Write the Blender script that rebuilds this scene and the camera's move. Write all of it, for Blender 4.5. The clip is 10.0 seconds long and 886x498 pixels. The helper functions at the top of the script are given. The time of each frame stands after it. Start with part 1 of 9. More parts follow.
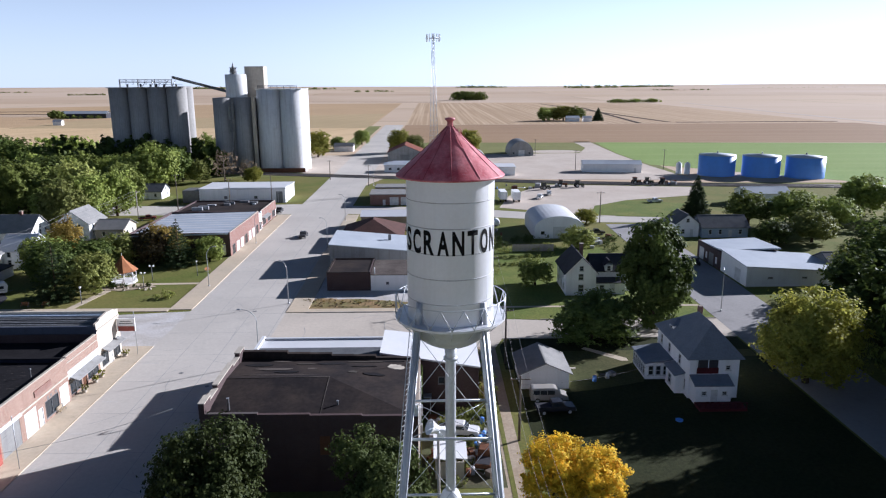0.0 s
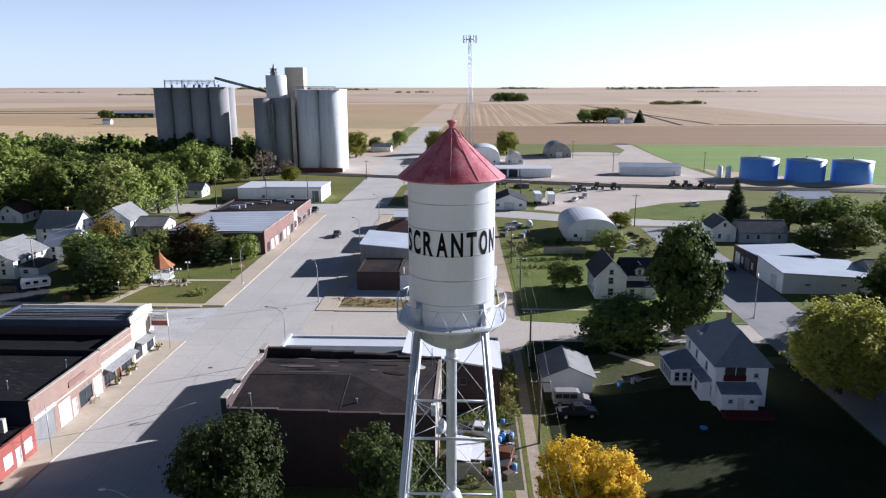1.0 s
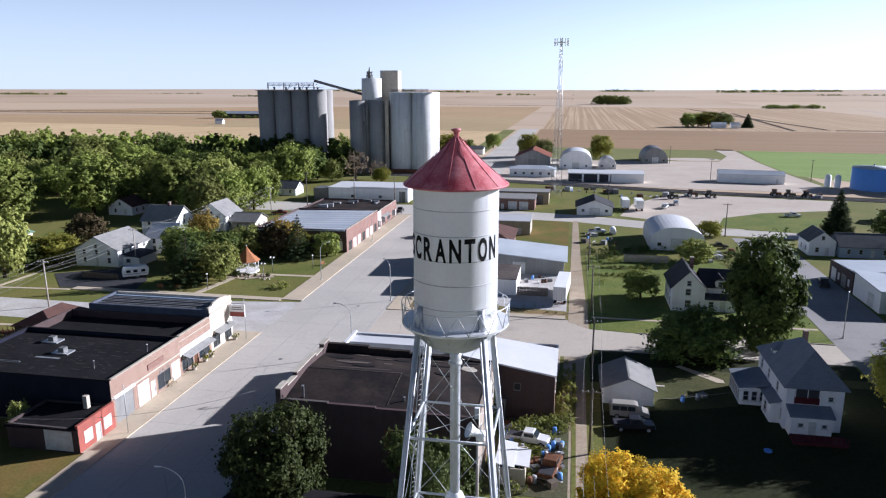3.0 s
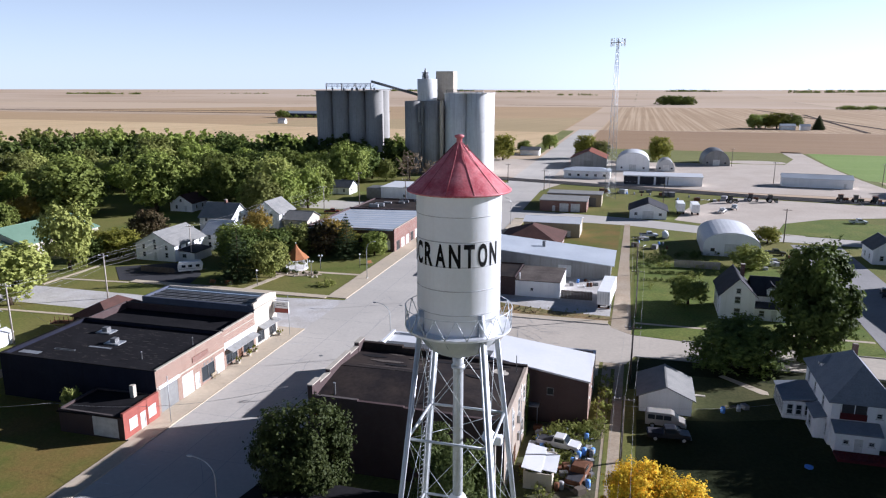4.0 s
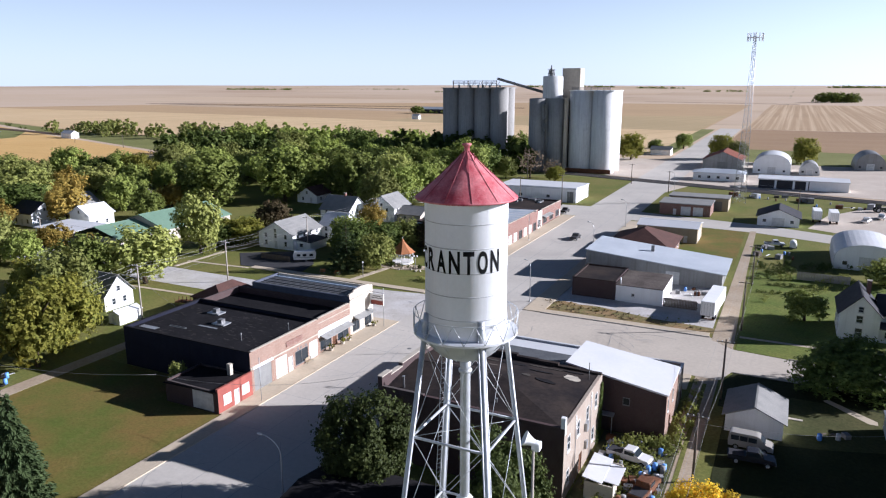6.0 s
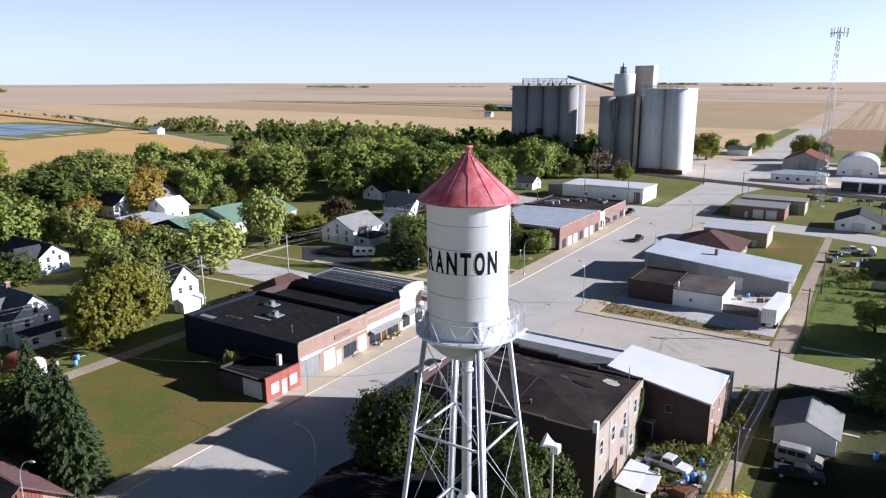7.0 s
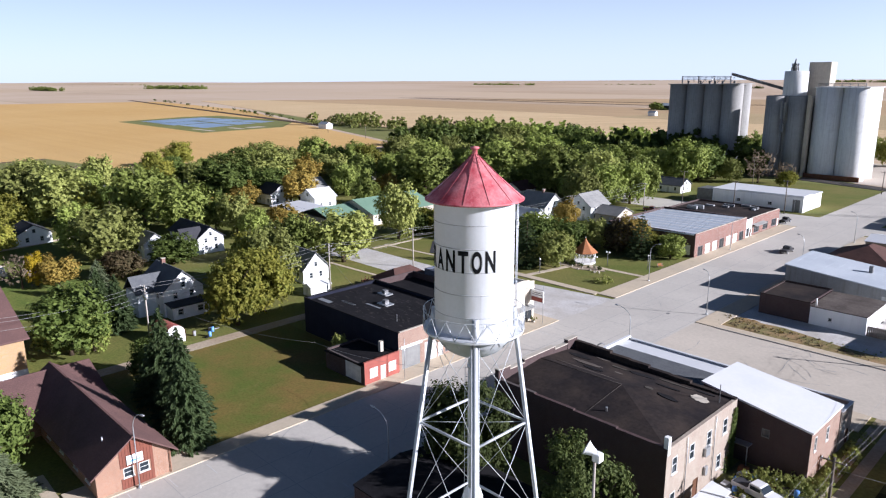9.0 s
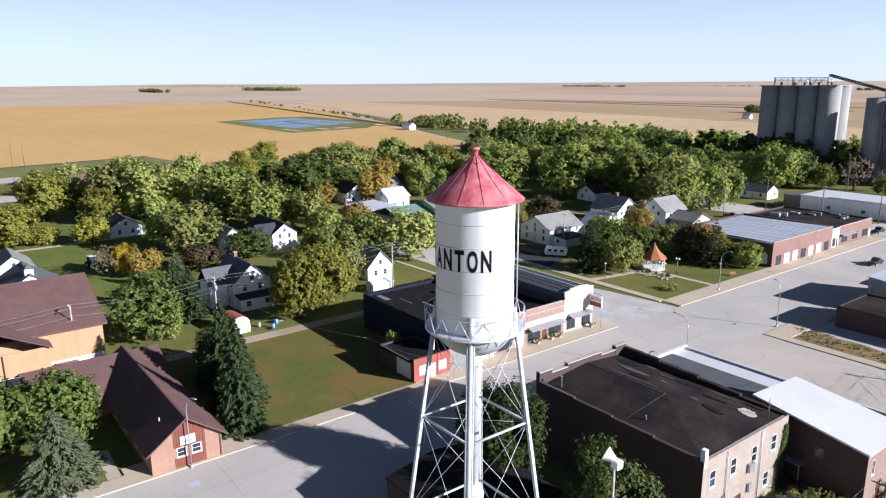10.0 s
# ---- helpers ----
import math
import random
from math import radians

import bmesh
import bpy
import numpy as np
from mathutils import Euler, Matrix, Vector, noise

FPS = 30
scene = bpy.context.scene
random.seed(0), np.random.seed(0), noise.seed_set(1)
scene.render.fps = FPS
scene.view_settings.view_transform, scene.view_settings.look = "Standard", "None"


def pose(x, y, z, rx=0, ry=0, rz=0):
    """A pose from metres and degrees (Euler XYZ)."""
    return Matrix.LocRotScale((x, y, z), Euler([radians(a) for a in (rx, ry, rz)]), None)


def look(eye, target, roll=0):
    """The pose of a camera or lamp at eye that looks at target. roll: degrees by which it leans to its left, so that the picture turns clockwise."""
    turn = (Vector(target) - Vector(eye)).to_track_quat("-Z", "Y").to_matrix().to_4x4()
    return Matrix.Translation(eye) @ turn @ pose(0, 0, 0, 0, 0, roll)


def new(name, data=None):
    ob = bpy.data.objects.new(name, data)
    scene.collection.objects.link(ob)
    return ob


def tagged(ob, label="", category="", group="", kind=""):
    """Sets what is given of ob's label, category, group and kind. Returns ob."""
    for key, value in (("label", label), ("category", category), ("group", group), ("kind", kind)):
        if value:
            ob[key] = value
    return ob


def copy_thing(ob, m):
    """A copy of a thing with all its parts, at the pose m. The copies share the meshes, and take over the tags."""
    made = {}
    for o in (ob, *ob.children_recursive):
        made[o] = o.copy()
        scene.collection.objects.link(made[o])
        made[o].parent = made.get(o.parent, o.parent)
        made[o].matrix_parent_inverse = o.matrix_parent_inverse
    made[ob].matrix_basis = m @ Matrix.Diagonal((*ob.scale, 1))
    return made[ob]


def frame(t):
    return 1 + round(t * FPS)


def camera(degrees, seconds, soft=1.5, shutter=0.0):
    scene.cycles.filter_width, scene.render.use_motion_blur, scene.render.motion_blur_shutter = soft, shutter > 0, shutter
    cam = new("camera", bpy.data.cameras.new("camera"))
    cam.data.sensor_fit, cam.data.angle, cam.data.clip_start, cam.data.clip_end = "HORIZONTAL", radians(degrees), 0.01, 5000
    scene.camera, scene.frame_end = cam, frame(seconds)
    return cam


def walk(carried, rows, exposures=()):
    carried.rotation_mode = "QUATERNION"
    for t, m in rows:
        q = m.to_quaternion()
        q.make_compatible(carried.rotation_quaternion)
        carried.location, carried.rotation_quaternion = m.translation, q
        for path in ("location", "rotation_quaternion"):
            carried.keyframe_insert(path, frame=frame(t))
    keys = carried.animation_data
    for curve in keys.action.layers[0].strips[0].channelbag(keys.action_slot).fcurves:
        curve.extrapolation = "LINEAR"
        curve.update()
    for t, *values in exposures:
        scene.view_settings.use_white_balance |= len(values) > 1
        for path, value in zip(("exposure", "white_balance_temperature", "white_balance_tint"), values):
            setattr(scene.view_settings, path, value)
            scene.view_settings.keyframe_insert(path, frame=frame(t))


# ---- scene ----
# Camera: an arc flown round the water tower.
cam = camera(64.4, 10.0, soft=1.2)
PATH = [
    (0, 0.000, 0.000, 43.200, -0.999, -13.360, 0.263),
    (0.5, 0.979, -0.142, 43.268, 0.528, -13.320, 0.193),
    (1, 2.040, -0.314, 43.286, 2.283, -13.272, 0.136),
    (1.5, 3.204, -0.371, 43.303, 4.177, -13.223, 0.076),
    (2, 4.420, -0.428, 43.352, 6.155, -13.153, 0.033),
    (2.5, 5.737, -0.470, 43.460, 8.196, -13.099, 0.022),
    (4, 10.197, -0.077, 43.978, 15.250, -13.088, 0.018),
    (4.5, 11.826, 0.250, 44.080, 17.872, -13.071, 0.041),
    (5, 13.483, 0.633, 44.228, 20.544, -13.111, 0.083),
    (5.5, 15.164, 1.093, 44.459, 23.340, -13.253, 0.054),
    (7, 20.750, 3.181, 44.977, 32.305, -13.581, 0.182),
    (7.5, 22.678, 4.029, 45.042, 35.501, -13.632, 0.202),
    (8, 24.574, 5.117, 45.152, 38.772, -13.705, 0.225),
    (8.5, 26.480, 6.350, 45.186, 42.059, -13.710, 0.270),
    (9, 28.272, 7.750, 45.206, 45.547, -13.723, 0.255),
    (9.5, 30.146, 9.243, 45.207, 49.027, -13.682, 0.268),
    (10, 32.101, 10.895, 45.206, 52.586, -13.555, 0.343),
]
walk(cam, [(t, pose(x, y, z, 90 + pitch, roll, yaw)) for t, x, y, z, yaw, pitch, roll in PATH], [(0, 1.0, 4970, 15.9), (10, 1.11, 5075, 16.4)])

# Light: a low clear sun from ahead on the right of the first view, and its sky.
SUN_DIR = Vector((0.874, 0.486, 0.0)).normalized()
SUN_EL = radians(20.0)
world = bpy.data.worlds.new("sky")
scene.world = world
world.use_nodes = True
wn = world.node_tree.nodes
sky = wn.new("ShaderNodeTexSky")
sky.sky_type = "NISHITA"
sky.sun_disc = False
sky.sun_elevation = SUN_EL
sky.sun_rotation = math.atan2(SUN_DIR.x, SUN_DIR.y)
sky.air_density, sky.dust_density, sky.ozone_density = 1.05, 0.5, 3.0
wn["Background"].inputs["Strength"].default_value = 0.016
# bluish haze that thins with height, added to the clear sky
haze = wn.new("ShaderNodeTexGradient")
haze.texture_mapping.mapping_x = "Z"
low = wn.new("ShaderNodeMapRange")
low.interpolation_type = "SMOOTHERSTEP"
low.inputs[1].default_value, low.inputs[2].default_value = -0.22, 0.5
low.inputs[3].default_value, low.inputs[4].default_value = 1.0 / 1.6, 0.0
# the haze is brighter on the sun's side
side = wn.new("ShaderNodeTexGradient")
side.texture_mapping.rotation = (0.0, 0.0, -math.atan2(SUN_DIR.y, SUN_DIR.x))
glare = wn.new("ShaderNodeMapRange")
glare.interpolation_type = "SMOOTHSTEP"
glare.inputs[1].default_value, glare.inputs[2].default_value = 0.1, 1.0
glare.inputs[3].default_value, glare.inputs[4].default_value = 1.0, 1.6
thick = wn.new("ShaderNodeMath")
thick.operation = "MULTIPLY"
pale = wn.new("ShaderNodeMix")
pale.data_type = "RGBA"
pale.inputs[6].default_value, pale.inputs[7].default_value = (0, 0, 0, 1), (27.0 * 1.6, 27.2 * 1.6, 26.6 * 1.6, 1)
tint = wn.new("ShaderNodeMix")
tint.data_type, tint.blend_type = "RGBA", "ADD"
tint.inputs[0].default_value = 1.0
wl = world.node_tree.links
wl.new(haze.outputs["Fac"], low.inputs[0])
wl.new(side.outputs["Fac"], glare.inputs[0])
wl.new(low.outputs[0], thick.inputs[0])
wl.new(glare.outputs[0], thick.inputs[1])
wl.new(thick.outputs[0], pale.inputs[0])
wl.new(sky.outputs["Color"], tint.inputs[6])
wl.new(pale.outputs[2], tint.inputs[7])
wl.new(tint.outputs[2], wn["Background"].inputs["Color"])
sun = new("sun", bpy.data.lights.new("sun", "SUN"))
sun.data.energy, sun.data.angle, sun.data.color = 5.0, radians(0.6), (1.0, 0.865, 0.7)
sun_vec = Vector((SUN_DIR.x * math.cos(SUN_EL), SUN_DIR.y * math.cos(SUN_EL), math.sin(SUN_EL)))
sun.matrix_world = look(sun_vec * 300, (0, 0, 0))


# ---- materials ----
def material(name):
    m = bpy.data.materials.new(name)
    m.use_nodes = True
    return m, m.node_tree.nodes, m.node_tree.links


def mixed(n, l, kind, fac, a, b):
    """A colour mix node; fac, a and b are sockets or values."""
    mix = n.new("ShaderNodeMix")
    mix.data_type, mix.blend_type = "RGBA", kind
    for socket, value in ((mix.inputs[0], fac), (mix.inputs[6], a), (mix.inputs[7], b)):
        if isinstance(value, bpy.types.NodeSocket):
            l.new(value, socket)
        else:
            socket.default_value = value if isinstance(value, float) else (*value[:3], 1)
    return mix.outputs[2]


def ramp(n, l, source, lo, hi):
    r = n.new("ShaderNodeMapRange")
    r.inputs[1].default_value, r.inputs[2].default_value = lo, hi
    l.new(source, r.inputs[0])
    return r.outputs[0]


def noise_at(n, l, coord, scale, detail=4.0, rough=0.6):
    t = n.new("ShaderNodeTexNoise")
    t.inputs["Scale"].default_value, t.inputs["Detail"].default_value, t.inputs["Roughness"].default_value = scale, detail, rough
    l.new(coord, t.inputs["Vector"])
    return t.outputs[0]


def stretched(n, l, coord, scale, turn=0.0):
    mp = n.new("ShaderNodeMapping")
    mp.vector_type = "TEXTURE"
    mp.inputs["Scale"].default_value = [1 / c for c in scale]
    mp.inputs["Rotation"].default_value = (0, 0, radians(turn))
    l.new(coord, mp.inputs["Vector"])
    return mp.outputs[0]


def surface(name, base, second=None, dark=None, big=0.15, fine=3.0, rough=0.8, metal=0.0, bump=0.3, spread=0.12,
            streak=0.0, stain=0.5, specular=0.4, world_space=False, random_tint=0.0):
    """A weathered surface: two tones in large patches, stains, fine grain and relief. Scales are per metre."""
    specular = specular if rough < 0.75 else min(specular, 0.12)
    m, n, l = material(name)
    bsdf = n["Principled BSDF"]
    tc = n.new("ShaderNodeTexCoord")
    coord = tc.outputs["Object"]
    if world_space:
        coord = n.new("ShaderNodeNewGeometry").outputs["Position"]
    second = second or tuple(c * 0.75 for c in base)
    dark = dark or tuple(c * 0.45 for c in base)
    patches = ramp(n, l, noise_at(n, l, coord, big, 5), 0.35, 0.65)
    col = mixed(n, l, "MIX", patches, base, second)
    spots = ramp(n, l, noise_at(n, l, coord, big * 4.3, 6, 0.7), 0.56, 0.8)
    sm = n.new("ShaderNodeMath")
    sm.operation = "MULTIPLY"
    sm.inputs[1].default_value = stain
    l.new(spots, sm.inputs[0])
    col = mixed(n, l, "MIX", sm.outputs[0], col, dark)
    grain = noise_at(n, l, coord, fine, 6, 0.7)
    g = ramp(n, l, grain, 0.3, 0.7)
    gray = n.new("ShaderNodeMapRange")
    gray.inputs[3].default_value, gray.inputs[4].default_value = 1 - spread, 1 + spread
    l.new(g, gray.inputs[0])
    col = mixed(n, l, "MULTIPLY", 1.0, col, gray.outputs[0])
    if streak:
        st = noise_at(n, l, stretched(n, l, coord, (1.6, 1.6, 0.07)), 1.0, 5, 0.65)
        f = ramp(n, l, st, 0.48, 0.75)
        k = n.new("ShaderNodeMath")
        k.operation = "MULTIPLY"
        k.inputs[1].default_value = streak
        l.new(f, k.inputs[0])
        col = mixed(n, l, "MIX", k.outputs[0], col, dark)
    if random_tint:
        oi = n.new("ShaderNodeObjectInfo")
        rr = n.new("ShaderNodeMapRange")
        rr.inputs[3].default_value, rr.inputs[4].default_value = 1 - random_tint, 1 + random_tint
        l.new(oi.outputs["Random"], rr.inputs[0])
        col = mixed(n, l, "MULTIPLY", 1.0, col, rr.outputs[0])
    l.new(col, bsdf.inputs["Base Color"])
    bsdf.inputs["Roughness"].default_value = rough
    bsdf.inputs["Metallic"].default_value = metal
    bsdf.inputs["Specular IOR Level"].default_value = specular
    if bump:
        b = n.new("ShaderNodeBump")
        b.inputs["Strength"].default_value, b.inputs["Distance"].default_value = bump, 0.05
        l.new(grain, b.inputs["Height"])
        l.new(b.outputs[0], bsdf.inputs["Normal"])
    return m


def brickwork(name, a, b, mortar, sx=1.0, fade=0.35, washed=None):
    """Brick courses 75 mm high with weathered patches; works on walls along x or y."""
    m, n, l = material(name)
    bsdf = n["Principled BSDF"]
    tc = n.new("ShaderNodeTexCoord")
    sep = n.new("ShaderNodeSeparateXYZ")
    l.new(tc.outputs["Object"], sep.inputs[0])
    add = n.new("ShaderNodeMath")
    l.new(sep.outputs[0], add.inputs[0])
    l.new(sep.outputs[1], add.inputs[1])
    cmb = n.new("ShaderNodeCombineXYZ")
    l.new(add.outputs[0], cmb.inputs[0])
    l.new(sep.outputs[2], cmb.inputs[1])
    br = n.new("ShaderNodeTexBrick")
    br.inputs["Scale"].default_value = 1.0
    br.inputs["Brick Width"].default_value, br.inputs["Row Height"].default_value = 0.22 * sx, 0.075 * sx
    br.inputs["Mortar Size"].default_value = 0.008 * sx
    br.inputs["Color1"].default_value, br.inputs["Color2"].default_value, br.inputs["Mortar"].default_value = (*a, 1), (*b, 1), (*mortar, 1)
    l.new(cmb.outputs[0], br.inputs["Vector"])
    patches = ramp(n, l, noise_at(n, l, tc.outputs["Object"], 0.5, 5, 0.7), 0.4, 0.75)
    k = n.new("ShaderNodeMath")
    k.operation = "MULTIPLY"
    k.inputs[1].default_value = fade
    l.new(patches, k.inputs[0])
    col = mixed(n, l, "MIX", k.outputs[0], br.outputs["Color"], washed or tuple(c * 0.5 for c in a))
    st = ramp(n, l, noise_at(n, l, stretched(n, l, tc.outputs["Object"], (1.5, 1.5, 0.12)), 1.0, 5), 0.5, 0.8)
    k2 = n.new("ShaderNodeMath")
    k2.operation = "MULTIPLY"
    k2.inputs[1].default_value = 0.4
    l.new(st, k2.inputs[0])
    col = mixed(n, l, "MIX", k2.outputs[0], col, tuple(c * 0.5 for c in a))
    l.new(col, bsdf.inputs["Base Color"])
    bsdf.inputs["Roughness"].default_value = 0.88
    bp = n.new("ShaderNodeBump")
    bp.inputs["Strength"].default_value, bp.inputs["Distance"].default_value = 0.4, 0.01
    l.new(br.outputs["Fac"], bp.inputs["Height"])
    bp.invert = True
    l.new(bp.outputs[0], bsdf.inputs["Normal"])
    return m


def foliage(name, tones, yellow=0.0, turn=(0.55, 0.42, 0.03), thin=0.3):
    """Leaves: two tones by leaf, some turned yellow, with light shining through."""
    m, n, l = material(name)
    bsdf = n["Principled BSDF"]
    geo = n.new("ShaderNodeNewGeometry")
    oi = n.new("ShaderNodeObjectInfo")
    tc = n.new("ShaderNodeTexCoord")
    col = mixed(n, l, "MIX", geo.outputs["Random Per Island"], tones[0], tones[1])
    clump = ramp(n, l, noise_at(n, l, tc.outputs["Object"], 0.45, 3), 0.35, 0.65)
    col = mixed(n, l, "MIX", clump, col, tones[2])
    if yellow:
        area = ramp(n, l, noise_at(n, l, tc.outputs["Object"], 0.3, 4, 0.65), 0.72 - 0.4 * yellow, 0.86 - 0.3 * yellow)
        mm = n.new("ShaderNodeMath")
        mm.operation = "MULTIPLY"
        l.new(area, mm.inputs[0])
        mm.inputs[1].default_value = 0.75
        col = mixed(n, l, "MIX", mm.outputs[0], col, turn)
    rr = n.new("ShaderNodeMapRange")
    rr.inputs[3].default_value, rr.inputs[4].default_value = 0.68, 1.45
    l.new(oi.outputs["Random"], rr.inputs[0])
    col = mixed(n, l, "MULTIPLY", 1.0, col, rr.outputs[0])
    l.new(col, bsdf.inputs["Base Color"])
    bsdf.inputs["Roughness"].default_value = 0.6
    bsdf.inputs["Specular IOR Level"].default_value = 0.12
    tr = n.new("ShaderNodeBsdfTranslucent")
    l.new(col, tr.inputs["Color"])
    ms = n.new("ShaderNodeMixShader")
    ms.inputs[0].default_value = thin
    l.new(bsdf.outputs[0], ms.inputs[1])
    l.new(tr.outputs[0], ms.inputs[2])
    l.new(ms.outputs[0], n["Material Output"].inputs["Surface"])
    return m


def field(name, base, second, row, row_width=6.0, turn=0.0, rows=0.3, blotch=0.004):
    """A crop field: broad tones, fine speckle and tractor rows."""
    m, n, l = material(name)
    bsdf = n["Principled BSDF"]
    pos = n.new("ShaderNodeNewGeometry").outputs["Position"]
    col = mixed(n, l, "MIX", ramp(n, l, noise_at(n, l, pos, blotch, 6, 0.6), 0.38, 0.62), base, second)
    bands = noise_at(n, l, stretched(n, l, pos, (0.0012, 1.0 / row_width, 1.0), turn), 1.0, 3)
    k = n.new("ShaderNodeMath")
    k.operation = "MULTIPLY"
    k.inputs[1].default_value = rows
    l.new(ramp(n, l, bands, 0.45, 0.62), k.inputs[0])
    col = mixed(n, l, "MIX", k.outputs[0], col, row)
    g = n.new("ShaderNodeMapRange")
    g.inputs[3].default_value, g.inputs[4].default_value = 0.85, 1.15
    l.new(ramp(n, l, noise_at(n, l, pos, 0.8, 6, 0.75), 0.3, 0.7), g.inputs[0])
    col = mixed(n, l, "MULTIPLY", 1.0, col, g.outputs[0])
    l.new(col, bsdf.inputs["Base Color"])
    bsdf.inputs["Roughness"].default_value = 0.95
    bsdf.inputs["Specular IOR Level"].default_value = 0.1
    b = n.new("ShaderNodeBump")
    b.inputs["Strength"].default_value, b.inputs["Distance"].default_value = 0.6, 0.3
    l.new(noise_at(n, l, pos, 1.2, 4, 0.7), b.inputs["Height"])
    l.new(b.outputs[0], bsdf.inputs["Normal"])
    return m


def plain(name, base, rough=0.5, metal=0.0, trans=0.0):
    m, n, l = material(name)
    b = n["Principled BSDF"]
    b.inputs["Base Color"].default_value = (*base, 1)
    b.inputs["Roughness"].default_value, b.inputs["Metallic"].default_value = rough, metal
    b.inputs["Transmission Weight"].default_value = trans
    return m


M = {}
M["street"] = surface("street_concrete", (0.53, 0.495, 0.44), (0.46, 0.43, 0.385), (0.29, 0.28, 0.27), big=0.05, fine=1.6, rough=0.9, spread=0.07, stain=0.45, world_space=True)
M["side_street"] = surface("sandy_concrete", (0.54, 0.48, 0.4), (0.47, 0.42, 0.35), (0.32, 0.28, 0.24), big=0.06, fine=1.6, rough=0.9, spread=0.08, stain=0.5, world_space=True)
M["asphalt"] = surface("old_asphalt", (0.33, 0.32, 0.31), (0.27, 0.26, 0.255), (0.13, 0.13, 0.13), big=0.05, fine=1.6, rough=0.9, spread=0.09, stain=0.5, world_space=True)
M["walk"] = surface("pavement_concrete", (0.55, 0.46, 0.335), (0.48, 0.41, 0.31), (0.25, 0.21, 0.17), big=0.12, fine=2.0, rough=0.9, spread=0.08, world_space=True)
M["curb"] = surface("kerb_concrete", (0.5, 0.46, 0.4), rough=0.9, fine=2.0)
M["joint"] = plain("tar_joint", (0.33, 0.32, 0.31), 0.9)
M["stripe"] = surface("worn_white_line", (0.6, 0.6, 0.58), (0.45, 0.44, 0.43), big=1.0, fine=4, stain=0.6)
M["yellow_line"] = surface("worn_yellow_line", (0.34, 0.27, 0.16), (0.42, 0.36, 0.28), big=1.0, fine=4, stain=0.6)
M["gravel"] = surface("gravel", (0.48, 0.41, 0.335), (0.54, 0.475, 0.4), (0.28, 0.23, 0.18), big=0.07, fine=2.5, spread=0.2, stain=0.5, world_space=True, rough=0.95)
M["dirt"] = surface("dirt_track", (0.36, 0.285, 0.2), (0.43, 0.36, 0.27), (0.17, 0.14, 0.075), big=0.15, fine=2.5, spread=0.2, world_space=True, rough=0.95)
M["lawn"] = surface("lawn", (0.125, 0.145, 0.033), (0.18, 0.165, 0.05), (0.2, 0.14, 0.055), big=0.06, fine=2.2, spread=0.3, stain=0.55, world_space=True, rough=0.95, bump=0.8, specular=0.1)
M["lush"] = surface("green_lawn", (0.11, 0.15, 0.03), (0.165, 0.18, 0.043), (0.085, 0.075, 0.03), big=0.12, fine=2.2, spread=0.35, stain=0.75, world_space=True, rough=0.95, bump=0.8, specular=0.1)
M["lot_grass"] = surface("worn_lot_grass", (0.108, 0.13, 0.026), (0.185, 0.128, 0.04), (0.23, 0.175, 0.066), big=0.1, fine=2.6, spread=0.2, stain=0.6, world_space=True, rough=0.95, bump=0.5, specular=0.1)
# Green lawn with the deep shade of trees and house put into its colour.
M["dark_lawn"] = surface("shade_darkened_lawn", (0.025, 0.032, 0.011), (0.036, 0.038, 0.014), (0.026, 0.022, 0.011), big=0.08, fine=2.0, spread=0.3, world_space=True, rough=0.95, bump=0.8, specular=0.1)
# Lawn beside the garage, darkened less, for part shade.
M["shade_lawn"] = surface("part_shade_lawn", (0.06, 0.066, 0.022), (0.085, 0.08, 0.03), (0.05, 0.045, 0.02), big=0.15, fine=2.2, spread=0.3, world_space=True, rough=0.95, bump=0.8)
M["plot"] = surface("weedy_dark_soil", (0.1, 0.088, 0.055), (0.075, 0.09, 0.035), (0.2, 0.17, 0.12), big=0.35, fine=3, spread=0.3, world_space=True, rough=0.95, bump=1.0)
M["deck_red"] = surface("dark_red_stain", (0.1, 0.022, 0.026), (0.075, 0.018, 0.02), big=0.6, fine=5)
M["weeds"] = surface("dry_weeds", (0.3, 0.2, 0.1), (0.17, 0.16, 0.06), (0.42, 0.37, 0.3), big=0.3, fine=3, spread=0.35, world_space=True, rough=0.95, bump=1.0)
M["snowy"] = surface("white_gravel", (0.56, 0.54, 0.52), (0.45, 0.42, 0.38), (0.24, 0.19, 0.13), big=0.22, fine=3, spread=0.2, world_space=True)
M["white"] = surface("white_paint", (0.87, 0.87, 0.86), (0.81, 0.81, 0.8), (0.45, 0.43, 0.4), big=0.4, fine=5, rough=0.6, spread=0.04, stain=0.15, streak=0.15)
M["siding"] = surface("white_clapboard", (0.9, 0.9, 0.9), (0.85, 0.85, 0.85), (0.4, 0.38, 0.35), big=0.4, fine=5, rough=0.6, spread=0.05, stain=0.2, streak=0.2)
M["cream"] = surface("cream_render", (0.62, 0.56, 0.46), (0.54, 0.48, 0.39), (0.3, 0.25, 0.2), big=0.4, fine=4, streak=0.3, spread=0.06)
M["tan"] = surface("tan_metal", (0.4, 0.35, 0.25), (0.36, 0.31, 0.22), big=0.3, fine=4, streak=0.25, spread=0.05)
M["grey_metal"] = surface("weathered_sheet_metal", (0.3, 0.3, 0.29), (0.24, 0.24, 0.23), (0.13, 0.11, 0.09), big=0.3, fine=4, rough=0.55, streak=0.5, spread=0.06)
M["worn_roof"] = surface("worn_grey_brown_felt", (0.13, 0.11, 0.095), (0.075, 0.062, 0.055), (0.26, 0.24, 0.22), big=0.25, fine=3, spread=0.25, rough=0.9)
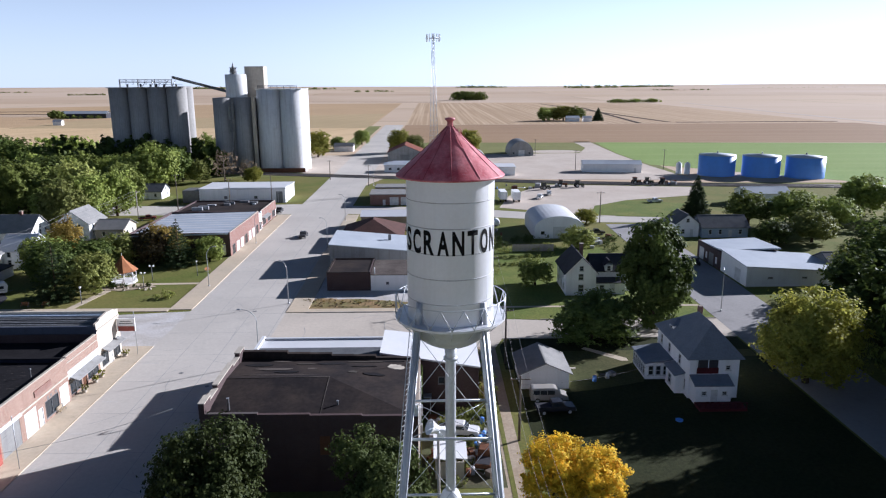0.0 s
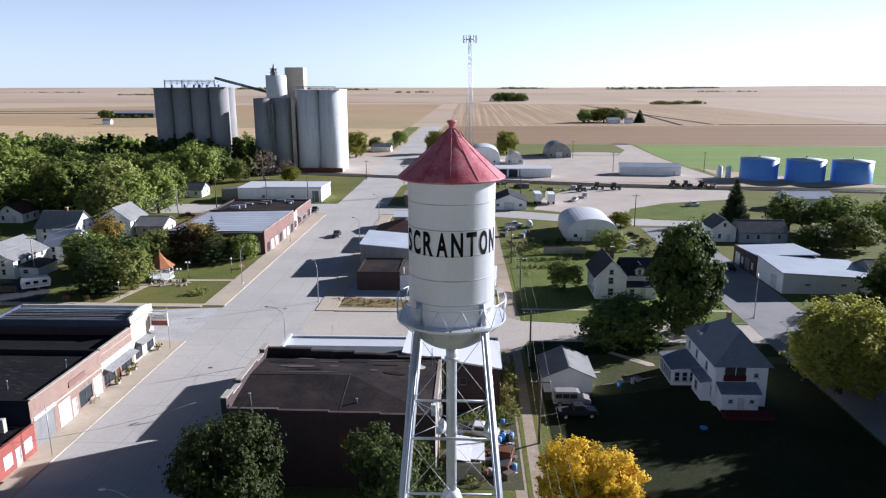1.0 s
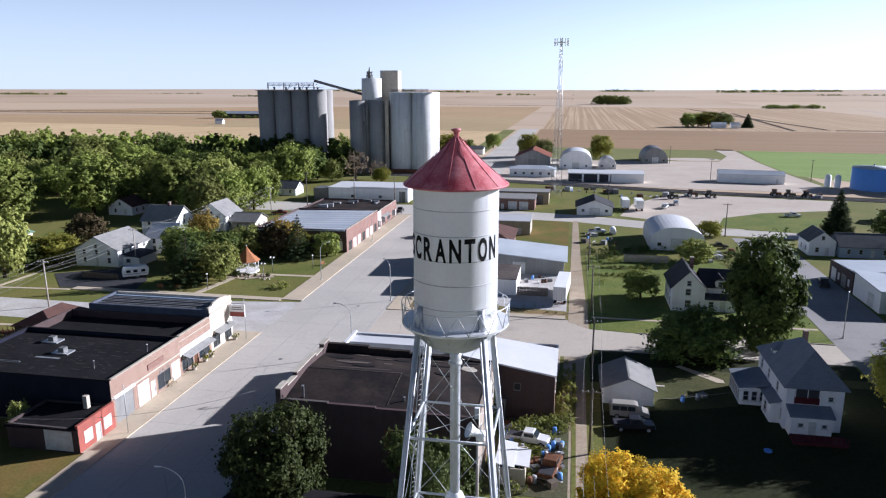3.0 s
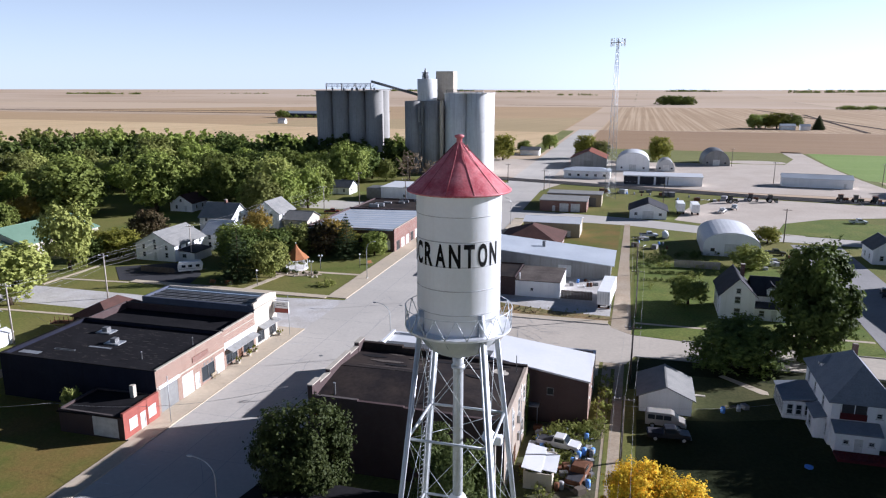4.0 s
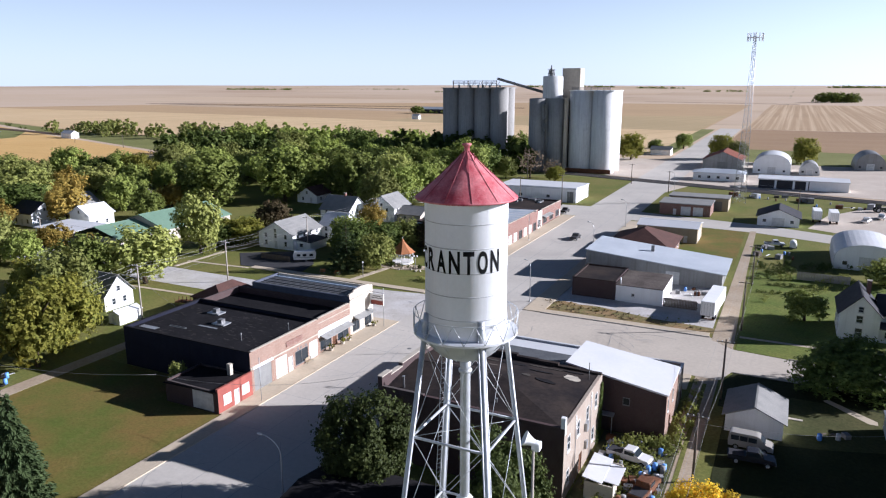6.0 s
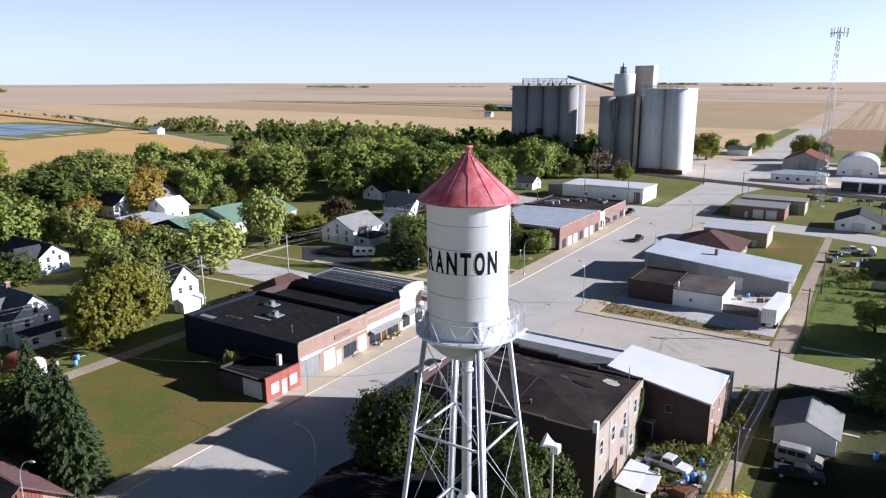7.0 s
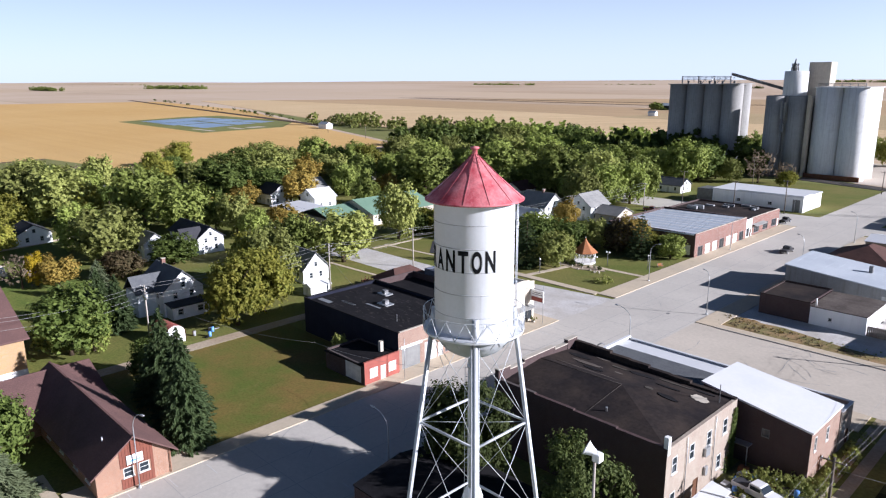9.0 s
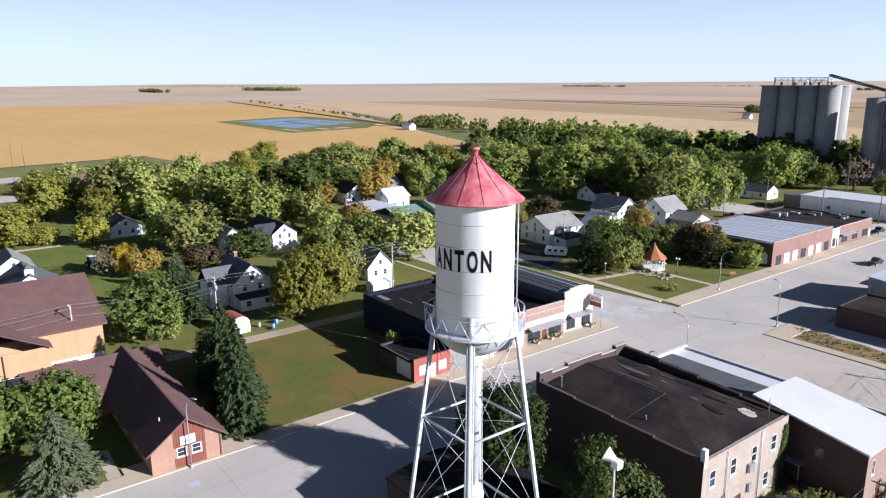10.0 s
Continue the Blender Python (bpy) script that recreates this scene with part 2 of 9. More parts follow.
M["tar"] = surface("tar_roof", (0.018, 0.015, 0.016), (0.046, 0.035, 0.029), (0.01, 0.009, 0.009), big=0.2, fine=2.0, rough=0.92, spread=0.25, stain=0.6)
M["black_roof"] = surface("black_membrane", (0.01, 0.0095, 0.011), (0.016, 0.015, 0.017), (0.045, 0.043, 0.041), big=0.3, fine=2.0, rough=0.92, spread=0.3, stain=0.45)
M["white_roof"] = surface("white_membrane", (0.64, 0.64, 0.65), (0.59, 0.6, 0.61), (0.55, 0.55, 0.54), big=0.2, fine=2, rough=0.55, spread=0.03, stain=0.25)
M["light_roof"] = surface("light_metal_roof", (0.5, 0.53, 0.565), (0.43, 0.46, 0.5), (0.33, 0.33, 0.34), big=0.15, fine=2, rough=0.45, spread=0.05, stain=0.3)
M["blue_roof"] = surface("bluish_metal_roof", (0.34, 0.42, 0.52), (0.46, 0.52, 0.6), (0.22, 0.25, 0.3), big=0.2, fine=2, rough=0.45, spread=0.05, stain=0.3)
M["brown_roof"] = surface("brown_shingles", (0.11, 0.06, 0.05), (0.085, 0.05, 0.042), (0.05, 0.03, 0.026), big=0.5, fine=6, spread=0.25, rough=0.85)
M["maroon_roof"] = surface("maroon_shingles", (0.15, 0.088, 0.078), (0.12, 0.072, 0.066), (0.075, 0.05, 0.048), big=0.4, fine=6, spread=0.25, rough=0.85)
# Asphalt colour lowered to stand for the shadow lying on the drive.
M["shade_asphalt"] = surface("shade_darkened_asphalt", (0.045, 0.045, 0.05), (0.06, 0.06, 0.064), (0.035, 0.035, 0.038), big=0.2, fine=2.0, rough=0.9, spread=0.12, world_space=True)
M["bluegrey_roof"] = surface("blue_grey_shingles", (0.22, 0.24, 0.275), (0.185, 0.205, 0.24), (0.13, 0.14, 0.16), big=0.5, fine=6, spread=0.18, rough=0.85)
M["grey_roof"] = surface("grey_shingles", (0.13, 0.135, 0.14), (0.1, 0.105, 0.115), (0.06, 0.06, 0.065), big=0.5, fine=6, spread=0.2, rough=0.85)
M["pale_roof"] = surface("pale_grey_shingles", (0.27, 0.265, 0.25), (0.22, 0.218, 0.21), (0.18, 0.17, 0.16), big=0.5, fine=6, spread=0.15, rough=0.85)
M["slate_roof"] = surface("dark_shingles", (0.045, 0.045, 0.052), (0.06, 0.06, 0.066), (0.03, 0.03, 0.03), big=0.5, fine=6, spread=0.2, rough=0.85)
M["green_roof"] = surface("green_metal_roof", (0.16, 0.25, 0.175), (0.185, 0.28, 0.2), (0.06, 0.1, 0.07), big=0.2, fine=3, rough=0.5, spread=0.05)
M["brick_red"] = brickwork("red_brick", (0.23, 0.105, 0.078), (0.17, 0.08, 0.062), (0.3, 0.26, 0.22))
# Dark brick, its tone lowered further so that unlit walls read as shaded.
M["brick_dark"] = brickwork("dark_and_shaded_red_brick", (0.075, 0.042, 0.04), (0.055, 0.032, 0.031), (0.09, 0.075, 0.07))
M["brick_tan"] = brickwork("tan_brick", (0.45, 0.28, 0.12), (0.385, 0.235, 0.1), (0.4, 0.34, 0.26), washed=(0.3, 0.19, 0.1))
M["brick_pink"] = brickwork("rose_brick", (0.28, 0.17, 0.122), (0.225, 0.138, 0.1), (0.4, 0.34, 0.28))
M["brick_orange"] = brickwork("orange_tan_brick", (0.33, 0.18, 0.11), (0.27, 0.15, 0.095), (0.36, 0.28, 0.22))
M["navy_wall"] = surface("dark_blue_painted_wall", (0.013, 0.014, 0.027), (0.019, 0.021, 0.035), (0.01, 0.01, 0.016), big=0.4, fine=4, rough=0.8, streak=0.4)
M["slate_wall"] = surface("slate_blue_sheet_wall", (0.075, 0.085, 0.12), (0.06, 0.07, 0.1), (0.04, 0.045, 0.06), big=0.4, fine=4, rough=0.7, streak=0.4)
M["brick_washed"] = brickwork("lime_washed_brick", (0.38, 0.325, 0.26), (0.29, 0.24, 0.19), (0.36, 0.32, 0.27), fade=0.6, washed=(0.25, 0.17, 0.13))
M["red_panel"] = surface("red_painted_panel", (0.33, 0.105, 0.08), (0.27, 0.09, 0.07), (0.18, 0.06, 0.05), big=0.4, fine=4, streak=0.3)
M["rust_panel"] = surface("rust_red_boards", (0.2, 0.075, 0.05), (0.165, 0.065, 0.045), big=0.5, fine=4, streak=0.35)
M["concrete"] = surface("silo_concrete", (0.36, 0.35, 0.33), (0.28, 0.275, 0.265), (0.15, 0.145, 0.14), big=0.06, fine=0.9, rough=0.9, spread=0.08, stain=0.4, streak=0.55)
M["concrete_white"] = surface("whitewashed_silo_concrete", (0.74, 0.74, 0.72), (0.66, 0.66, 0.65), (0.36, 0.34, 0.32), big=0.06, fine=0.9, rough=0.85, spread=0.06, stain=0.35, streak=0.5)
M["concrete_tan"] = surface("buff_concrete", (0.5, 0.45, 0.37), (0.42, 0.38, 0.32), (0.28, 0.25, 0.2), big=0.08, fine=0.9, rough=0.9, streak=0.5)
M["steel"] = surface("dull_steel", (0.22, 0.22, 0.22), (0.16, 0.16, 0.16), big=1.0, fine=6, rough=0.5, metal=0.4)
M["galvanized"] = surface("galvanized_steel", (0.5, 0.51, 0.52), (0.42, 0.43, 0.44), (0.3, 0.28, 0.26), big=0.7, fine=6, rough=0.4, metal=0.6, streak=0.3)
M["tank"] = surface("silver_white_tank_paint", (0.74, 0.75, 0.77), (0.69, 0.7, 0.72), (0.45, 0.42, 0.38), big=0.25, fine=5, rough=0.42, metal=0.3, spread=0.03, stain=0.12, streak=0.22, bump=0.05)
M["leg"] = surface("silver_painted_steel", (0.55, 0.57, 0.59), (0.47, 0.49, 0.51), (0.32, 0.28, 0.24), big=0.9, fine=6, rough=0.42, metal=0.3, spread=0.06, stain=0.4)
M["red_cone"] = surface("faded_red_roof_paint", (0.38, 0.055, 0.072), (0.56, 0.2, 0.21), (0.62, 0.36, 0.36), big=1.1, fine=7, rough=0.55, spread=0.22, stain=0.55, streak=0.25)
M["red_seam"] = surface("dark_red_seam", (0.2, 0.03, 0.04), (0.3, 0.07, 0.08), big=1.0, fine=6, rough=0.6)
M["lap_line"] = surface("grimy_lap_line", (0.36, 0.36, 0.37), (0.5, 0.5, 0.51), big=1.5, fine=6, rough=0.6)
M["letter"] = surface("black_lettering", (0.009, 0.009, 0.01), big=1.0, fine=5, rough=0.8)
M["wood_pole"] = surface("weathered_pole_wood", (0.17, 0.14, 0.11), (0.13, 0.11, 0.09), big=1.0, fine=8, streak=0.4)
M["pale_pole"] = surface("bleached_pole_wood", (0.42, 0.38, 0.33), (0.36, 0.32, 0.28), big=1.0, fine=8, streak=0.4)
M["wire"] = plain("cable", (0.3, 0.29, 0.28), 0.5)
M["bark"] = surface("bark", (0.09, 0.065, 0.045), (0.06, 0.045, 0.03), big=2.0, fine=10, spread=0.3, rough=0.95)
M["tar_seam"] = surface("tarred_roof_seam", (0.085, 0.075, 0.064), (0.06, 0.053, 0.046), big=0.5, fine=3, rough=0.75, spread=0.2)
M["glass"] = plain("window_glass", (0.5, 0.55, 0.6), 0.03, 0.0, 0.9)
M["dark_glass"] = plain("tinted_glass", (0.025, 0.032, 0.04), 0.05)
M["door_white"] = surface("white_door_paint", (0.72, 0.72, 0.7), big=1.0, fine=6, rough=0.5, spread=0.04)
M["door_grey"] = surface("grey_roller_door", (0.24, 0.24, 0.23), (0.2, 0.2, 0.195), big=0.6, fine=5, streak=0.3)
M["door_brown"] = surface("brown_door", (0.14, 0.07, 0.04), big=1.0, fine=6)
M["blue_tank"] = surface("blue_tank_paint", (0.17, 0.36, 0.84), (0.15, 0.32, 0.76), (0.12, 0.22, 0.5), big=0.15, fine=3, rough=0.45, spread=0.04, streak=0.15)
M["rubber"] = surface("tyre_rubber", (0.02, 0.02, 0.02), big=2.0, fine=8, rough=0.8)
M["car_white"] = plain("white_car_paint", (0.7, 0.7, 0.7), 0.25)
M["car_tan"] = plain("silver_tan_car_paint", (0.5, 0.47, 0.42), 0.25, 0.3)
M["car_dark"] = plain("dark_car_paint", (0.03, 0.03, 0.035), 0.25)
M["car_red"] = plain("dark_red_car_paint", (0.16, 0.03, 0.02), 0.3)
M["machine_green"] = surface("faded_machine_paint", (0.06, 0.08, 0.05), (0.1, 0.08, 0.05), big=1.0, fine=5)
M["rust"] = surface("rusty_iron", (0.13, 0.06, 0.035), (0.18, 0.09, 0.05), (0.06, 0.04, 0.03), big=1.0, fine=6, spread=0.25)
M["junk"] = surface("grey_scrap", (0.25, 0.25, 0.26), (0.4, 0.4, 0.4), (0.08, 0.07, 0.06), big=0.8, fine=5, spread=0.2, random_tint=0.5)
M["lamp_globe"] = plain("frosted_lamp_glass", (0.8, 0.8, 0.78), 0.4)
M["gazebo_roof"] = surface("cedar_shingles", (0.36, 0.16, 0.07), (0.3, 0.13, 0.06), (0.18, 0.08, 0.04), big=0.8, fine=6, spread=0.2)
M["water"] = surface("lagoon_water", (0.09, 0.15, 0.27), (0.22, 0.3, 0.42), (0.06, 0.09, 0.13), big=0.03, fine=0.2, rough=0.3, spread=0.08, bump=0.0)
M["ballast"] = surface("railway_ballast", (0.2, 0.19, 0.18), (0.16, 0.15, 0.145), big=0.1, fine=3, spread=0.25, world_space=True)
M["rail"] = plain("rail_steel", (0.3, 0.27, 0.25), 0.35, 0.8)
F = {
    "tan": field("ripe_stubble", (0.42, 0.3, 0.17), (0.47, 0.335, 0.19), (0.37, 0.26, 0.145), 12, 4, 0.45),
    "gold": field("golden_field", (0.56, 0.36, 0.13), (0.6, 0.4, 0.16), (0.5, 0.31, 0.11), 7, 0, 0.25),
    "pale": field("pale_stubble", (0.6, 0.48, 0.33), (0.55, 0.43, 0.3), (0.66, 0.54, 0.39), 14, 90),
    "rose": field("rosy_stubble", (0.45, 0.345, 0.235), (0.4, 0.3, 0.205), (0.52, 0.41, 0.29), 16, 90, 0.4),
    "rows": field("combed_stubble", (0.37, 0.265, 0.16), (0.42, 0.3, 0.18), (0.58, 0.45, 0.3), 4.5, 90, 0.7),
    "straw": field("straw_stubble", (0.62, 0.47, 0.27), (0.57, 0.42, 0.235), (0.46, 0.33, 0.18), 9, 62, 0.5),
    "olive": field("dull_olive_stubble", (0.4, 0.31, 0.17), (0.45, 0.34, 0.19), (0.34, 0.27, 0.14), 12, 70, 0.4),
    "brown": field("brown_stubble", (0.33, 0.225, 0.13), (0.29, 0.195, 0.115), (0.38, 0.265, 0.16), 12, 0, 0.4),
    "green": field("green_field", (0.23, 0.31, 0.085), (0.2, 0.275, 0.07), (0.29, 0.35, 0.12), 8, 0, 0.3),
    "verge": field("roadside_grass", (0.2, 0.205, 0.07), (0.16, 0.17, 0.055), (0.25, 0.23, 0.09), 4, 0, 0.3, 0.02),
    "dark": field("turned_soil", (0.07, 0.05, 0.035), (0.1, 0.07, 0.05), (0.05, 0.035, 0.03), 5, 0, 0.3),
}
GREEN = foliage("leaf_green", ((0.145, 0.185, 0.04), (0.34, 0.375, 0.092), (0.225, 0.265, 0.056)), 0.05, (0.4, 0.34, 0.05))
OLIVE = foliage("leaf_olive", ((0.19, 0.21, 0.052), (0.37, 0.38, 0.11), (0.27, 0.29, 0.076)), 0.14, (0.42, 0.33, 0.05))
TURNING = foliage("leaf_turning", ((0.155, 0.185, 0.032), (0.36, 0.345, 0.06), (0.275, 0.26, 0.045)), 0.27, (0.56, 0.44, 0.035), 0.45)
YELLOW = foliage("leaf_yellow", ((0.62, 0.43, 0.015), (0.4, 0.33, 0.02), (0.72, 0.52, 0.025)), 0.2, (0.36, 0.34, 0.05))
ORANGE = foliage("leaf_orange", ((0.23, 0.19, 0.045), (0.42, 0.29, 0.06), (0.32, 0.24, 0.05)), 0.28, (0.5, 0.26, 0.035))
DARKLEAF = foliage("leaf_dark", ((0.058, 0.085, 0.019), (0.145, 0.18, 0.04), (0.095, 0.125, 0.028)), 0.03)
NEARLEAF = foliage("leaf_bronze_green", ((0.04, 0.058, 0.015), (0.12, 0.14, 0.038), (0.075, 0.095, 0.027)), 0.06, (0.16, 0.1, 0.03))
PURPLE = foliage("leaf_purple", ((0.08, 0.06, 0.032), (0.14, 0.1, 0.05), (0.1, 0.085, 0.04)), 0.0)
BARE = foliage("leaf_sparse", ((0.17, 0.13, 0.085), (0.25, 0.19, 0.13), (0.2, 0.16, 0.11)), 0.1, (0.34, 0.22, 0.07))
NEEDLE = foliage("spruce_needles", ((0.04, 0.062, 0.024), (0.1, 0.13, 0.05), (0.065, 0.092, 0.036)), 0.0)
NEEDLE_BLUE = foliage("blue_spruce_needles", ((0.1, 0.125, 0.065), (0.19, 0.21, 0.115), (0.14, 0.165, 0.085)), 0.0)


# ---- building blocks ----
def quad_box(bm, x0, y0, z0, x1, y1, z1):
    v = [bm.verts.new(c) for c in ((x0, y0, z0), (x1, y0, z0), (x1, y1, z0), (x0, y1, z0), (x0, y0, z1), (x1, y0, z1), (x1, y1, z1), (x0, y1, z1))]
    for f in ((0, 3, 2, 1), (4, 5, 6, 7), (0, 1, 5, 4), (1, 2, 6, 5), (2, 3, 7, 6), (3, 0, 4, 7)):
        bm.faces.new([v[i] for i in f])


def box(x0, y0, z0, x1, y1, z1, bevel=0.0):
    bm = bmesh.new()
    quad_box(bm, x0, y0, z0, x1, y1, z1)
    if bevel:
        bmesh.ops.bevel(bm, geom=bm.edges[:], offset=bevel, segments=2, affect="EDGES", profile=0.5)
    return bm


def boxes(rows):
    bm = bmesh.new()
    for r in rows:
        quad_box(bm, *r)
    return bm


def prism(points, z0, z1):
    bm = bmesh.new()
    lo = [bm.verts.new((x, y, z0)) for x, y in points]
    hi = [bm.verts.new((x, y, z1)) for x, y in points]
    bm.faces.new(hi)
    bm.faces.new(lo[::-1])
    k = len(points)
    for i in range(k):
        bm.faces.new((lo[i], lo[(i + 1) % k], hi[(i + 1) % k], hi[i]))
    bmesh.ops.recalc_face_normals(bm, faces=bm.faces[:])
    return bm


def tube_into(bm, pts, radii, sides=8, cap=True):
    """A round tube along points with a radius at each."""
    rings = []
    pts = [Vector(p) for p in pts]
    if not isinstance(radii, (list, tuple)):
        radii = [radii] * len(pts)
    for i, p in enumerate(pts):
        d = (pts[min(i + 1, len(pts) - 1)] - pts[max(i - 1, 0)]).normalized()
        a = d.cross(Vector((0.31, 0.95, 0.05)) if abs(d.z) > 0.9 else Vector((0, 0, 1))).normalized()
        b = d.cross(a)
        rings.append([bm.verts.new(p + (a * math.cos(6.28318 * k / sides) + b * math.sin(6.28318 * k / sides)) * radii[i]) for k in range(sides)])
    for r, s in zip(rings, rings[1:]):
        for k in range(sides):
            bm.faces.new((r[k], s[k], s[(k + 1) % sides], r[(k + 1) % sides])).smooth = True
    if cap:
        bm.faces.new(rings[0])
        bm.faces.new(rings[-1][::-1])


def tube(pts, radii, sides=8, cap=True):
    bm = bmesh.new()
    tube_into(bm, pts, radii, sides, cap)
    bmesh.ops.recalc_face_normals(bm, faces=bm.faces[:])
    return bm


def lathe(profile, sides=48, smooth=True, close=False):
    """A turned form round z from (radius, height) pairs."""
    bm = bmesh.new()
    rings = [[bm.verts.new((r * math.cos(2 * math.pi * k / sides), r * math.sin(2 * math.pi * k / sides), z)) for k in range(sides)] for r, z in profile]
    for a, b in zip(rings, rings[1:]):
        for k in range(sides):
            bm.faces.new((a[k], a[(k + 1) % sides], b[(k + 1) % sides], b[k])).smooth = smooth
    if close:
        bm.faces.new(rings[0][::-1])
        bm.faces.new(rings[-1])
    return bm


def part(name, bm, mat, parent, label="", at=None):
    me = bpy.data.meshes.new(name)
    bm.to_mesh(me)
    bm.free()
    me.materials.append(mat)
    ob = new(name, me)
    ob.parent = parent
    if at is not None:
        ob.matrix_basis = at
    if label:
        ob["label"] = label
    return ob


def thing(name, x, y, label, category, z=0.0, turn=0.0, group=""):
    ob = new(name)
    ob.matrix_basis = pose(x, y, z, 0, 0, turn)
    ob.empty_display_size = 0.3
    return tagged(ob, label, category, group)


def setting(name, bm, mat, label, category, parent=None):
    ob = part(name, bm, mat, parent)
    return tagged(ob, label, category, kind="structure")


def pierced_wall(bm, a, b, z0, z1, thick, holes, gable=0.0):
    """A wall from a to b (outer face to the right of the way from a to b) with holes (u0, w0, u1, w1)
    along it, and a triangle of height gable on top."""
    a, b = Vector((*a, 0)), Vector((*b, 0))
    d = (b - a).normalized()
    length = (b - a).length
    inn = Vector((-d.y, d.x, 0)) * thick
    us = sorted({0, length, *[u for h in holes for u in (h[0], h[2])]})
    ws = sorted({z0, z1, *[z0 + w for h in holes for w in (h[1], h[3])]})
    P = lambda u, w, k: a + d * u + inn * k + Vector((0, 0, w))
    for u0, u1 in zip(us, us[1:]):
        for w0, w1 in zip(ws, ws[1:]):
            um, wm = (u0 + u1) / 2, (w0 + w1) / 2
            if any(h[0] < um < h[2] and z0 + h[1] < wm < z0 + h[3] for h in holes):
                continue
            bm.faces.new([bm.verts.new(P(u, w, 0)) for u, w in ((u0, w0), (u1, w0), (u1, w1), (u0, w1))])
            bm.faces.new([bm.verts.new(P(u, w, 1)) for u, w in ((u0, w0), (u0, w1), (u1, w1), (u1, w0))])
    for u0, w0, u1, w1 in holes:
        w0, w1 = w0 + z0, w1 + z0
        for p, q in (((u0, w0), (u1, w0)), ((u1, w0), (u1, w1)), ((u1, w1), (u0, w1)), ((u0, w1), (u0, w0))):
            bm.faces.new([bm.verts.new(P(*p, 0)), bm.verts.new(P(*p, 1)), bm.verts.new(P(*q, 1)), bm.verts.new(P(*q, 0))])
    bm.faces.new([bm.verts.new(P(u, z1, k)) for u, k in ((0, 0), (length, 0), (length, 1), (0, 1))])
    if gable:
        for k in (0, 1):
            t = [bm.verts.new(P(u, w, k)) for u, w in ((0, z1), (length, z1), (length / 2, z1 + gable))]
            bm.faces.new(t if not k else t[::-1])


def opening_fill(parent, a, b, z0, hole, kind, recess=0.1):
    """A window or door in a hole of the wall from a to b, as a part with its frame, pane or leaf."""
    a, b = Vector((*a, 0)), Vector((*b, 0))
    d = (b - a).normalized()
    u0, w0, u1, w1 = hole
    turn = math.degrees(math.atan2(d.y, d.x))
    o = a + d * u0
    if recess <= 0.02:
        # set on the face of the wall, its frame proud
        o, recess = o + Vector((d.y, -d.x, 0)) * 0.072, 0.065
    at = pose(o.x, o.y, z0 + w0, 0, 0, turn)
    w, h = u1 - u0, w1 - w0
    f = min(0.09, w * 0.12)
    if kind == "window":
        bars = [(0, -0.04, 0, f, recess, h), (w - f, -0.04, 0, w, recess, h), (f, -0.04, h - f, w - f, recess, h), (f, -0.04, 0, w - f, recess, f),
                (f, 0.0, h * 0.48, w - f, 0.07, h * 0.52)]
        if w > 1.5:
            k = max(2, round(w / 1.1))
            bars += [(w * i / k - 0.03, 0.0, f, w * i / k + 0.03, 0.07, h - f) for i in range(1, k)]
        win = part("window", boxes(bars), M["door_white"], parent, at=at)
        part("pane", box(f, 0.05, f, w - f, 0.065, h - f), M["dark_glass"], win)
        part("sill", box(-0.08, -0.12, -0.07, w + 0.08, 0.04, -0.002), M["door_white"], win)
        return win
    if kind == "shop":
        k = max(1, round(w / 1.4))
        bars = [(0, -0.03, 0, 0.06, recess, h), (w - 0.06, -0.03, 0, w, recess, h), (0.06, -0.03, h - 0.08, w - 0.06, recess, h), (0.06, -0.03, 0, w - 0.06, recess, 0.12)]
        bars += [(w * i / k - 0.03, -0.01, 0.12, w * i / k + 0.03, 0.09, h - 0.08) for i in range(1, k)]
        win = part("window", boxes(bars), M["steel"], parent, at=at)
        part("pane", box(0.06, 0.05, 0.12, w - 0.06, 0.065, h - 0.08), M["dark_glass"], win)
        return win
    mat = {"door": M["door_white"], "brown_door": M["door_brown"], "roller": M["door_grey"], "white_roller": M["door_white"], "board": M["door_white"]}[kind]
    if kind in ("roller", "white_roller"):
        k = max(3, round(h / 0.5))
        rows = [(0.0, 0.018 + 0.012 * (i % 2), h * i / k + 0.008, w, 0.1, h * (i + 1) / k - 0.008) for i in range(k)]
        door = part("door", box(0, 0.045, 0, w, 0.1, h), mat, parent, at=at)
        for r in rows:
            part("slat", box(r[0] + 0.01, r[1], r[2], r[3] - 0.01, 0.044, r[5]), mat, door)
    elif kind == "board":
        door = part("panel", boxes([(0, 0.0, 0, w, 0.08, h), (0, -0.03, 0, 0.1, 0.0, h), (w - 0.1, -0.03, 0, w, 0.0, h), (0.1, -0.03, h - 0.1, w - 0.1, 0, h)]), mat, parent, at=at)
    else:
        rows = [(0, -0.03, 0, 0.08, 0.12, h), (w - 0.08, -0.03, 0, w, 0.12, h), (0.08, -0.03, h - 0.08, w - 0.08, 0.12, h), (0.08, 0.05, 0, w - 0.08, 0.1, h - 0.08),
                (0.2, 0.035, 0.25, w - 0.2, 0.05, h * 0.45), (0.2, 0.035, h * 0.52, w - 0.2, 0.05, h - 0.25)]
        door = part("door", boxes(rows), mat, parent, at=at)
        part("handle", box(w - 0.2, -0.02, 1.0, w - 0.15, 0.05, 1.12), M["steel"], door)
    return door


SIDES = {"S": ((0, 0), (1, 0)), "E": ((1, 0), (1, 1)), "N": ((1, 1), (0, 1)), "W": ((0, 1), (0, 0))}


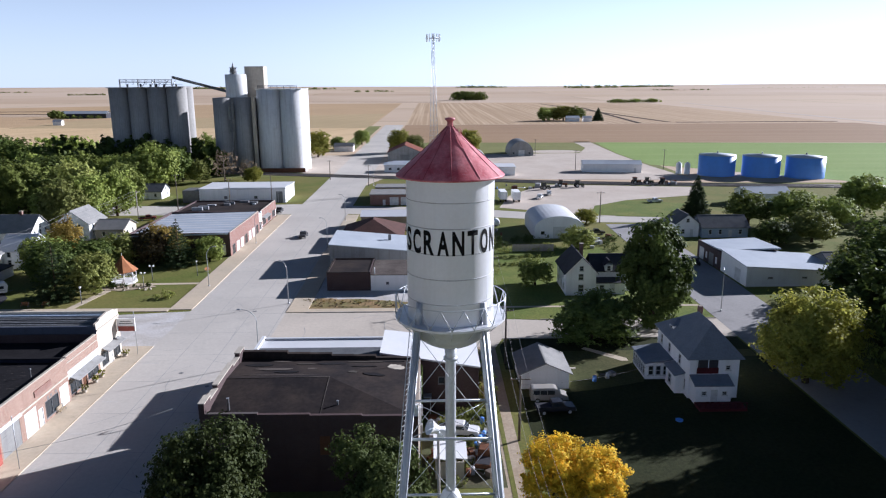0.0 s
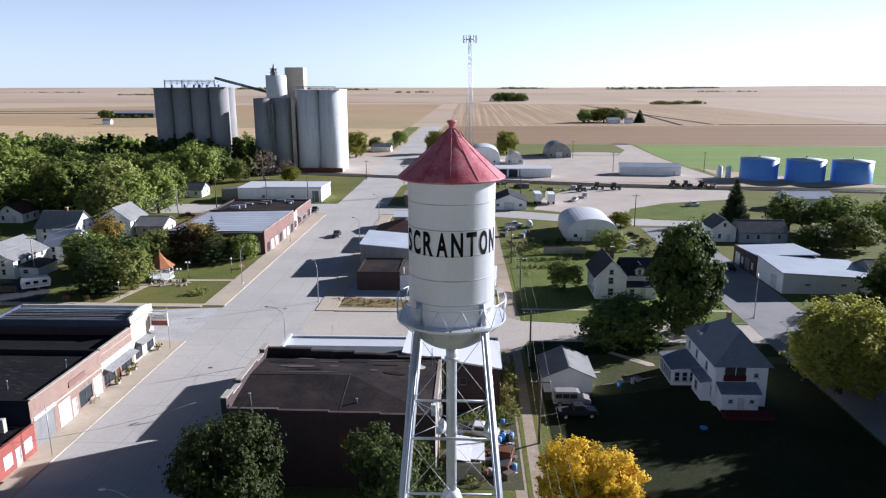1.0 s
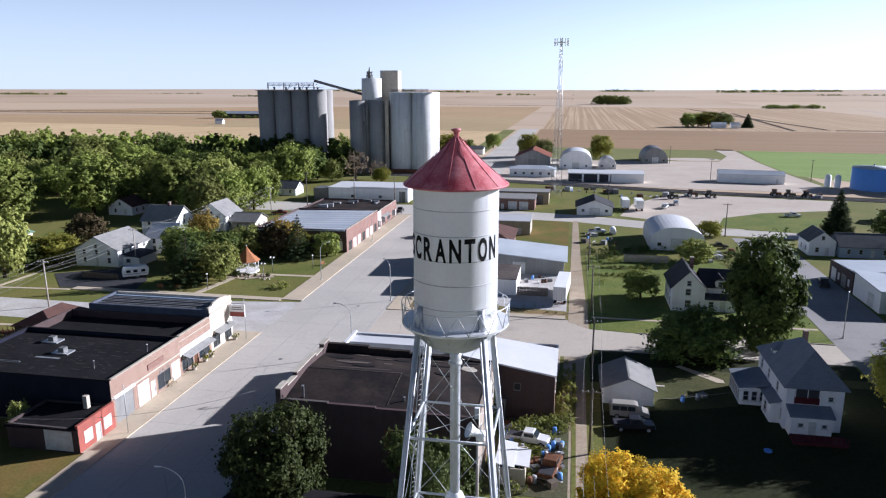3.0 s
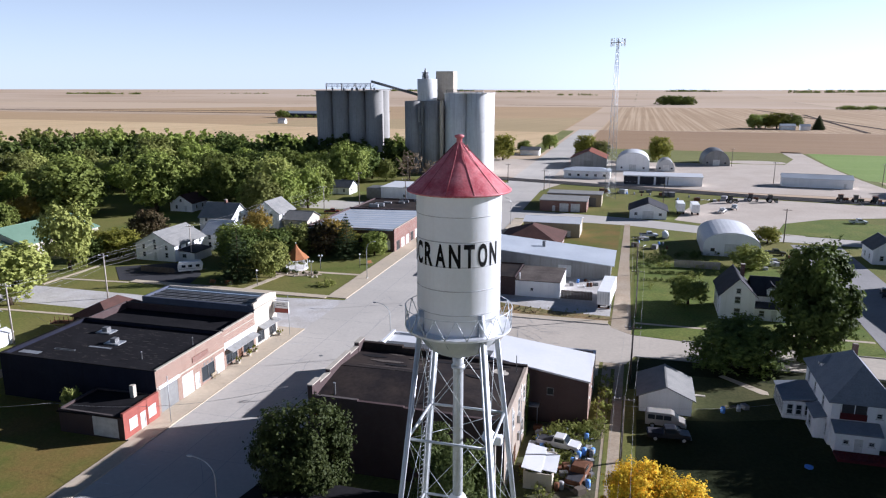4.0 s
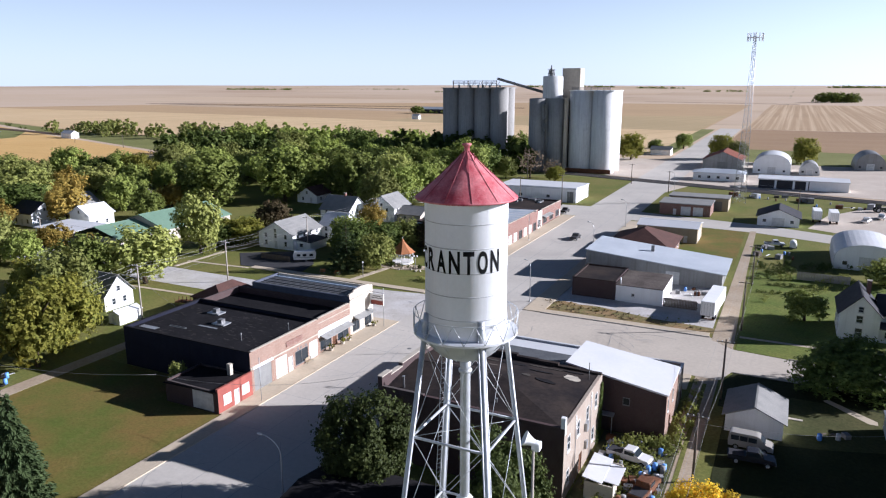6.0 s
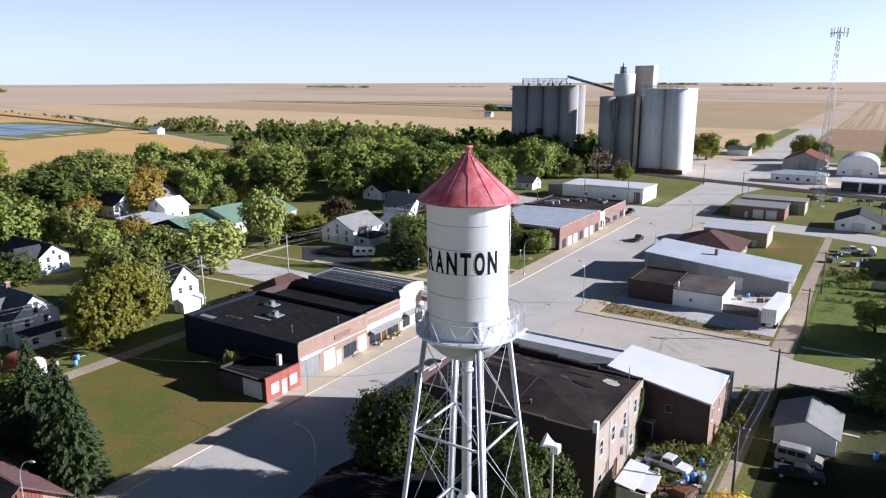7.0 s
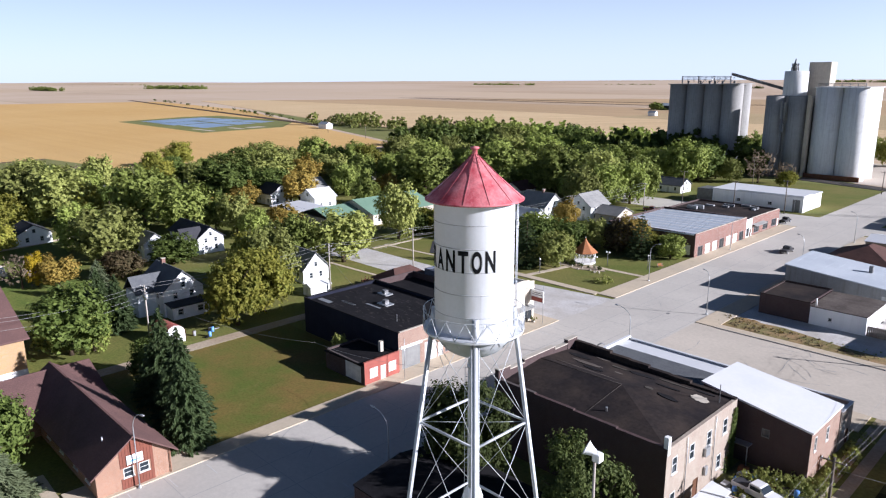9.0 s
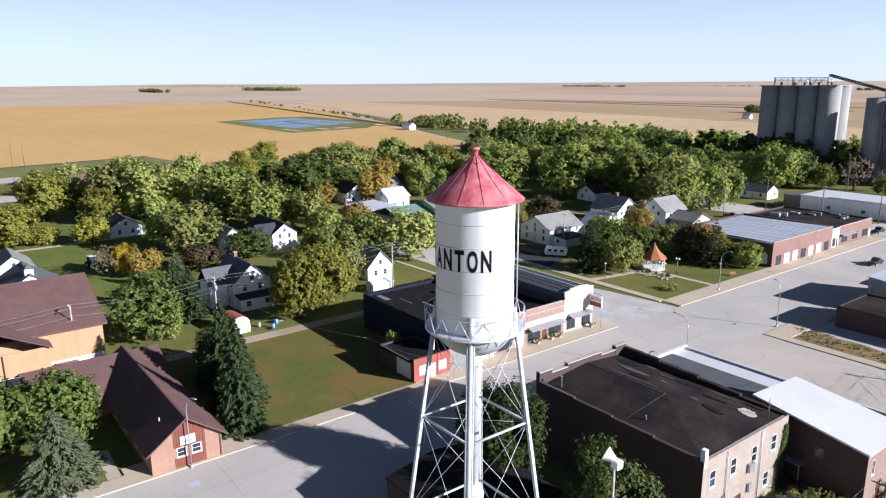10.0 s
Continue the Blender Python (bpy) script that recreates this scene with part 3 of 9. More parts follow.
def shell(parent, w, d, h, mats, holes, thick=0.3, z0=0.0, gables=(), gable=0.0):
    """Four walls round w by d, each a part, with openings: holes[side] = [(kind, u0, w0, u1, w1), ...]."""
    for side, ((ax, ay), (bx, by)) in SIDES.items():
        a, b = (ax * w, ay * d), (bx * w, by * d)
        hs = holes.get(side, [])
        bm = bmesh.new()
        pierced_wall(bm, a, b, z0, h, thick, [q[1:] for q in hs], gable if side in gables else 0.0)
        wall = part("wall", bm, mats.get(side, mats["*"]), parent)
        for q in hs:
            opening_fill(parent, a, b, z0, q[1:], q[0])


def spaced(kind, length, n, w, h, sill, margin=0.8):
    """n openings of one size spread along a wall."""
    step = (length - 2 * margin) / n
    return [(kind, margin + step * (i + 0.5) - w / 2, sill, margin + step * (i + 0.5) + w / 2, sill + h) for i in range(n)]


def gable_roof(parent, w, d, eave, rise, along, mat, over=0.4, thick=0.16, x0=0.0, y0=0.0, name="roof"):
    """A pitched roof over w by d; along: axis of the ridge."""
    bm = bmesh.new()
    if along == "x":
        prof = [(y0 - over, eave - rise * over / (d / 2)), (y0 + d / 2, eave + rise), (y0 + d + over, eave - rise * over / (d / 2))]
        ends = (x0 - over, x0 + w + over)
        pt = lambda e, p, up: (e, p[0], p[1] + up)
    else:
        prof = [(x0 - over, eave - rise * over / (w / 2)), (x0 + w / 2, eave + rise), (x0 + w + over, eave - rise * over / (w / 2))]
        ends = (y0 - over, y0 + d + over)
        pt = lambda e, p, up: (p[0], e, p[1] + up)
    lo = [[bm.verts.new(pt(e, p, 0.02)) for p in prof] for e in ends]
    hi = [[bm.verts.new(pt(e, p, thick)) for p in prof] for e in ends]
    for i in (0, 1):
        bm.faces.new((hi[0][i], hi[0][i + 1], hi[1][i + 1], hi[1][i]))
        bm.faces.new((lo[0][i], lo[1][i], lo[1][i + 1], lo[0][i + 1]))
        for e in (0, 1):
            bm.faces.new((lo[e][i], lo[e][i + 1], hi[e][i + 1], hi[e][i]))
    for i in (0, 2):
        bm.faces.new((lo[0][i], hi[0][i], hi[1][i], lo[1][i]))
    bmesh.ops.recalc_face_normals(bm, faces=bm.faces[:])
    roof = part(name, bm, mat, parent)
    cap = (x0 - over, y0 + d / 2 - 0.12, eave + rise + thick - 0.03, x0 + w + over, y0 + d / 2 + 0.12, eave + rise + thick + 0.03) if along == "x" else \
          (x0 + w / 2 - 0.12, y0 - over, eave + rise + thick - 0.03, x0 + w / 2 + 0.12, y0 + d + over, eave + rise + thick + 0.03)
    part("ridge_cap", box(*cap), mat, roof)
    return roof


def hip_roof(parent, w, d, eave, rise, ridge, along, mat, over=0.5, thick=0.15, x0=0.0, y0=0.0, shift=0.0):
    """A hipped roof; ridge: length of the ridge (0 for a pyramid), moved by shift along itself."""
    bm = bmesh.new()
    cx, cy = x0 + w / 2, y0 + d / 2
    rx, ry = (ridge / 2, 0) if along == "x" else (0, ridge / 2)
    sx, sy = (shift, 0) if along == "x" else (0, shift)
    base = [(x0 - over, y0 - over), (x0 + w + over, y0 - over), (x0 + w + over, y0 + d + over), (x0 - over, y0 + d + over)]
    lo = [bm.verts.new((*p, eave)) for p in base]
    hi = [bm.verts.new((*p, eave + thick)) for p in base]
    r0, r1 = bm.verts.new((cx + sx - rx, cy + sy - ry, eave + rise)), bm.verts.new((cx + sx + rx + 1e-3, cy + sy + ry + 1e-3, eave + rise))
    bm.faces.new(lo[::-1])
    for i in range(4):
        bm.faces.new((lo[i], lo[(i + 1) % 4], hi[(i + 1) % 4], hi[i]))
    if along == "x":
        bm.faces.new((hi[0], hi[1], r1, r0)), bm.faces.new((hi[2], hi[3], r0, r1))
        bm.faces.new((hi[1], hi[2], r1)), bm.faces.new((hi[3], hi[0], r0))
    else:
        bm.faces.new((hi[1], hi[2], r1, r0)), bm.faces.new((hi[3], hi[0], r0, r1))
        bm.faces.new((hi[0], hi[1], r0)), bm.faces.new((hi[2], hi[3], r1))
    bmesh.ops.recalc_face_normals(bm, faces=bm.faces[:])
    return part("roof", bm, mat, parent)


def sloped_slab(parent, x0, y0, x1, y1, zs, thick, mat, name="roof", label=""):
    """A roof slab with a height at each corner (SW, SE, NE, NW)."""
    bm = bmesh.new()
    pts = ((x0, y0), (x1, y0), (x1, y1), (x0, y1))
    hi = [bm.verts.new((*p, z)) for p, z in zip(pts, zs)]
    lo = [bm.verts.new((*p, z - thick)) for p, z in zip(pts, zs)]
    bm.faces.new(hi)
    bm.faces.new(lo[::-1])
    for i in range(4):
        bm.faces.new((lo[i], lo[(i + 1) % 4], hi[(i + 1) % 4], hi[i]))
    return part(name, bm, mat, parent, label)


def coping(parent, w, d, z, mat, sides="SENW", t=0.34, hgt=0.12):
    """Cap stones along the tops of the walls."""
    rows = {"S": (-0.04, -0.04, w + 0.04, t), "N": (-0.04, d - t, w + 0.04, d + 0.04), "W": (-0.04, t, t, d - t), "E": (w - t, t, w + 0.04, d - t)}
    for s in sides:
        x0, y0, x1, y1 = rows[s]
        part("coping", box(x0, y0, z + 0.004, x1, y1, z + hgt), mat, parent)


# ---- ground, fields, roads ----
def far_ground():
    m, n, l = material("patchwork_of_fields")
    bsdf = n["Principled BSDF"]
    pos = n.new("ShaderNodeNewGeometry").outputs["Position"]
    br = n.new("ShaderNodeTexBrick")
    br.inputs["Scale"].default_value = 1.0
    br.inputs["Brick Width"].default_value, br.inputs["Row Height"].default_value = 790.0, 402.0
    br.inputs["Mortar Size"].default_value = 3.0
    # Pale field tones double as the haze of distance.
    br.inputs["Color1"].default_value, br.inputs["Color2"].default_value = (0.54, 0.42, 0.29, 1), (0.42, 0.31, 0.21, 1)
    br.inputs["Mortar"].default_value = (0.26, 0.23, 0.14, 1)
    l.new(pos, br.inputs["Vector"])
    tone = ramp(n, l, noise_at(n, l, pos, 0.0009, 5, 0.6), 0.4, 0.6)
    col = mixed(n, l, "MIX", tone, br.outputs["Color"], (0.54, 0.43, 0.32))
    rows = ramp(n, l, noise_at(n, l, stretched(n, l, pos, (0.001, 0.08, 1)), 1.0, 3), 0.45, 0.65)
    k = n.new("ShaderNodeMath")
    k.operation = "MULTIPLY"
    k.inputs[1].default_value = 0.3
    l.new(rows, k.inputs[0])
    col = mixed(n, l, "MIX", k.outputs[0], col, (0.46, 0.34, 0.22))
    l.new(col, bsdf.inputs["Base Color"])
    bsdf.inputs["Roughness"].default_value = 0.95
    bsdf.inputs["Specular IOR Level"].default_value = 0.1
    return m


def ground_sheet():
    """One sheet: level round the town, swelling gently towards the horizon."""
    bm = bmesh.new()
    radii = [0, 300, 800, 1500, 2000, 2400, 2800, 3200, 3600, 4000, 4400, 4800, 5400, 7000, 9000]
    sides = 96
    rings = []
    for r in radii[1:]:
        ring = []
        for k in range(sides):
            a = 2 * math.pi * k / sides
            x, y = r * math.cos(a), r * math.sin(a)
            up = max(0.0, (r - 1500) / 3300) ** 1.4 * 20 if r < 5400 else 20
            up *= 0.8 + 0.5 * noise.noise((x * 0.0007, y * 0.0007, 3.1))
            ring.append(bm.verts.new((x, y, up)))
        rings.append(ring)
    mid = bm.verts.new((0, 0, 0))
    for k in range(sides):
        bm.faces.new((mid, rings[0][k], rings[0][(k + 1) % sides]))
    for a, b in zip(rings, rings[1:]):
        for k in range(sides):
            bm.faces.new((a[k], b[k], b[(k + 1) % sides], a[(k + 1) % sides])).smooth = True
    return setting("ground", bm, far_ground(), "open farmland of harvested tan fields to the horizon", "ground")


ground_sheet()


def patch(name, pts, z, mat, label, category, depth=0.25):
    return setting(name, prism(pts, z - depth, z), mat, label, category)


def rect(x0, y0, x1, y1):
    return [(x0, y0), (x1, y0), (x1, y1), (x0, y1)]


TOWN = [(-335, -120), (260, -120), (260, 296), (60, 306), (-60, 334), (-330, 300), (-345, 160)]
patch("grass", TOWN, 0.03, M["lawn"], "mown town lawns, olive green and worn to straw", "grass")
patch("field_gold", [(-2250, -500), (-440, -500), (-409, 0), (-412, 51), (-425, 130), (-350, 142), (-335, 290), (-350, 330), (-540, 395), (-930, 535), (-1740, 660), (-2290, 700)], 0.05, F["gold"],
      "golden ripe field west of the town", "field")
patch("field_pale", [(-3000, 1500), (-1500, 720), (-560, 440), (-280, 420), (-200, 440), (-60, 470), (-60, 1500)], 0.05, F["tan"], "tan stubble field behind the grain silos", "field")
patch("field_rows", [(-26, 740), (-26, 1540), (430, 1540), (430, 740)], 0.05, F["rows"], "rosy stubble field with long rows", "field")
patch("field_brown", [(-26, 520), (-26, 735), (440, 735), (460, 480), (300, 500)], 0.06, F["brown"], "brown stubble field north of the yard", "field")
patch("field_straw", [(-1500, 800), (-784, 772), (-520, 745), (-331, 712), (-62, 690), (-62, 474), (-200, 444), (-280, 424), (-560, 444), (-1500, 724)], 0.09, F["straw"], "pale straw stubble with harvest rows", "field")
patch("field_pasture", [(-420, 716), (-331, 712), (-62, 690), (-62, 1010), (-420, 860)], 0.11, F["olive"], "dull olive stubble beyond the straw field", "field")
patch("field_green", [(116, 372), (114, 430), (119, 512), (300, 496), (462, 478), (460, 250), (190, 280), (182, 306)], 0.06, F["green"], "green field beside the blue tanks", "field")
patch("field_strip", [(-408.8, 0), (-334, 0), (-334, 165), (-349.8, 142.2), (-424.8, 130.2), (-411.8, 51)], 0.06, F["verge"], "green grass strip at the field's edge", "field")
patch("verge", [(-26, 330), (-26, 520), (120, 520), (120, 330)], 0.04, F["verge"], "rough grass round the elevator yard", "grass")
patch("verge_north", [(-200, 430), (-50, 470), (-50, 720), (-62, 720), (-62, 480), (-200, 450)], 0.07, F["verge"], "rough grass along the north road", "grass")
for i, (ax, ay, bx, by, w) in enumerate([(-1312, 1102, -400, 1160, 13), (-1312, 1092, -400, 1036, 12), (-2240, 742, -540, 408, 10), (-547, 3155, -4, 2898, 22), (-286, 1641, 22, 1562, 12), (254, 1199, 220, 751, 5), (217, 1426, 256, 764, 5), (262, 758, 437, 762, 6), (588, 3015, 1934, 3060, 24), (-409, 0, -413, 54, 2.6), (-413, 54, -425, 129, 2.6)]):
    d = Vector((bx - ax, by - ay)).normalized()
    nn = Vector((-d.y, d.x)) * w / 2
    patch("ditch_bank", [(ax - nn.x, ay - nn.y), (bx - nn.x, by - nn.y), (bx + nn.x, by + nn.y), (ax + nn.x, ay + nn.y)], 0.3, F["dark"], "dark grassy strip between two fields", "field edge", 0.5)
A, B, C, D = Vector((-757, 314)), Vector((-778, 400)), Vector((-640, 416)), Vector((-597, 310))
for u0, u1, v0, v1 in ((0.0, 0.3, 0.03, 0.97), (0.33, 0.6, 0.0, 0.46), (0.33, 0.6, 0.52, 0.98), (0.63, 0.97, 0.04, 0.42), (0.63, 0.97, 0.47, 0.72), (0.63, 0.97, 0.77, 0.99)):
    cell = [A.lerp(D, u).lerp(B.lerp(C, u), v) for u, v in ((u0, v0), (u1, v0), (u1, v1), (u0, v1))]
    patch("lagoon", [tuple(c) for c in cell], 0.09, M["water"], "pale blue settling lagoon among fields", "water")
for x0, y0, x1, y1 in ((-590, 330, -566, 336), (-600, 300, -560, 304), (-584, 345, -572, 362)):
    patch("lagoon_apron", rect(x0, y0, x1, y1), 0.1, M["gravel"], "pale concrete apron beside the lagoons", "yard")
patch("field_margin", [(-930, 548), (-540, 402), (-350, 336), (-330, 300), (-60, 334), (-76, 400), (-200, 444), (-280, 424), (-560, 444)], 0.045, F["verge"], "rough grassy margin beyond the houses", "grass")
patch("field_strip", [(-1250, 1082), (-400, 1026), (-400, 950), (-1000, 990)], 0.1, F["rose"], "brownish stubble strip below the ditches", "field")
patch("farm_road", [(519, 1630), (525, 1630), (472, 726), (464, 726)], 0.12, M["gravel"], "pale straight farm road between fields", "road")
patch("lagoon_bank", [(-765, 296), (-548, 286), (-560, 372), (-630, 430), (-800, 430), (-806, 388)], 0.07, F["verge"], "grassy banks round the lagoons", "ground")

# Streets
setting("main_street", prism(rect(-47.0, -60, -28.2, 740), -0.2, 0.06), M["street"], "wide pale concrete main street", "road")
patch("cross_street", [(-28.2, 110.5), (10.6, 110.5), (12.0, 114.4), (300, 114.4), (300, 123.9), (20, 123.9), (11.6, 124.8), (9.0, 127.0), (7.2, 129.5), (-28.2, 129.5)], 0.055, M["side_street"], "pale concrete side street", "road")
patch("cross_street", [(-300, 113), (-62, 112), (-47, 111), (-47, 131), (-62, 129), (-90, 123), (-300, 124)], 0.055, M["snowy"], "pale gravel side street", "road")
patch("elevator_street", [(-28.2, 234), (10, 230), (48, 217), (90, 213), (90, 222), (52, 227), (12, 243), (-28.2, 250)], 0.055, M["street"], "pale concrete street towards the yards", "road")
patch("elevator_street", [(-120, 234), (-47, 234), (-47, 254), (-120, 252)], 0.055, M["street"], "pale concrete street beside the white store", "road")
patch("east_street", [(53, 60), (64.5, 60), (66.8, 150), (66.8, 213), (54, 213), (53, 129.5), (53, 110.5)], 0.065, M["asphalt"], "grey asphalt street with parking", "road")
patch("forecourt", [(-28.2, 300), (-28.2, 470), (-14, 440), (20, 430), (92, 436), (103, 470), (104, 520), (116, 520), (113, 430), (114, 372), (118, 312), (60, 316), (-20, 330)], 0.06, M["gravel"], "pale gravel elevator yard", "yard")
patch("loop_drive", [(78 + 17 * math.cos(0.5236 * k), 446 + 10 * math.sin(0.5236 * k)) for k in range(12)], 0.055, M["gravel"], "pale oval turning place beside the sheds", "yard")
patch("forecourt", [(-62, 345), (-47, 342), (-47, 430), (-95, 430), (-110, 375)], 0.06, M["gravel"], "pale gravel apron under the silos", "yard")
patch("scrap_yard", [(24, 244), (60, 225), (72, 258), (100, 268), (112, 290), (48, 300), (30, 270)], 0.05, M["gravel"], "gravel storage yard", "yard")
patch("yard_lawn", [(53, 229), (77, 223), (92, 250), (73, 258), (58, 246)], 0.09, M["lush"], "green lawn island in the gravel", "grass")
patch("yard_lawn", [(11.8, 125.0), (20, 124.1), (52.8, 124.1), (52.8, 140), (45, 140), (45, 182), (11.6, 182)], 0.07, M["lush"], "bright green garden lawn", "grass")
patch("yard_lawn", rect(-8, 186, 7, 230), 0.07, M["lot_grass"], "worn green and brown grass beside the tan shed", "grass")
patch("alley", rect(7.1, 20, 10.4, 110.5), 0.05, M["dirt"], "two-track gravel alley with a grass strip", "road")
patch("alley_strip", rect(8.45, 20, 9.0, 108), 0.075, M["lawn"], "grass strip between the alley's ruts", "grass")
patch("alley", [(7.6, 128.0), (9.2, 126.9), (11.4, 125.1), (11.3, 129.5), (10.3, 180), (9.8, 232), (8.1, 232), (7.8, 170)], 0.06, M["dirt"], "brown dirt alley", "road")
patch("alley", [(-85.0, 30), (-82.0, 30), (-82.4, 113), (-85.2, 113)], 0.055, M["dirt"], "sandy alley behind the shops", "road")
patch("gravel_lot", rect(-26, 131.6, 7.2, 162), 0.05, M["snowy"], "whitish gravel lot with weeds", "yard")
patch("lot_verge", [(-26, 131.6), (7.6, 131.6), (7.6, 134.6), (-4, 135.4), (-15, 138.2), (-26, 137.4)], 0.062, M["weeds"], "brown weedy verge of the gravel lot", "weeds")
wrnd = random.Random(12)
for cx, cy, lx, ly in ((-22.5, 134.2, 3.0, 1.1), (-18.0, 136.6, 4.2, 1.0), (-14.5, 133.6, 4.5, 0.8), (-8.5, 134.8, 3.6, 0.9), (-4.0, 133.2, 3.2, 0.6), (1.5, 133.6, 3.4, 0.9), (-21.5, 138.0, 2.6, 0.7)):
    ring = [(cx + lx * math.cos(6.283 * k / 16) * wrnd.uniform(0.6, 1.1), cy + ly * math.sin(6.283 * k / 16) * wrnd.uniform(0.5, 1.2)) for k in range(16)]
    patch("weed_patch", ring, 0.08, M["weeds"], "patch of dry brown weeds in the gravel", "weeds")
# Shade round the large house is carried by these two lawn colours.
patch("house_lawn", [(12.4, 40), (52.6, 40), (52.6, 114.2), (12.4, 114.2), (11.2, 110.6), (11.2, 101), (12.4, 101)], 0.06, M["dark_lawn"], "green lawn round the large house, darkened for shade", "grass")
patch("house_lawn", [(12.45, 91), (24, 93.5), (31.2, 96), (33.5, 104.6), (52.4, 105.5), (52.4, 108.3), (12.45, 108.3)], 0.075, M["shade_lawn"], "olive lawn beside the small garage, darkened for shade", "grass")
patch("junk_plot", rect(-1.4, 68.6, 8.1, 86.8), 0.055, M["plot"], "bare dirt plot with weeds behind the hall", "yard")
patch("gravel_lot", rect(-2, 83, 8.2, 110.5), 0.045, M["lawn"], "weedy plot beside the annex", "yard")
patch("garden_path", [(-57.6, 24.4), (-49.7, 24.2), (-49.7, 25.7), (-57.6, 25.9)], 0.06, M["walk"], "narrow concrete path across the lawn", "path")
patch("lot_grass", rect(-81.9, 40.4, -49.8, 74.8), 0.065, M["lot_grass"], "empty lot of worn brown and green grass", "grass")
patch("west_lawn", [(-240, 20), (-122, 20), (-118, 48), (-124, 58), (-160, 62), (-240, 74)], 0.055, M["lush"], "sunlit green lawn among houses and trees", "grass")
patch("west_path", [(-189.2, 18), (-187.2, 18), (-186.8, 52), (-189.4, 66), (-193.5, 78), (-195.6, 77), (-191.6, 65), (-188.9, 52)], 0.075, M["walk"], "pale concrete path along the lawns", "path")
for x0, x1, y1 in ((-366, -345, 54), (-302, -284, 44)):
    patch("farm_lane", rect(x0, 0, x1, y1), 0.085, M["gravel"], "pale gravel lane at the town's edge", "road")
# This drive's dark colour is the shadow of house and pines, painted in.
patch("drive", [(-113, 142), (-103.5, 131.8), (-86, 133.4), (-88, 141), (-94, 148.5), (-101, 149.6)], 0.08, M["shade_asphalt"], "asphalt drive beside the cream house, coloured dark for shade", "driveway")
patch("drive", rect(-51.5, 26, -47.0, 40), 0.17, M["walk"], "concrete forecourt of the brick office", "pavement")

# Raised pavements with kerbs
def pavement(x0, y0, x1, y1, label="buff concrete pavement with a kerb"):
    ob = setting("pavement", prism(rect(x0, y0, x1, y1), -0.1, 0.17), M["walk"], label, "pavement")
    return ob


pavement(-49.7, 40.0, -47.0, 68.0, "narrow concrete pavement beside the empty lot")
pavement(-50.9, 68.0, -47.0, 112.3)
pavement(-62, 112.3 - 2.8, -50.9, 112.3)
pavement(-51.5, 132, -47.0, 233)
pavement(-100, 131, -51.5, 133)
pavement(-49.7, -60, -47.0, 26, "narrow concrete pavement beside the lawn")
pavement(-28.2, 40.0, -24.6, 110.4)
pavement(-24.6, 104.5, 6.5, 110.4)
pavement(-28.2, 129.6, -24.2, 232)
pavement(-24.2, 129.6, 7.0, 131.5)
pavement(-28.2, -60, -25.5, 40)
setting("kerb", box(12.1, 114.25, 0.0, 52.6, 114.42, 0.16), M["curb"], "worn concrete kerb of the side street", "kerb")
patch("garden_path", [(24.6, 109.2), (25.3, 109.9), (31.0, 105.0), (31.0, 103.9), (29.9, 103.9)], 0.09, M["walk"], "narrow concrete path across the lawn", "path")
patch("garden_path", rect(12.0, 131.4, 52.6, 132.3), 0.085, M["walk"], "narrow concrete path across the lawn", "path")
for a, b in (((-119, 129.0), (-100.2, 130.4)), ((-114, 106.7), (-85.4, 108.0))):
    patch("garden_path", [a, b, (b[0], b[1] + 0.9), (a[0], a[1] + 0.9)], 0.085, M["walk"], "narrow concrete path along the gravel street", "path")
patch("garden_path", [(-118.4, 124.2), (-117.4, 124.2), (-117.2, 141.6), (-118.2, 141.6)], 0.1, M["walk"], "narrow concrete path across the lawn", "path")
patch("plank", rect(19.7, 100.8, 22.0, 101.3), 0.16, M["concrete_tan"], "pale plank lying beside the garage", "plank", 0.1)

# Slab joints and worn markings of the main street
rows = [(-41.0 + 6.1 * i - 0.04, -60, 0.062, -41.0 + 6.1 * i + 0.04, 720, 0.066) for i in range(3)]
for i in range(75):
    y = -58 + 10.4 * i
    rows.append((-46.9, y - 0.03, 0.062, -28.3, y + 0.03, 0.0655))
setting("street_joints", boxes(rows), M["joint"], "dark tarred joints between concrete slabs", "road joint")
rows = []
for i in range(40):
    y = -10 + 4.6 * i
    if 108 < y < 133:
        continue
    for x0, x1 in ((-46.6, -43.2), (-31.8, -28.6)):
        if random.random() < 0.6:
            rows.append((x0 + random.uniform(0, 0.8), y - 0.05, 0.066, x1 - random.uniform(0, 0.8), y + 0.05, 0.069))
setting("parking_lines", boxes(rows), M["stripe"], "worn white parking lines", "road marking")
setting("kerb_line", boxes([(-47.08, 76, 0.172, -46.97, 112, 0.176)]), M["yellow_line"], "faded yellow kerb edge", "road marking")
setting("parking_mark", boxes([(-43.6, 31.3, 0.067, -42.4, 32.6, 0.071)]), M["blue_roof"], "faded blue painted parking mark", "road marking")
setting("parking_mark", boxes([(-43.4, 31.5, 0.072, -42.8, 31.9, 0.075), (-43.4, 32.05, 0.072, -43.0, 32.45, 0.075)]), M["stripe"], "worn white painted parking symbol", "road marking")
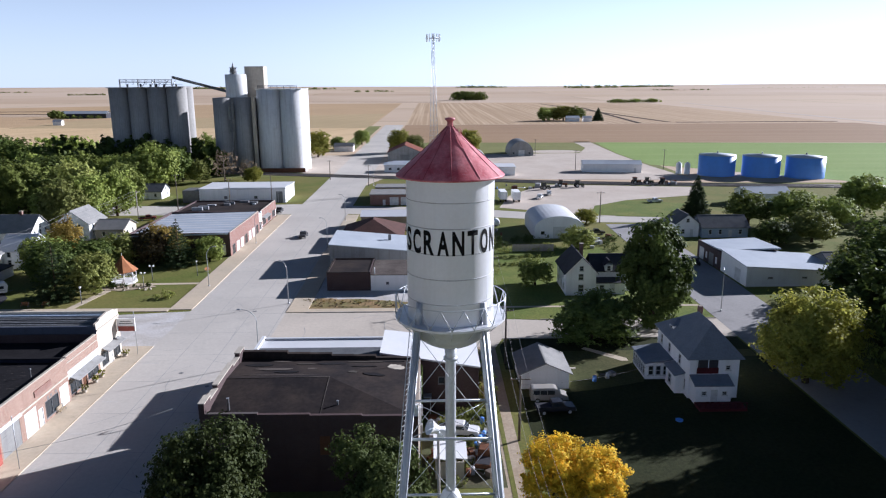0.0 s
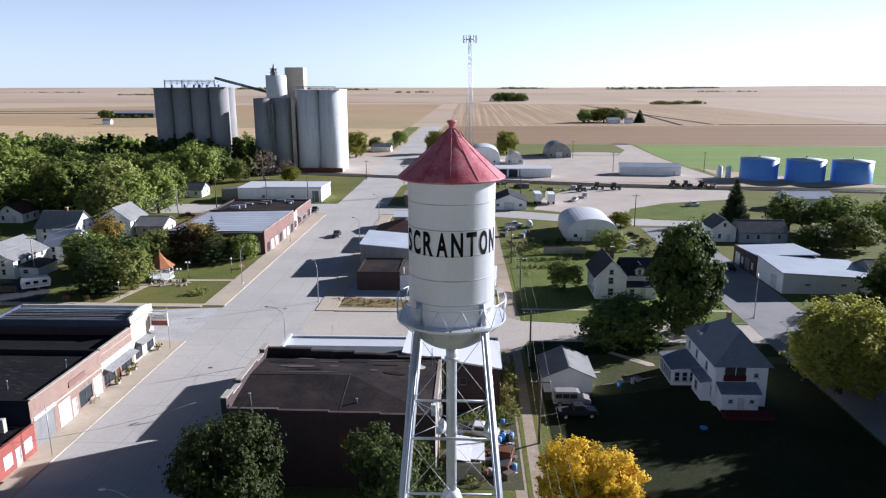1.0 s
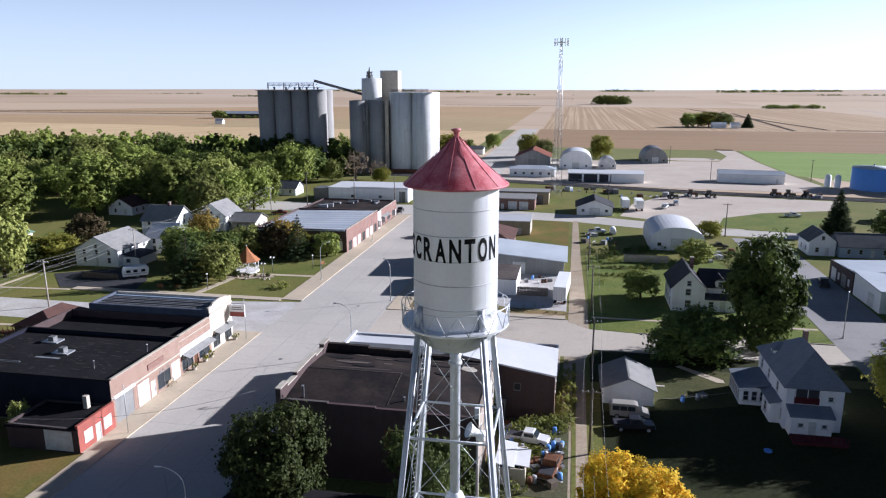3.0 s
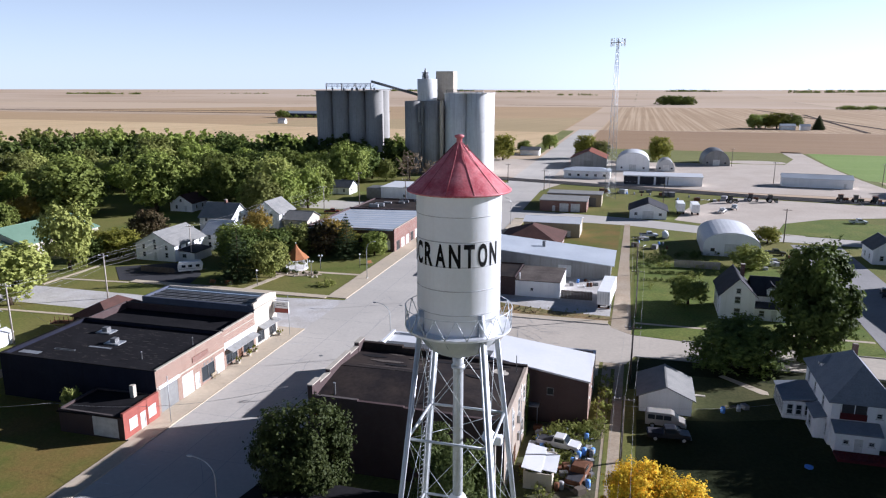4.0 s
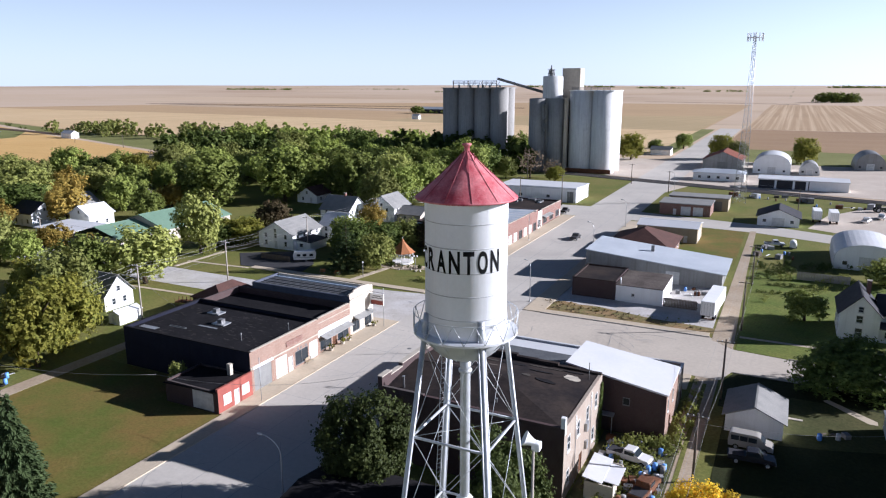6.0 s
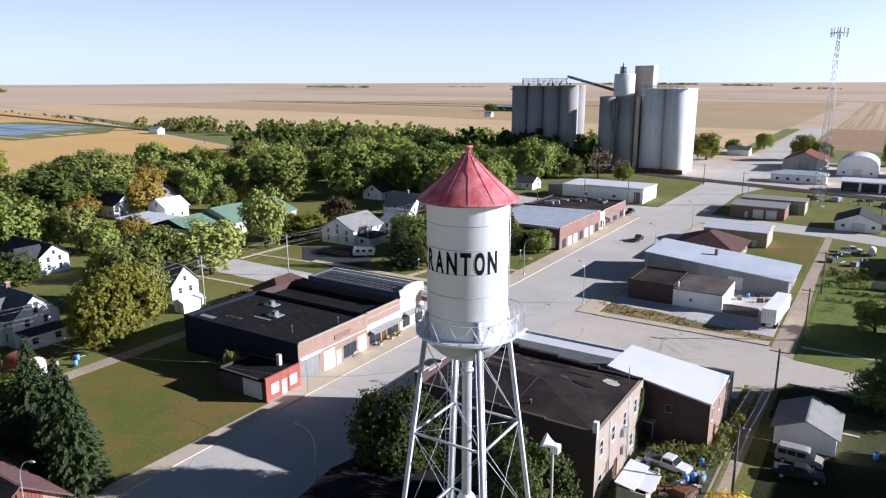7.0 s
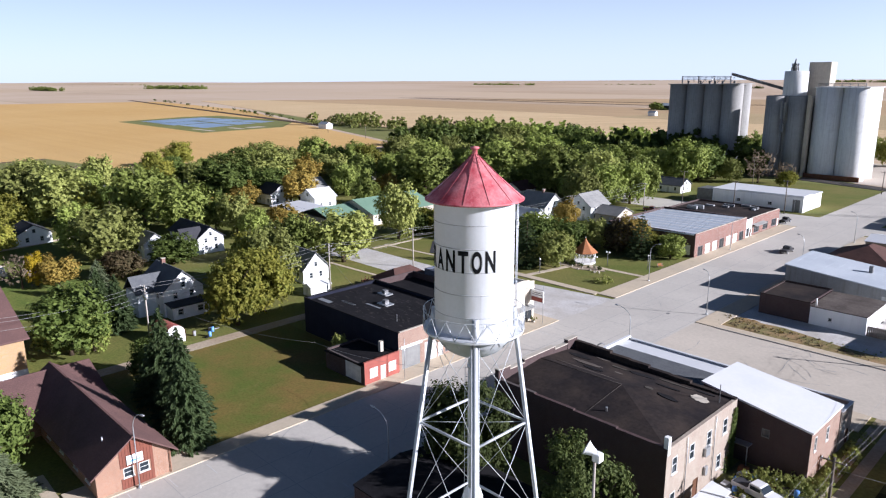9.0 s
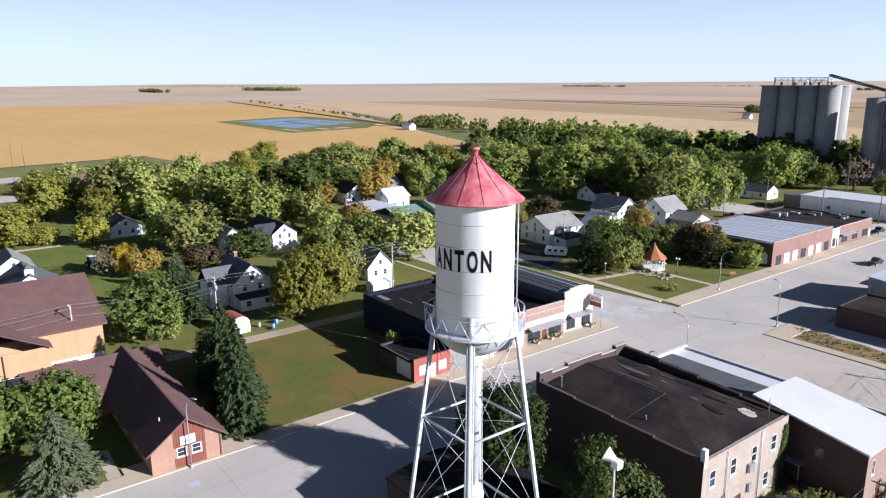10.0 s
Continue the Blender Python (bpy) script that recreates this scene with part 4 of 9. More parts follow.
# Tar-sealed cracks
bm = bmesh.new()
for i in range(46):
    x, y = random.uniform(-46, -29), random.uniform(40, 240)
    if i < 14:
        x, y = random.uniform(-28, 1), random.uniform(112, 128)
    a = random.uniform(0, 6.28)
    pts = []
    for k in range(random.randint(4, 9)):
        pts.append((x, y))
        a += random.uniform(-0.22, 0.22)
        x, y = x + 0.9 * math.cos(a), y + 0.9 * math.sin(a)
        if i >= 14:
            x = min(max(x, -46.6), -28.6)
        else:
            y = min(max(y, 111), 129)
    for (ax, ay), (bx, by) in zip(pts, pts[1:]):
        d = Vector((bx - ax, by - ay, 0))
        nn = Vector((-d.y, d.x, 0)).normalized() * random.uniform(0.02, 0.06)
        z = Vector((0, 0, 0.071))
        bm.faces.new([bm.verts.new(Vector(c) + z) for c in ((ax - nn.x, ay - nn.y, 0), (bx - nn.x, by - nn.y, 0), (bx + nn.x, by + nn.y, 0), (ax + nn.x, ay + nn.y, 0))])
setting("sealed_cracks", bm, M["joint"], "dark tar-sealed cracks in the concrete", "road joint")
for x, y in ((-34.4, 130.6), (-38.5, 101), (-33, 96)):
    tagged(part("manhole_cover", lathe([(0.01, 0.075), (0.3, 0.075), (0.36, 0.07)], 20), M["steel"], None, at=pose(x, y, 0.0)), "round iron manhole cover in the street", "manhole")

# Railway north of the town
bed = [(-400, 425), (-76, 341), (62, 304), (300, 268)]
for off, zz, mat, nm, lb, wdt in ((0, 0.3, M["ballast"], "railway_bed", "grey ballast railway bed", 8.0),):
    left, right = [], []
    for i, (x, y) in enumerate(bed):
        left.append((x, y + wdt / 2)), right.append((x, y - wdt / 2))
    setting(nm, prism(right + left[::-1], -0.2, zz), mat, lb, "railway")
for off in (-2.9, -1.45, 1.45, 2.9):
    setting("rail", tube([(x, y + off, 0.45) for x, y in bed], 0.09, 4), M["rail"], "worn steel railway rail on ballast", "rail")
bm = bmesh.new()
for (ax, ay), (bx, by) in zip(bed, bed[1:]):
    steps = int(math.hypot(bx - ax, by - ay) / 0.9)
    for i in range(steps):
        f = i / steps
        x, y = ax + (bx - ax) * f, ay + (by - ay) * f
        for o in (-2.2, 2.2):
            quad_box(bm, x - 0.12, y + o - 1.25, 0.3, x + 0.12, y + o + 1.25, 0.4)
tagged(part("sleepers", bm, M["wood_pole"], None), "dark timber railway sleepers", "railway sleeper", kind="stuff")


# ---- grain elevator ----
def silo(x, y, r, h, mat, parent, sides=40):
    s = part("silo", lathe([(r, 0), (r, h), (r - 0.4, h + 0.02), (r - 0.4, h - 0.3), (0.02, h - 0.25)], sides), mat, parent, at=pose(x, y, 0))
    bm = bmesh.new()
    for k in range(1, 14):
        z = h * k / 14
        tube_into(bm, [(r * math.cos(a * 0.2618), r * math.sin(a * 0.2618), z) for a in range(25)], 0.05, 3, False)
    part("pour_joint", bm, mat, s)
    return s


def gantry(parent, pts, z, half=0.9, height=2.2):
    """A light catwalk with rails on posts."""
    bm = bmesh.new()
    for (ax, ay), (bx, by) in zip(pts, pts[1:]):
        d = Vector((bx - ax, by - ay, 0))
        nn = Vector((-d.y, d.x, 0)).normalized() * half
        for s in (-1, 1):
            for zz in (0, height * 0.5, height):
                tube_into(bm, [(ax + s * nn.x, ay + s * nn.y, z + zz), (bx + s * nn.x, by + s * nn.y, z + zz)], 0.12, 4)
        k = max(2, int(d.length / 3))
        for i in range(k + 1):
            f = i / k
            for s in (-1, 1):
                tube_into(bm, [(ax + d.x * f + s * nn.x, ay + d.y * f + s * nn.y, z - 1.2), (ax + d.x * f + s * nn.x, ay + d.y * f + s * nn.y, z + height)], 0.1, 4)
    return part("catwalk", bm, M["steel"], parent)


def elevators():
    west = thing("grain_elevator", -141.6, 368, "weathered grey concrete grain silos in a tight block", "grain elevator")
    for i in range(4):
        for j in range(2):
            silo(-14.3 + 9.55 * i, -4.6 + 9.6 * j, 4.85, 41.2 + 0.4 * (i == 3), M["concrete"], west)
    part("roof_slab", box(-18.6, -9.4, 41.0, 18.6, 10.4, 41.35), M["concrete"], west)
    gantry(west, [(-14.5, -2), (11.5, -2)], 43.6, 0.7, 1.4)
    for x in (-14.5, -5.5, 3.0, 11.5):
        part("gantry_leg", tube([(x, -2, 41.3), (x, -2, 45.2)], 0.3, 6), M["steel"], west)
    for x, y in ((-10, -4), (-3, -5), (1.5, -4), (5, -5.5), (8, -3.5), (14.5, -4.5)):
        part("roof_vent", lathe([(0.5, 41.3), (0.5, 42.4), (0.8, 42.5), (0.05, 43.0)], 10), M["steel"], west, at=pose(x, y, 0))
    for x, y, h in ((-2, -6, 1.6), (2.5, -6.5, 2.2), (6, -6, 1.8), (9.5, -6.8, 2.4), (13, -6.4, 2.0)):
        part("spout", tube([(x, y, 41.3), (x + 0.6, y + 1.5, 41.3 + h), (x + 0.4, -2, 44.6)], 0.16, 6), M["galvanized"], west)
    part("roof_rail", tube([(12.5 + 5.4 * math.cos(radians(-150 + 15 * k)), -4.6 + 5.0 * math.sin(radians(-150 + 15 * k)), 42.6) for k in range(15)], 0.07, 4), M["galvanized"], west)
    house = thing("grain_elevator", -96, 356, "streaked concrete elevator headhouse with white silos", "grain elevator")
    part("workhouse", box(-10, -5, 0, 9.5, 16, 36.2, 0.3), M["concrete"], house, "stained grey concrete block")
    part("workhouse_bay", lathe([(4.3, 0), (4.3, 36.2), (0.05, 36.3)], 28), M["concrete"], house, at=pose(4.6, -4.6, 0))
    part("workhouse_bay", lathe([(4.3, 0), (4.3, 36.2), (0.05, 36.3)], 28), M["concrete"], house, at=pose(-5.2, -4.6, 0))
    part("corner_pier", box(9.55, -8.2, 0, 11.0, -5.5, 36.6, 0.1), M["concrete_tan"], house, "pale buff concrete pier")
    for i in range(2):
        for j in range(2):
            silo(16.6 + 11.4 * i, -1.5 + 11.6 * j, 5.95, 40.2, M["concrete_white"], house)
    part("roof_slab", box(11.2, -6.6, 40.0, 33.4, 15.6, 40.3), M["concrete_white"], house)
    part("tower_drum", lathe([(5.1, 36.3), (5.1, 47.2), (0.05, 47.4)], 32), M["concrete_white"], house, at=pose(0.6, 0.5, 0))
    part("tower_box", box(3.4, 7, 36.3, 12.8, 15, 51.2, 0.15), M["concrete_tan"], house, "buff concrete box tower")
    head = part("distributor_head", tube([(-0.4, 0.5, 47.3), (-0.4, 0.5, 50.2), (-0.4, 0.5, 52.8)], [0.9, 0.8, 0.1], 8), M["steel"], house, "dark steel distributor and lift head")
    part("motor_box", box(-1.5, -0.5, 48.2, -0.9, 1.4, 50.2), M["steel"], head)
    for a in range(6):
        ca, sa = math.cos(a * 1.047), math.sin(a * 1.047)
        part("head_post", tube([(-0.4 + 1.6 * ca, 0.5 + 1.6 * sa, 47.3), (-0.4 + 1.3 * ca, 0.5 + 1.3 * sa, 50.6)], 0.18, 5), M["steel"], head)
    for z in (48.6, 50.4):
        part("head_rail", tube([(-0.4 + 1.9 * math.cos(a * 0.7854), 0.5 + 1.9 * math.sin(a * 0.7854), z) for a in range(9)], 0.12, 4, False), M["steel"], head)
    gantry(house, [(12, -4), (31, -4)], 40.6, 0.5, 1.2)
    bm = bmesh.new()
    for s in (-0.8, 0.8):
        for z in (0, 1.4):
            tube_into(bm, [(-33.6, 10 + s, 45.6 + z * 0.7), (-3.8, 0.5 + s, 38.6 + z * 0.7)], 0.14, 4)
    for i in range(17):
        f = i / 16
        x, y, z = -33.6 + 29.8 * f, 10 - 9.5 * f, 45.6 - 7.0 * f
        quad_box(bm, x - 0.08, y - 0.8, z, x + 0.08, y + 0.8, z + 1.0)
    tube_into(bm, [(-33.6, 10, 46.0), (-3.8, 0.5, 39.0)], 0.4, 6)
    part("conveyor_bridge", bm, M["steel"], house, "dark steel conveyor bridge between the silos")
    bm = bmesh.new()
    quad_box(bm, -1.2, -9.0, 20, 0.6, -8.7, 24)
    quad_box(bm, -1.5, -9.1, 26, 1.0, -8.8, 33.5)
    tube_into(bm, [(-0.3, -9.2, 34), (-0.3, -9.2, 12), (-1.5, -9.6, 6), (-2, -9.4, 0.1)], 0.3, 6)
    part("leg_casing", bm, M["steel"], house, "dark steel spout casing")
    part("base_band", box(11.2, -8.3, 0, 34, -7.9, 2.2), M["rust"], house, "rust-stained base wall")


elevators()


# ---- shops on the west side ----
def roof_vents(parent, spots, z):
    for x, y in spots:
        v = part("roof_vent", lathe([(0.06, z), (0.06, z + 1.0), (0.11, z + 1.02), (0.11, z + 1.15), (0.02, z + 1.2)], 10), M["galvanized"], parent, at=pose(x, y, 0))


def awning(parent, u0, u1, z, x, deep=1.3):
    bm = bmesh.new()
    pts = [(x, u0, z + 0.45), (x, u1, z + 0.45), (x + deep, u1, z), (x + deep, u0, z)]
    hi = [bm.verts.new(p) for p in pts]
    lo = [bm.verts.new((p[0], p[1], p[2] - 0.1)) for p in pts]
    bm.faces.new(hi), bm.faces.new(lo[::-1])
    for i in range(4):
        bm.faces.new((lo[i], lo[(i + 1) % 4], hi[(i + 1) % 4], hi[i]))
    a = part("awning", bm, M["grey_metal"], parent, "dark metal shop awning")
    for u in (u0 + 0.15, u1 - 0.15):
        part("bracket", tube([(x, u, z - 0.5), (x + deep - 0.1, u, z - 0.08)], 0.03, 6), M["steel"], a)
    return a


def shops_west():
    # garage shop with the black roof: local x to the street front at 26
    s = thing("garage_shop", -76.5, 75.0, "long one-storey brick garage with a black flat roof", "shop")
    E_ = [("roller", 0.7, 0.05, 4.6, 3.7), ("board", 5.6, 0.05, 8.2, 3.4), ("door", 8.6, 0.05, 9.7, 2.6), ("shop", 10.3, 0.5, 13.6, 2.9), ("board", 14.0, 0.3, 16.2, 3.2)]
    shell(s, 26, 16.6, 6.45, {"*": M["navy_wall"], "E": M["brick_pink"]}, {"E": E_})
    part("roof", box(0.3, 0.3, 5.6, 25.7, 16.3, 5.95), M["black_roof"], s, "black roofing membrane")
    coping(s, 26, 16.6, 6.45, M["concrete_tan"], "E")
    coping(s, 26, 16.6, 6.45, M["black_roof"], "SNW")
    roof_vents(s, [(24, 11.5), (20.5, 4.5)], 5.95)
    for x, y in ((7.5, 12.8), (12.2, 9.0)):
        hatch = part("roof_hatch", boxes([(x - 1.3, y - 0.9, 5.95, x + 1.3, y + 0.9, 6.12)]), M["galvanized"], s, "pale metal roof curb")
        part("vent_hood", prism([(x - 0.5, y - 0.4), (x + 0.4, y - 0.4), (x + 0.4, y + 0.5), (x - 0.5, y + 0.5)], 6.12, 6.75), M["steel"], hatch)
    part("cornice", box(26.003, 0.0, 3.85, 26.1, 16.6, 4.05), M["concrete_tan"], s)
    part("sign_arch", boxes([(26.003, 8.2, 4.5, 26.12, 12.2, 5.3)]), M["brick_red"], s, "dark arched name panel over the doors")
    part("lintel", box(26.003, 0.4, 3.72, 26.2, 4.9, 4.1), M["white"], s, "white steel door lintel")
    for y in (10.9, 11.7, 12.9):
        part("notice", box(26.003, y, 2.95 + 0.1 * (y > 11), 26.03, y + 0.4, 3.4), M["steel"], s, "small dark notice")
    streaks = []
    srnd = random.Random(31)
    for _ in range(170):
        x, y = srnd.uniform(1, 24), srnd.uniform(0.8, 15.8)
        streaks.append((x, y, 5.952, min(x + srnd.uniform(0.2, 1.3), 25.4), y + srnd.uniform(0.03, 0.09), 5.958))
    tagged(part("roof_wear", boxes(streaks), M["tar_seam"], s), "pale worn streaks on the membrane", kind="stuff")
    lot = [random.uniform(0, 1) for _ in range(3)]
    part("patch_strip", boxes([(2 + 8 * q, 3 + 4 * q, 5.95, 5 + 9 * q, 3.4 + 4 * q, 5.965) for q in lot] + [(1, 2.2, 5.95, 4.5, 3.2, 5.965)]), M["galvanized"], s, "pale patched roof seams")
    # low shop with the row of roof vents
    s = thing("corner_shop", -76.5, 91.75, "tan brick shop with awning and sunken black roof", "shop")
    E_ = [("shop", 0.8, 0.45, 4.0, 2.7), ("brown_door", 4.4, 0.05, 5.5, 2.5), ("shop", 5.9, 0.45, 9.2, 2.7)]
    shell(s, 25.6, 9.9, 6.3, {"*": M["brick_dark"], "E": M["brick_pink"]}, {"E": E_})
    part("roof", box(0.3, 0.3, 4.7, 25.3, 9.6, 5.05), M["black_roof"], s, "sunken black roofing membrane")
    part("fascia", box(25.603, 0.1, 3.0, 25.75, 9.8, 4.2), M["concrete_white"], s, "cream painted sign band")
    part("cornice", box(25.603, 0.0, 5.4, 25.7, 9.9, 5.5), M["concrete_tan"], s)
    coping(s, 25.6, 9.9, 6.3, M["concrete_tan"], "E")
    awning(s, 0.6, 9.0, 2.85, 25.76)
    for i in range(8):
        x = 7.5 + 2.1 * i
        v = part("skylight", boxes([(x, 0.9, 5.05, x + 0.9, 1.5, 5.55), (x + 0.3, 1.0, 5.55, x + 0.6, 1.4, 5.8)]), M["steel"], s, "small metal roof light")
        part("cap", box(x - 0.15, 0.8, 5.804, x + 1.05, 1.15, 5.87), M["galvanized"], v)
    part("party_wall", box(6, 0.35, 5.06, 25.2, 0.6, 5.75), M["galvanized"], s, "pale flashed parapet")
    # taller corner building with the curved white front
    s = thing("corner_store", -73.2, 101.8, "white-fronted corner store with dark ribbed roof", "shop")
    E_ = [("shop", 0.7, 0.45, 3.0, 2.9), ("door", 3.3, 0.05, 4.4, 2.5), ("shop", 4.7, 0.45, 7.1, 2.9)]
    shell(s, 22.2, 7.7, 7.4, {"*": M["slate_wall"], "E": M["cream"], "N": M["cream"]}, {"E": E_, "N": spaced("window", 22, 5, 1.0, 1.6, 1.2)})
    sloped_slab(s, 0.2, 0.2, 22.0, 7.5, (6.5, 6.9, 6.9, 6.5), 0.3, M["black_roof"], label="dark ribbed metal roof")
    for i in range(9):
        y = 0.5 + 0.84 * i
        part("rib", box(0.3, y, 6.88, 21.6, y + 0.3, 7.02 + 0.06 * (i % 2)), M["blue_roof"] if i > 6 else M["steel"], s, "raised metal roof rib")
    bm = bmesh.new()
    prof = [(0, 7.4), (0, 7.75), (1.0, 7.85), (1.5, 8.15), (3.85, 8.35), (6.2, 8.15), (6.7, 7.85), (7.7, 7.75), (7.7, 7.4)]
    fa, fb = [bm.verts.new((22.2, y, z)) for y, z in prof], [bm.verts.new((21.85, y, z)) for y, z in prof]
    bm.faces.new(fa), bm.faces.new(fb[::-1])
    for i in range(len(prof)):
        j = (i + 1) % len(prof)
        bm.faces.new((fa[j], fa[i], fb[i], fb[j]))
    part("parapet", bm, M["cream"], s, "curved cream parapet")
    part("cornice", box(22.203, 0.0, 6.6, 22.36, 7.7, 6.85), M["concrete_tan"], s)
    awning(s, 1.0, 6.8, 3.0, 22.21)
    sign = part("sign", box(22.3, 6.6, 4.2, 25.2, 6.85, 6.4, 0.04), M["white"], s, "white and dark red hanging sign")
    part("sign_band", box(22.5, 6.56, 4.3, 25.1, 6.89, 5.1), M["red_panel"], sign)
    part("lettering_bar", boxes([(22.7, 6.57, 5.5, 24.9, 6.88, 5.65), (22.9, 6.57, 5.85, 24.6, 6.88, 6.0)]), M["steel"], sign)
    part("sign_arm", tube([(22.2, 6.72, 6.6), (25.2, 6.72, 6.6)], 0.05, 6), M["steel"], sign)
    # little red building at the end
    s = thing("red_annex", -60.0, 67.9, "small red-painted building with boarded windows", "shop")
    E_ = [("board", 1.0, 0.9, 2.5, 2.5), ("door", 3.1, 0.1, 4.1, 2.4), ("board", 4.7, 0.9, 6.2, 2.5)]
    shell(s, 9.9, 6.9, 3.3, {"*": M["brick_dark"], "E": M["red_panel"], "S": M["brick_dark"]}, {"E": E_, "S": [("board", 5.2, 0.25, 9.0, 2.9)]})
    sloped_slab(s, -0.2, -0.2, 9.7, 6.8, (3.0, 3.35, 3.35, 3.0), 0.15, M["black_roof"], label="black felt roof")
    part("parapet", box(9.6, -0.05, 3.304, 9.95, 6.9, 3.75), M["red_panel"], s)
    part("chimney", box(6.8, 5.2, 3.3, 7.4, 5.8, 5.0), M["concrete_tan"], s)
    # brown lean-to behind
    s = thing("shed", -84.2, 97.2, "dark brown shed with shingle roof", "shed")
    shell(s, 7.4, 9.6, 4.2, {"*": M["brick_dark"]}, {"W": [("door", 3, 0.05, 4, 2.1)]})
    hip_roof(s, 7.4, 9.6, 4.2, 2.2, 4.5, "y", M["brown_roof"], 0.4)


shops_west()


def store_block():
    s = thing("store", -76.8, 175.2, "long brick store with bluish metal roof and white panels", "shop")
    E_ = spaced("board", 31, 7, 2.6, 2.6, 0.1, 1.0)
    E_ = [(("shop" if i in (0, 3, 6) else k), a, b, c, d) for i, (k, a, b, c, d) in enumerate(E_)]
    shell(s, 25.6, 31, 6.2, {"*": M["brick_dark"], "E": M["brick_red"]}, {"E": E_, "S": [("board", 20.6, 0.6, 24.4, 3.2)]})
    coping(s, 25.6, 31, 6.2, M["concrete_tan"], "E")
    base = sloped_slab(s, -0.3, -0.3, 25.2, 31.3, (5.6, 6.15, 6.15, 5.6), 0.25, M["blue_roof"], label="pale blue metal roof")
    for i in range(19):
        y = -0.2 + 1.65 * i
        z0, z1 = 5.62, 6.16
        sloped_slab(base, -0.3, y, 25.2, y + (1.1 if i % 3 else 0.6), (z0, z1, z1, z0), 0.02 - 0.05, M["white_roof"] if i % 2 else M["light_roof"], "panel")
    s = thing("shop", -66, 206.5, "narrow white-fronted shop between brick stores", "shop")
    shell(s, 14.6, 4.2, 5.4, {"*": M["brick_dark"], "E": M["white"]}, {"E": [("shop", 0.5, 0.4, 2.3, 2.8), ("brown_door", 2.7, 0.05, 3.7, 2.4)]})
    part("roof", box(0.3, 0.3, 4.8, 14.3, 3.9, 5.0), M["tar"], s)
    s = thing("shop", -78, 211, "brick corner shop with cluttered dark flat roof", "shop")
    E_ = spaced("shop", 21, 3, 3.6, 2.2, 0.5) + [("door", 19.5, 0.05, 20.5, 2.4)]
    shell(s, 26.2, 21, 5.3, {"*": M["brick_dark"], "E": M["brick_red"]}, {"E": E_})
    part("roof", box(0.3, 0.3, 4.6, 25.9, 20.7, 4.85), M["tar"], s)
    coping(s, 26.2, 21, 5.3, M["concrete_tan"], "E")
    for i in range(9):
        x, y = random.uniform(4, 24), random.uniform(2, 19)
        w, d, h = random.uniform(0.8, 3.5), random.uniform(0.6, 1.6), random.uniform(0.4, 1.2)
        part("roof_unit", box(x, y, 4.85, x + w, y + d, 4.85 + h, 0.03), random.choice([M["galvanized"], M["junk"], M["steel"]]), s, "metal roof unit")
    awning(s, 1.0, 9.0, 2.9, 26.21)
    s = thing("long_store", -85.5, 258.3, "long white metal building with a flat pale roof", "warehouse")
    shell(s, 31.6, 17.5, 5.1, {"*": M["siding"]}, {"E": [("white_roller", 2.5, 0.05, 6.0, 3.6), ("door", 8, 0.05, 9, 2.2), ("white_roller", 11, 0.05, 15.5, 3.6)], "S": [("roller", 28.2, 0.05, 30.6, 4.2), ("window", 20, 1.5, 21.4, 2.6), ("window", 9, 1.5, 10.4, 2.6)]})
    sloped_slab(s, -0.3, -0.3, 31.9, 17.8, (5.3, 5.4, 5.4, 5.3), 0.3, M["white_roof"])
    part("roof_step", box(9.5, 0.2, 5.36, 31.6, 8.5, 5.62), M["white_roof"], s, "raised white roof section")
    for i in range(10):
        part("wall_rib", box(3.1 * i + 1, -0.07, 0.1, 3.1 * i + 1.1, -0.004, 4.95), M["siding"], s)
    part("dark_bay", box(-6.6, 1, 0, -0.35, 9, 4.6, 0.3), M["steel"], s, "dark tank-like side bay")


store_block()


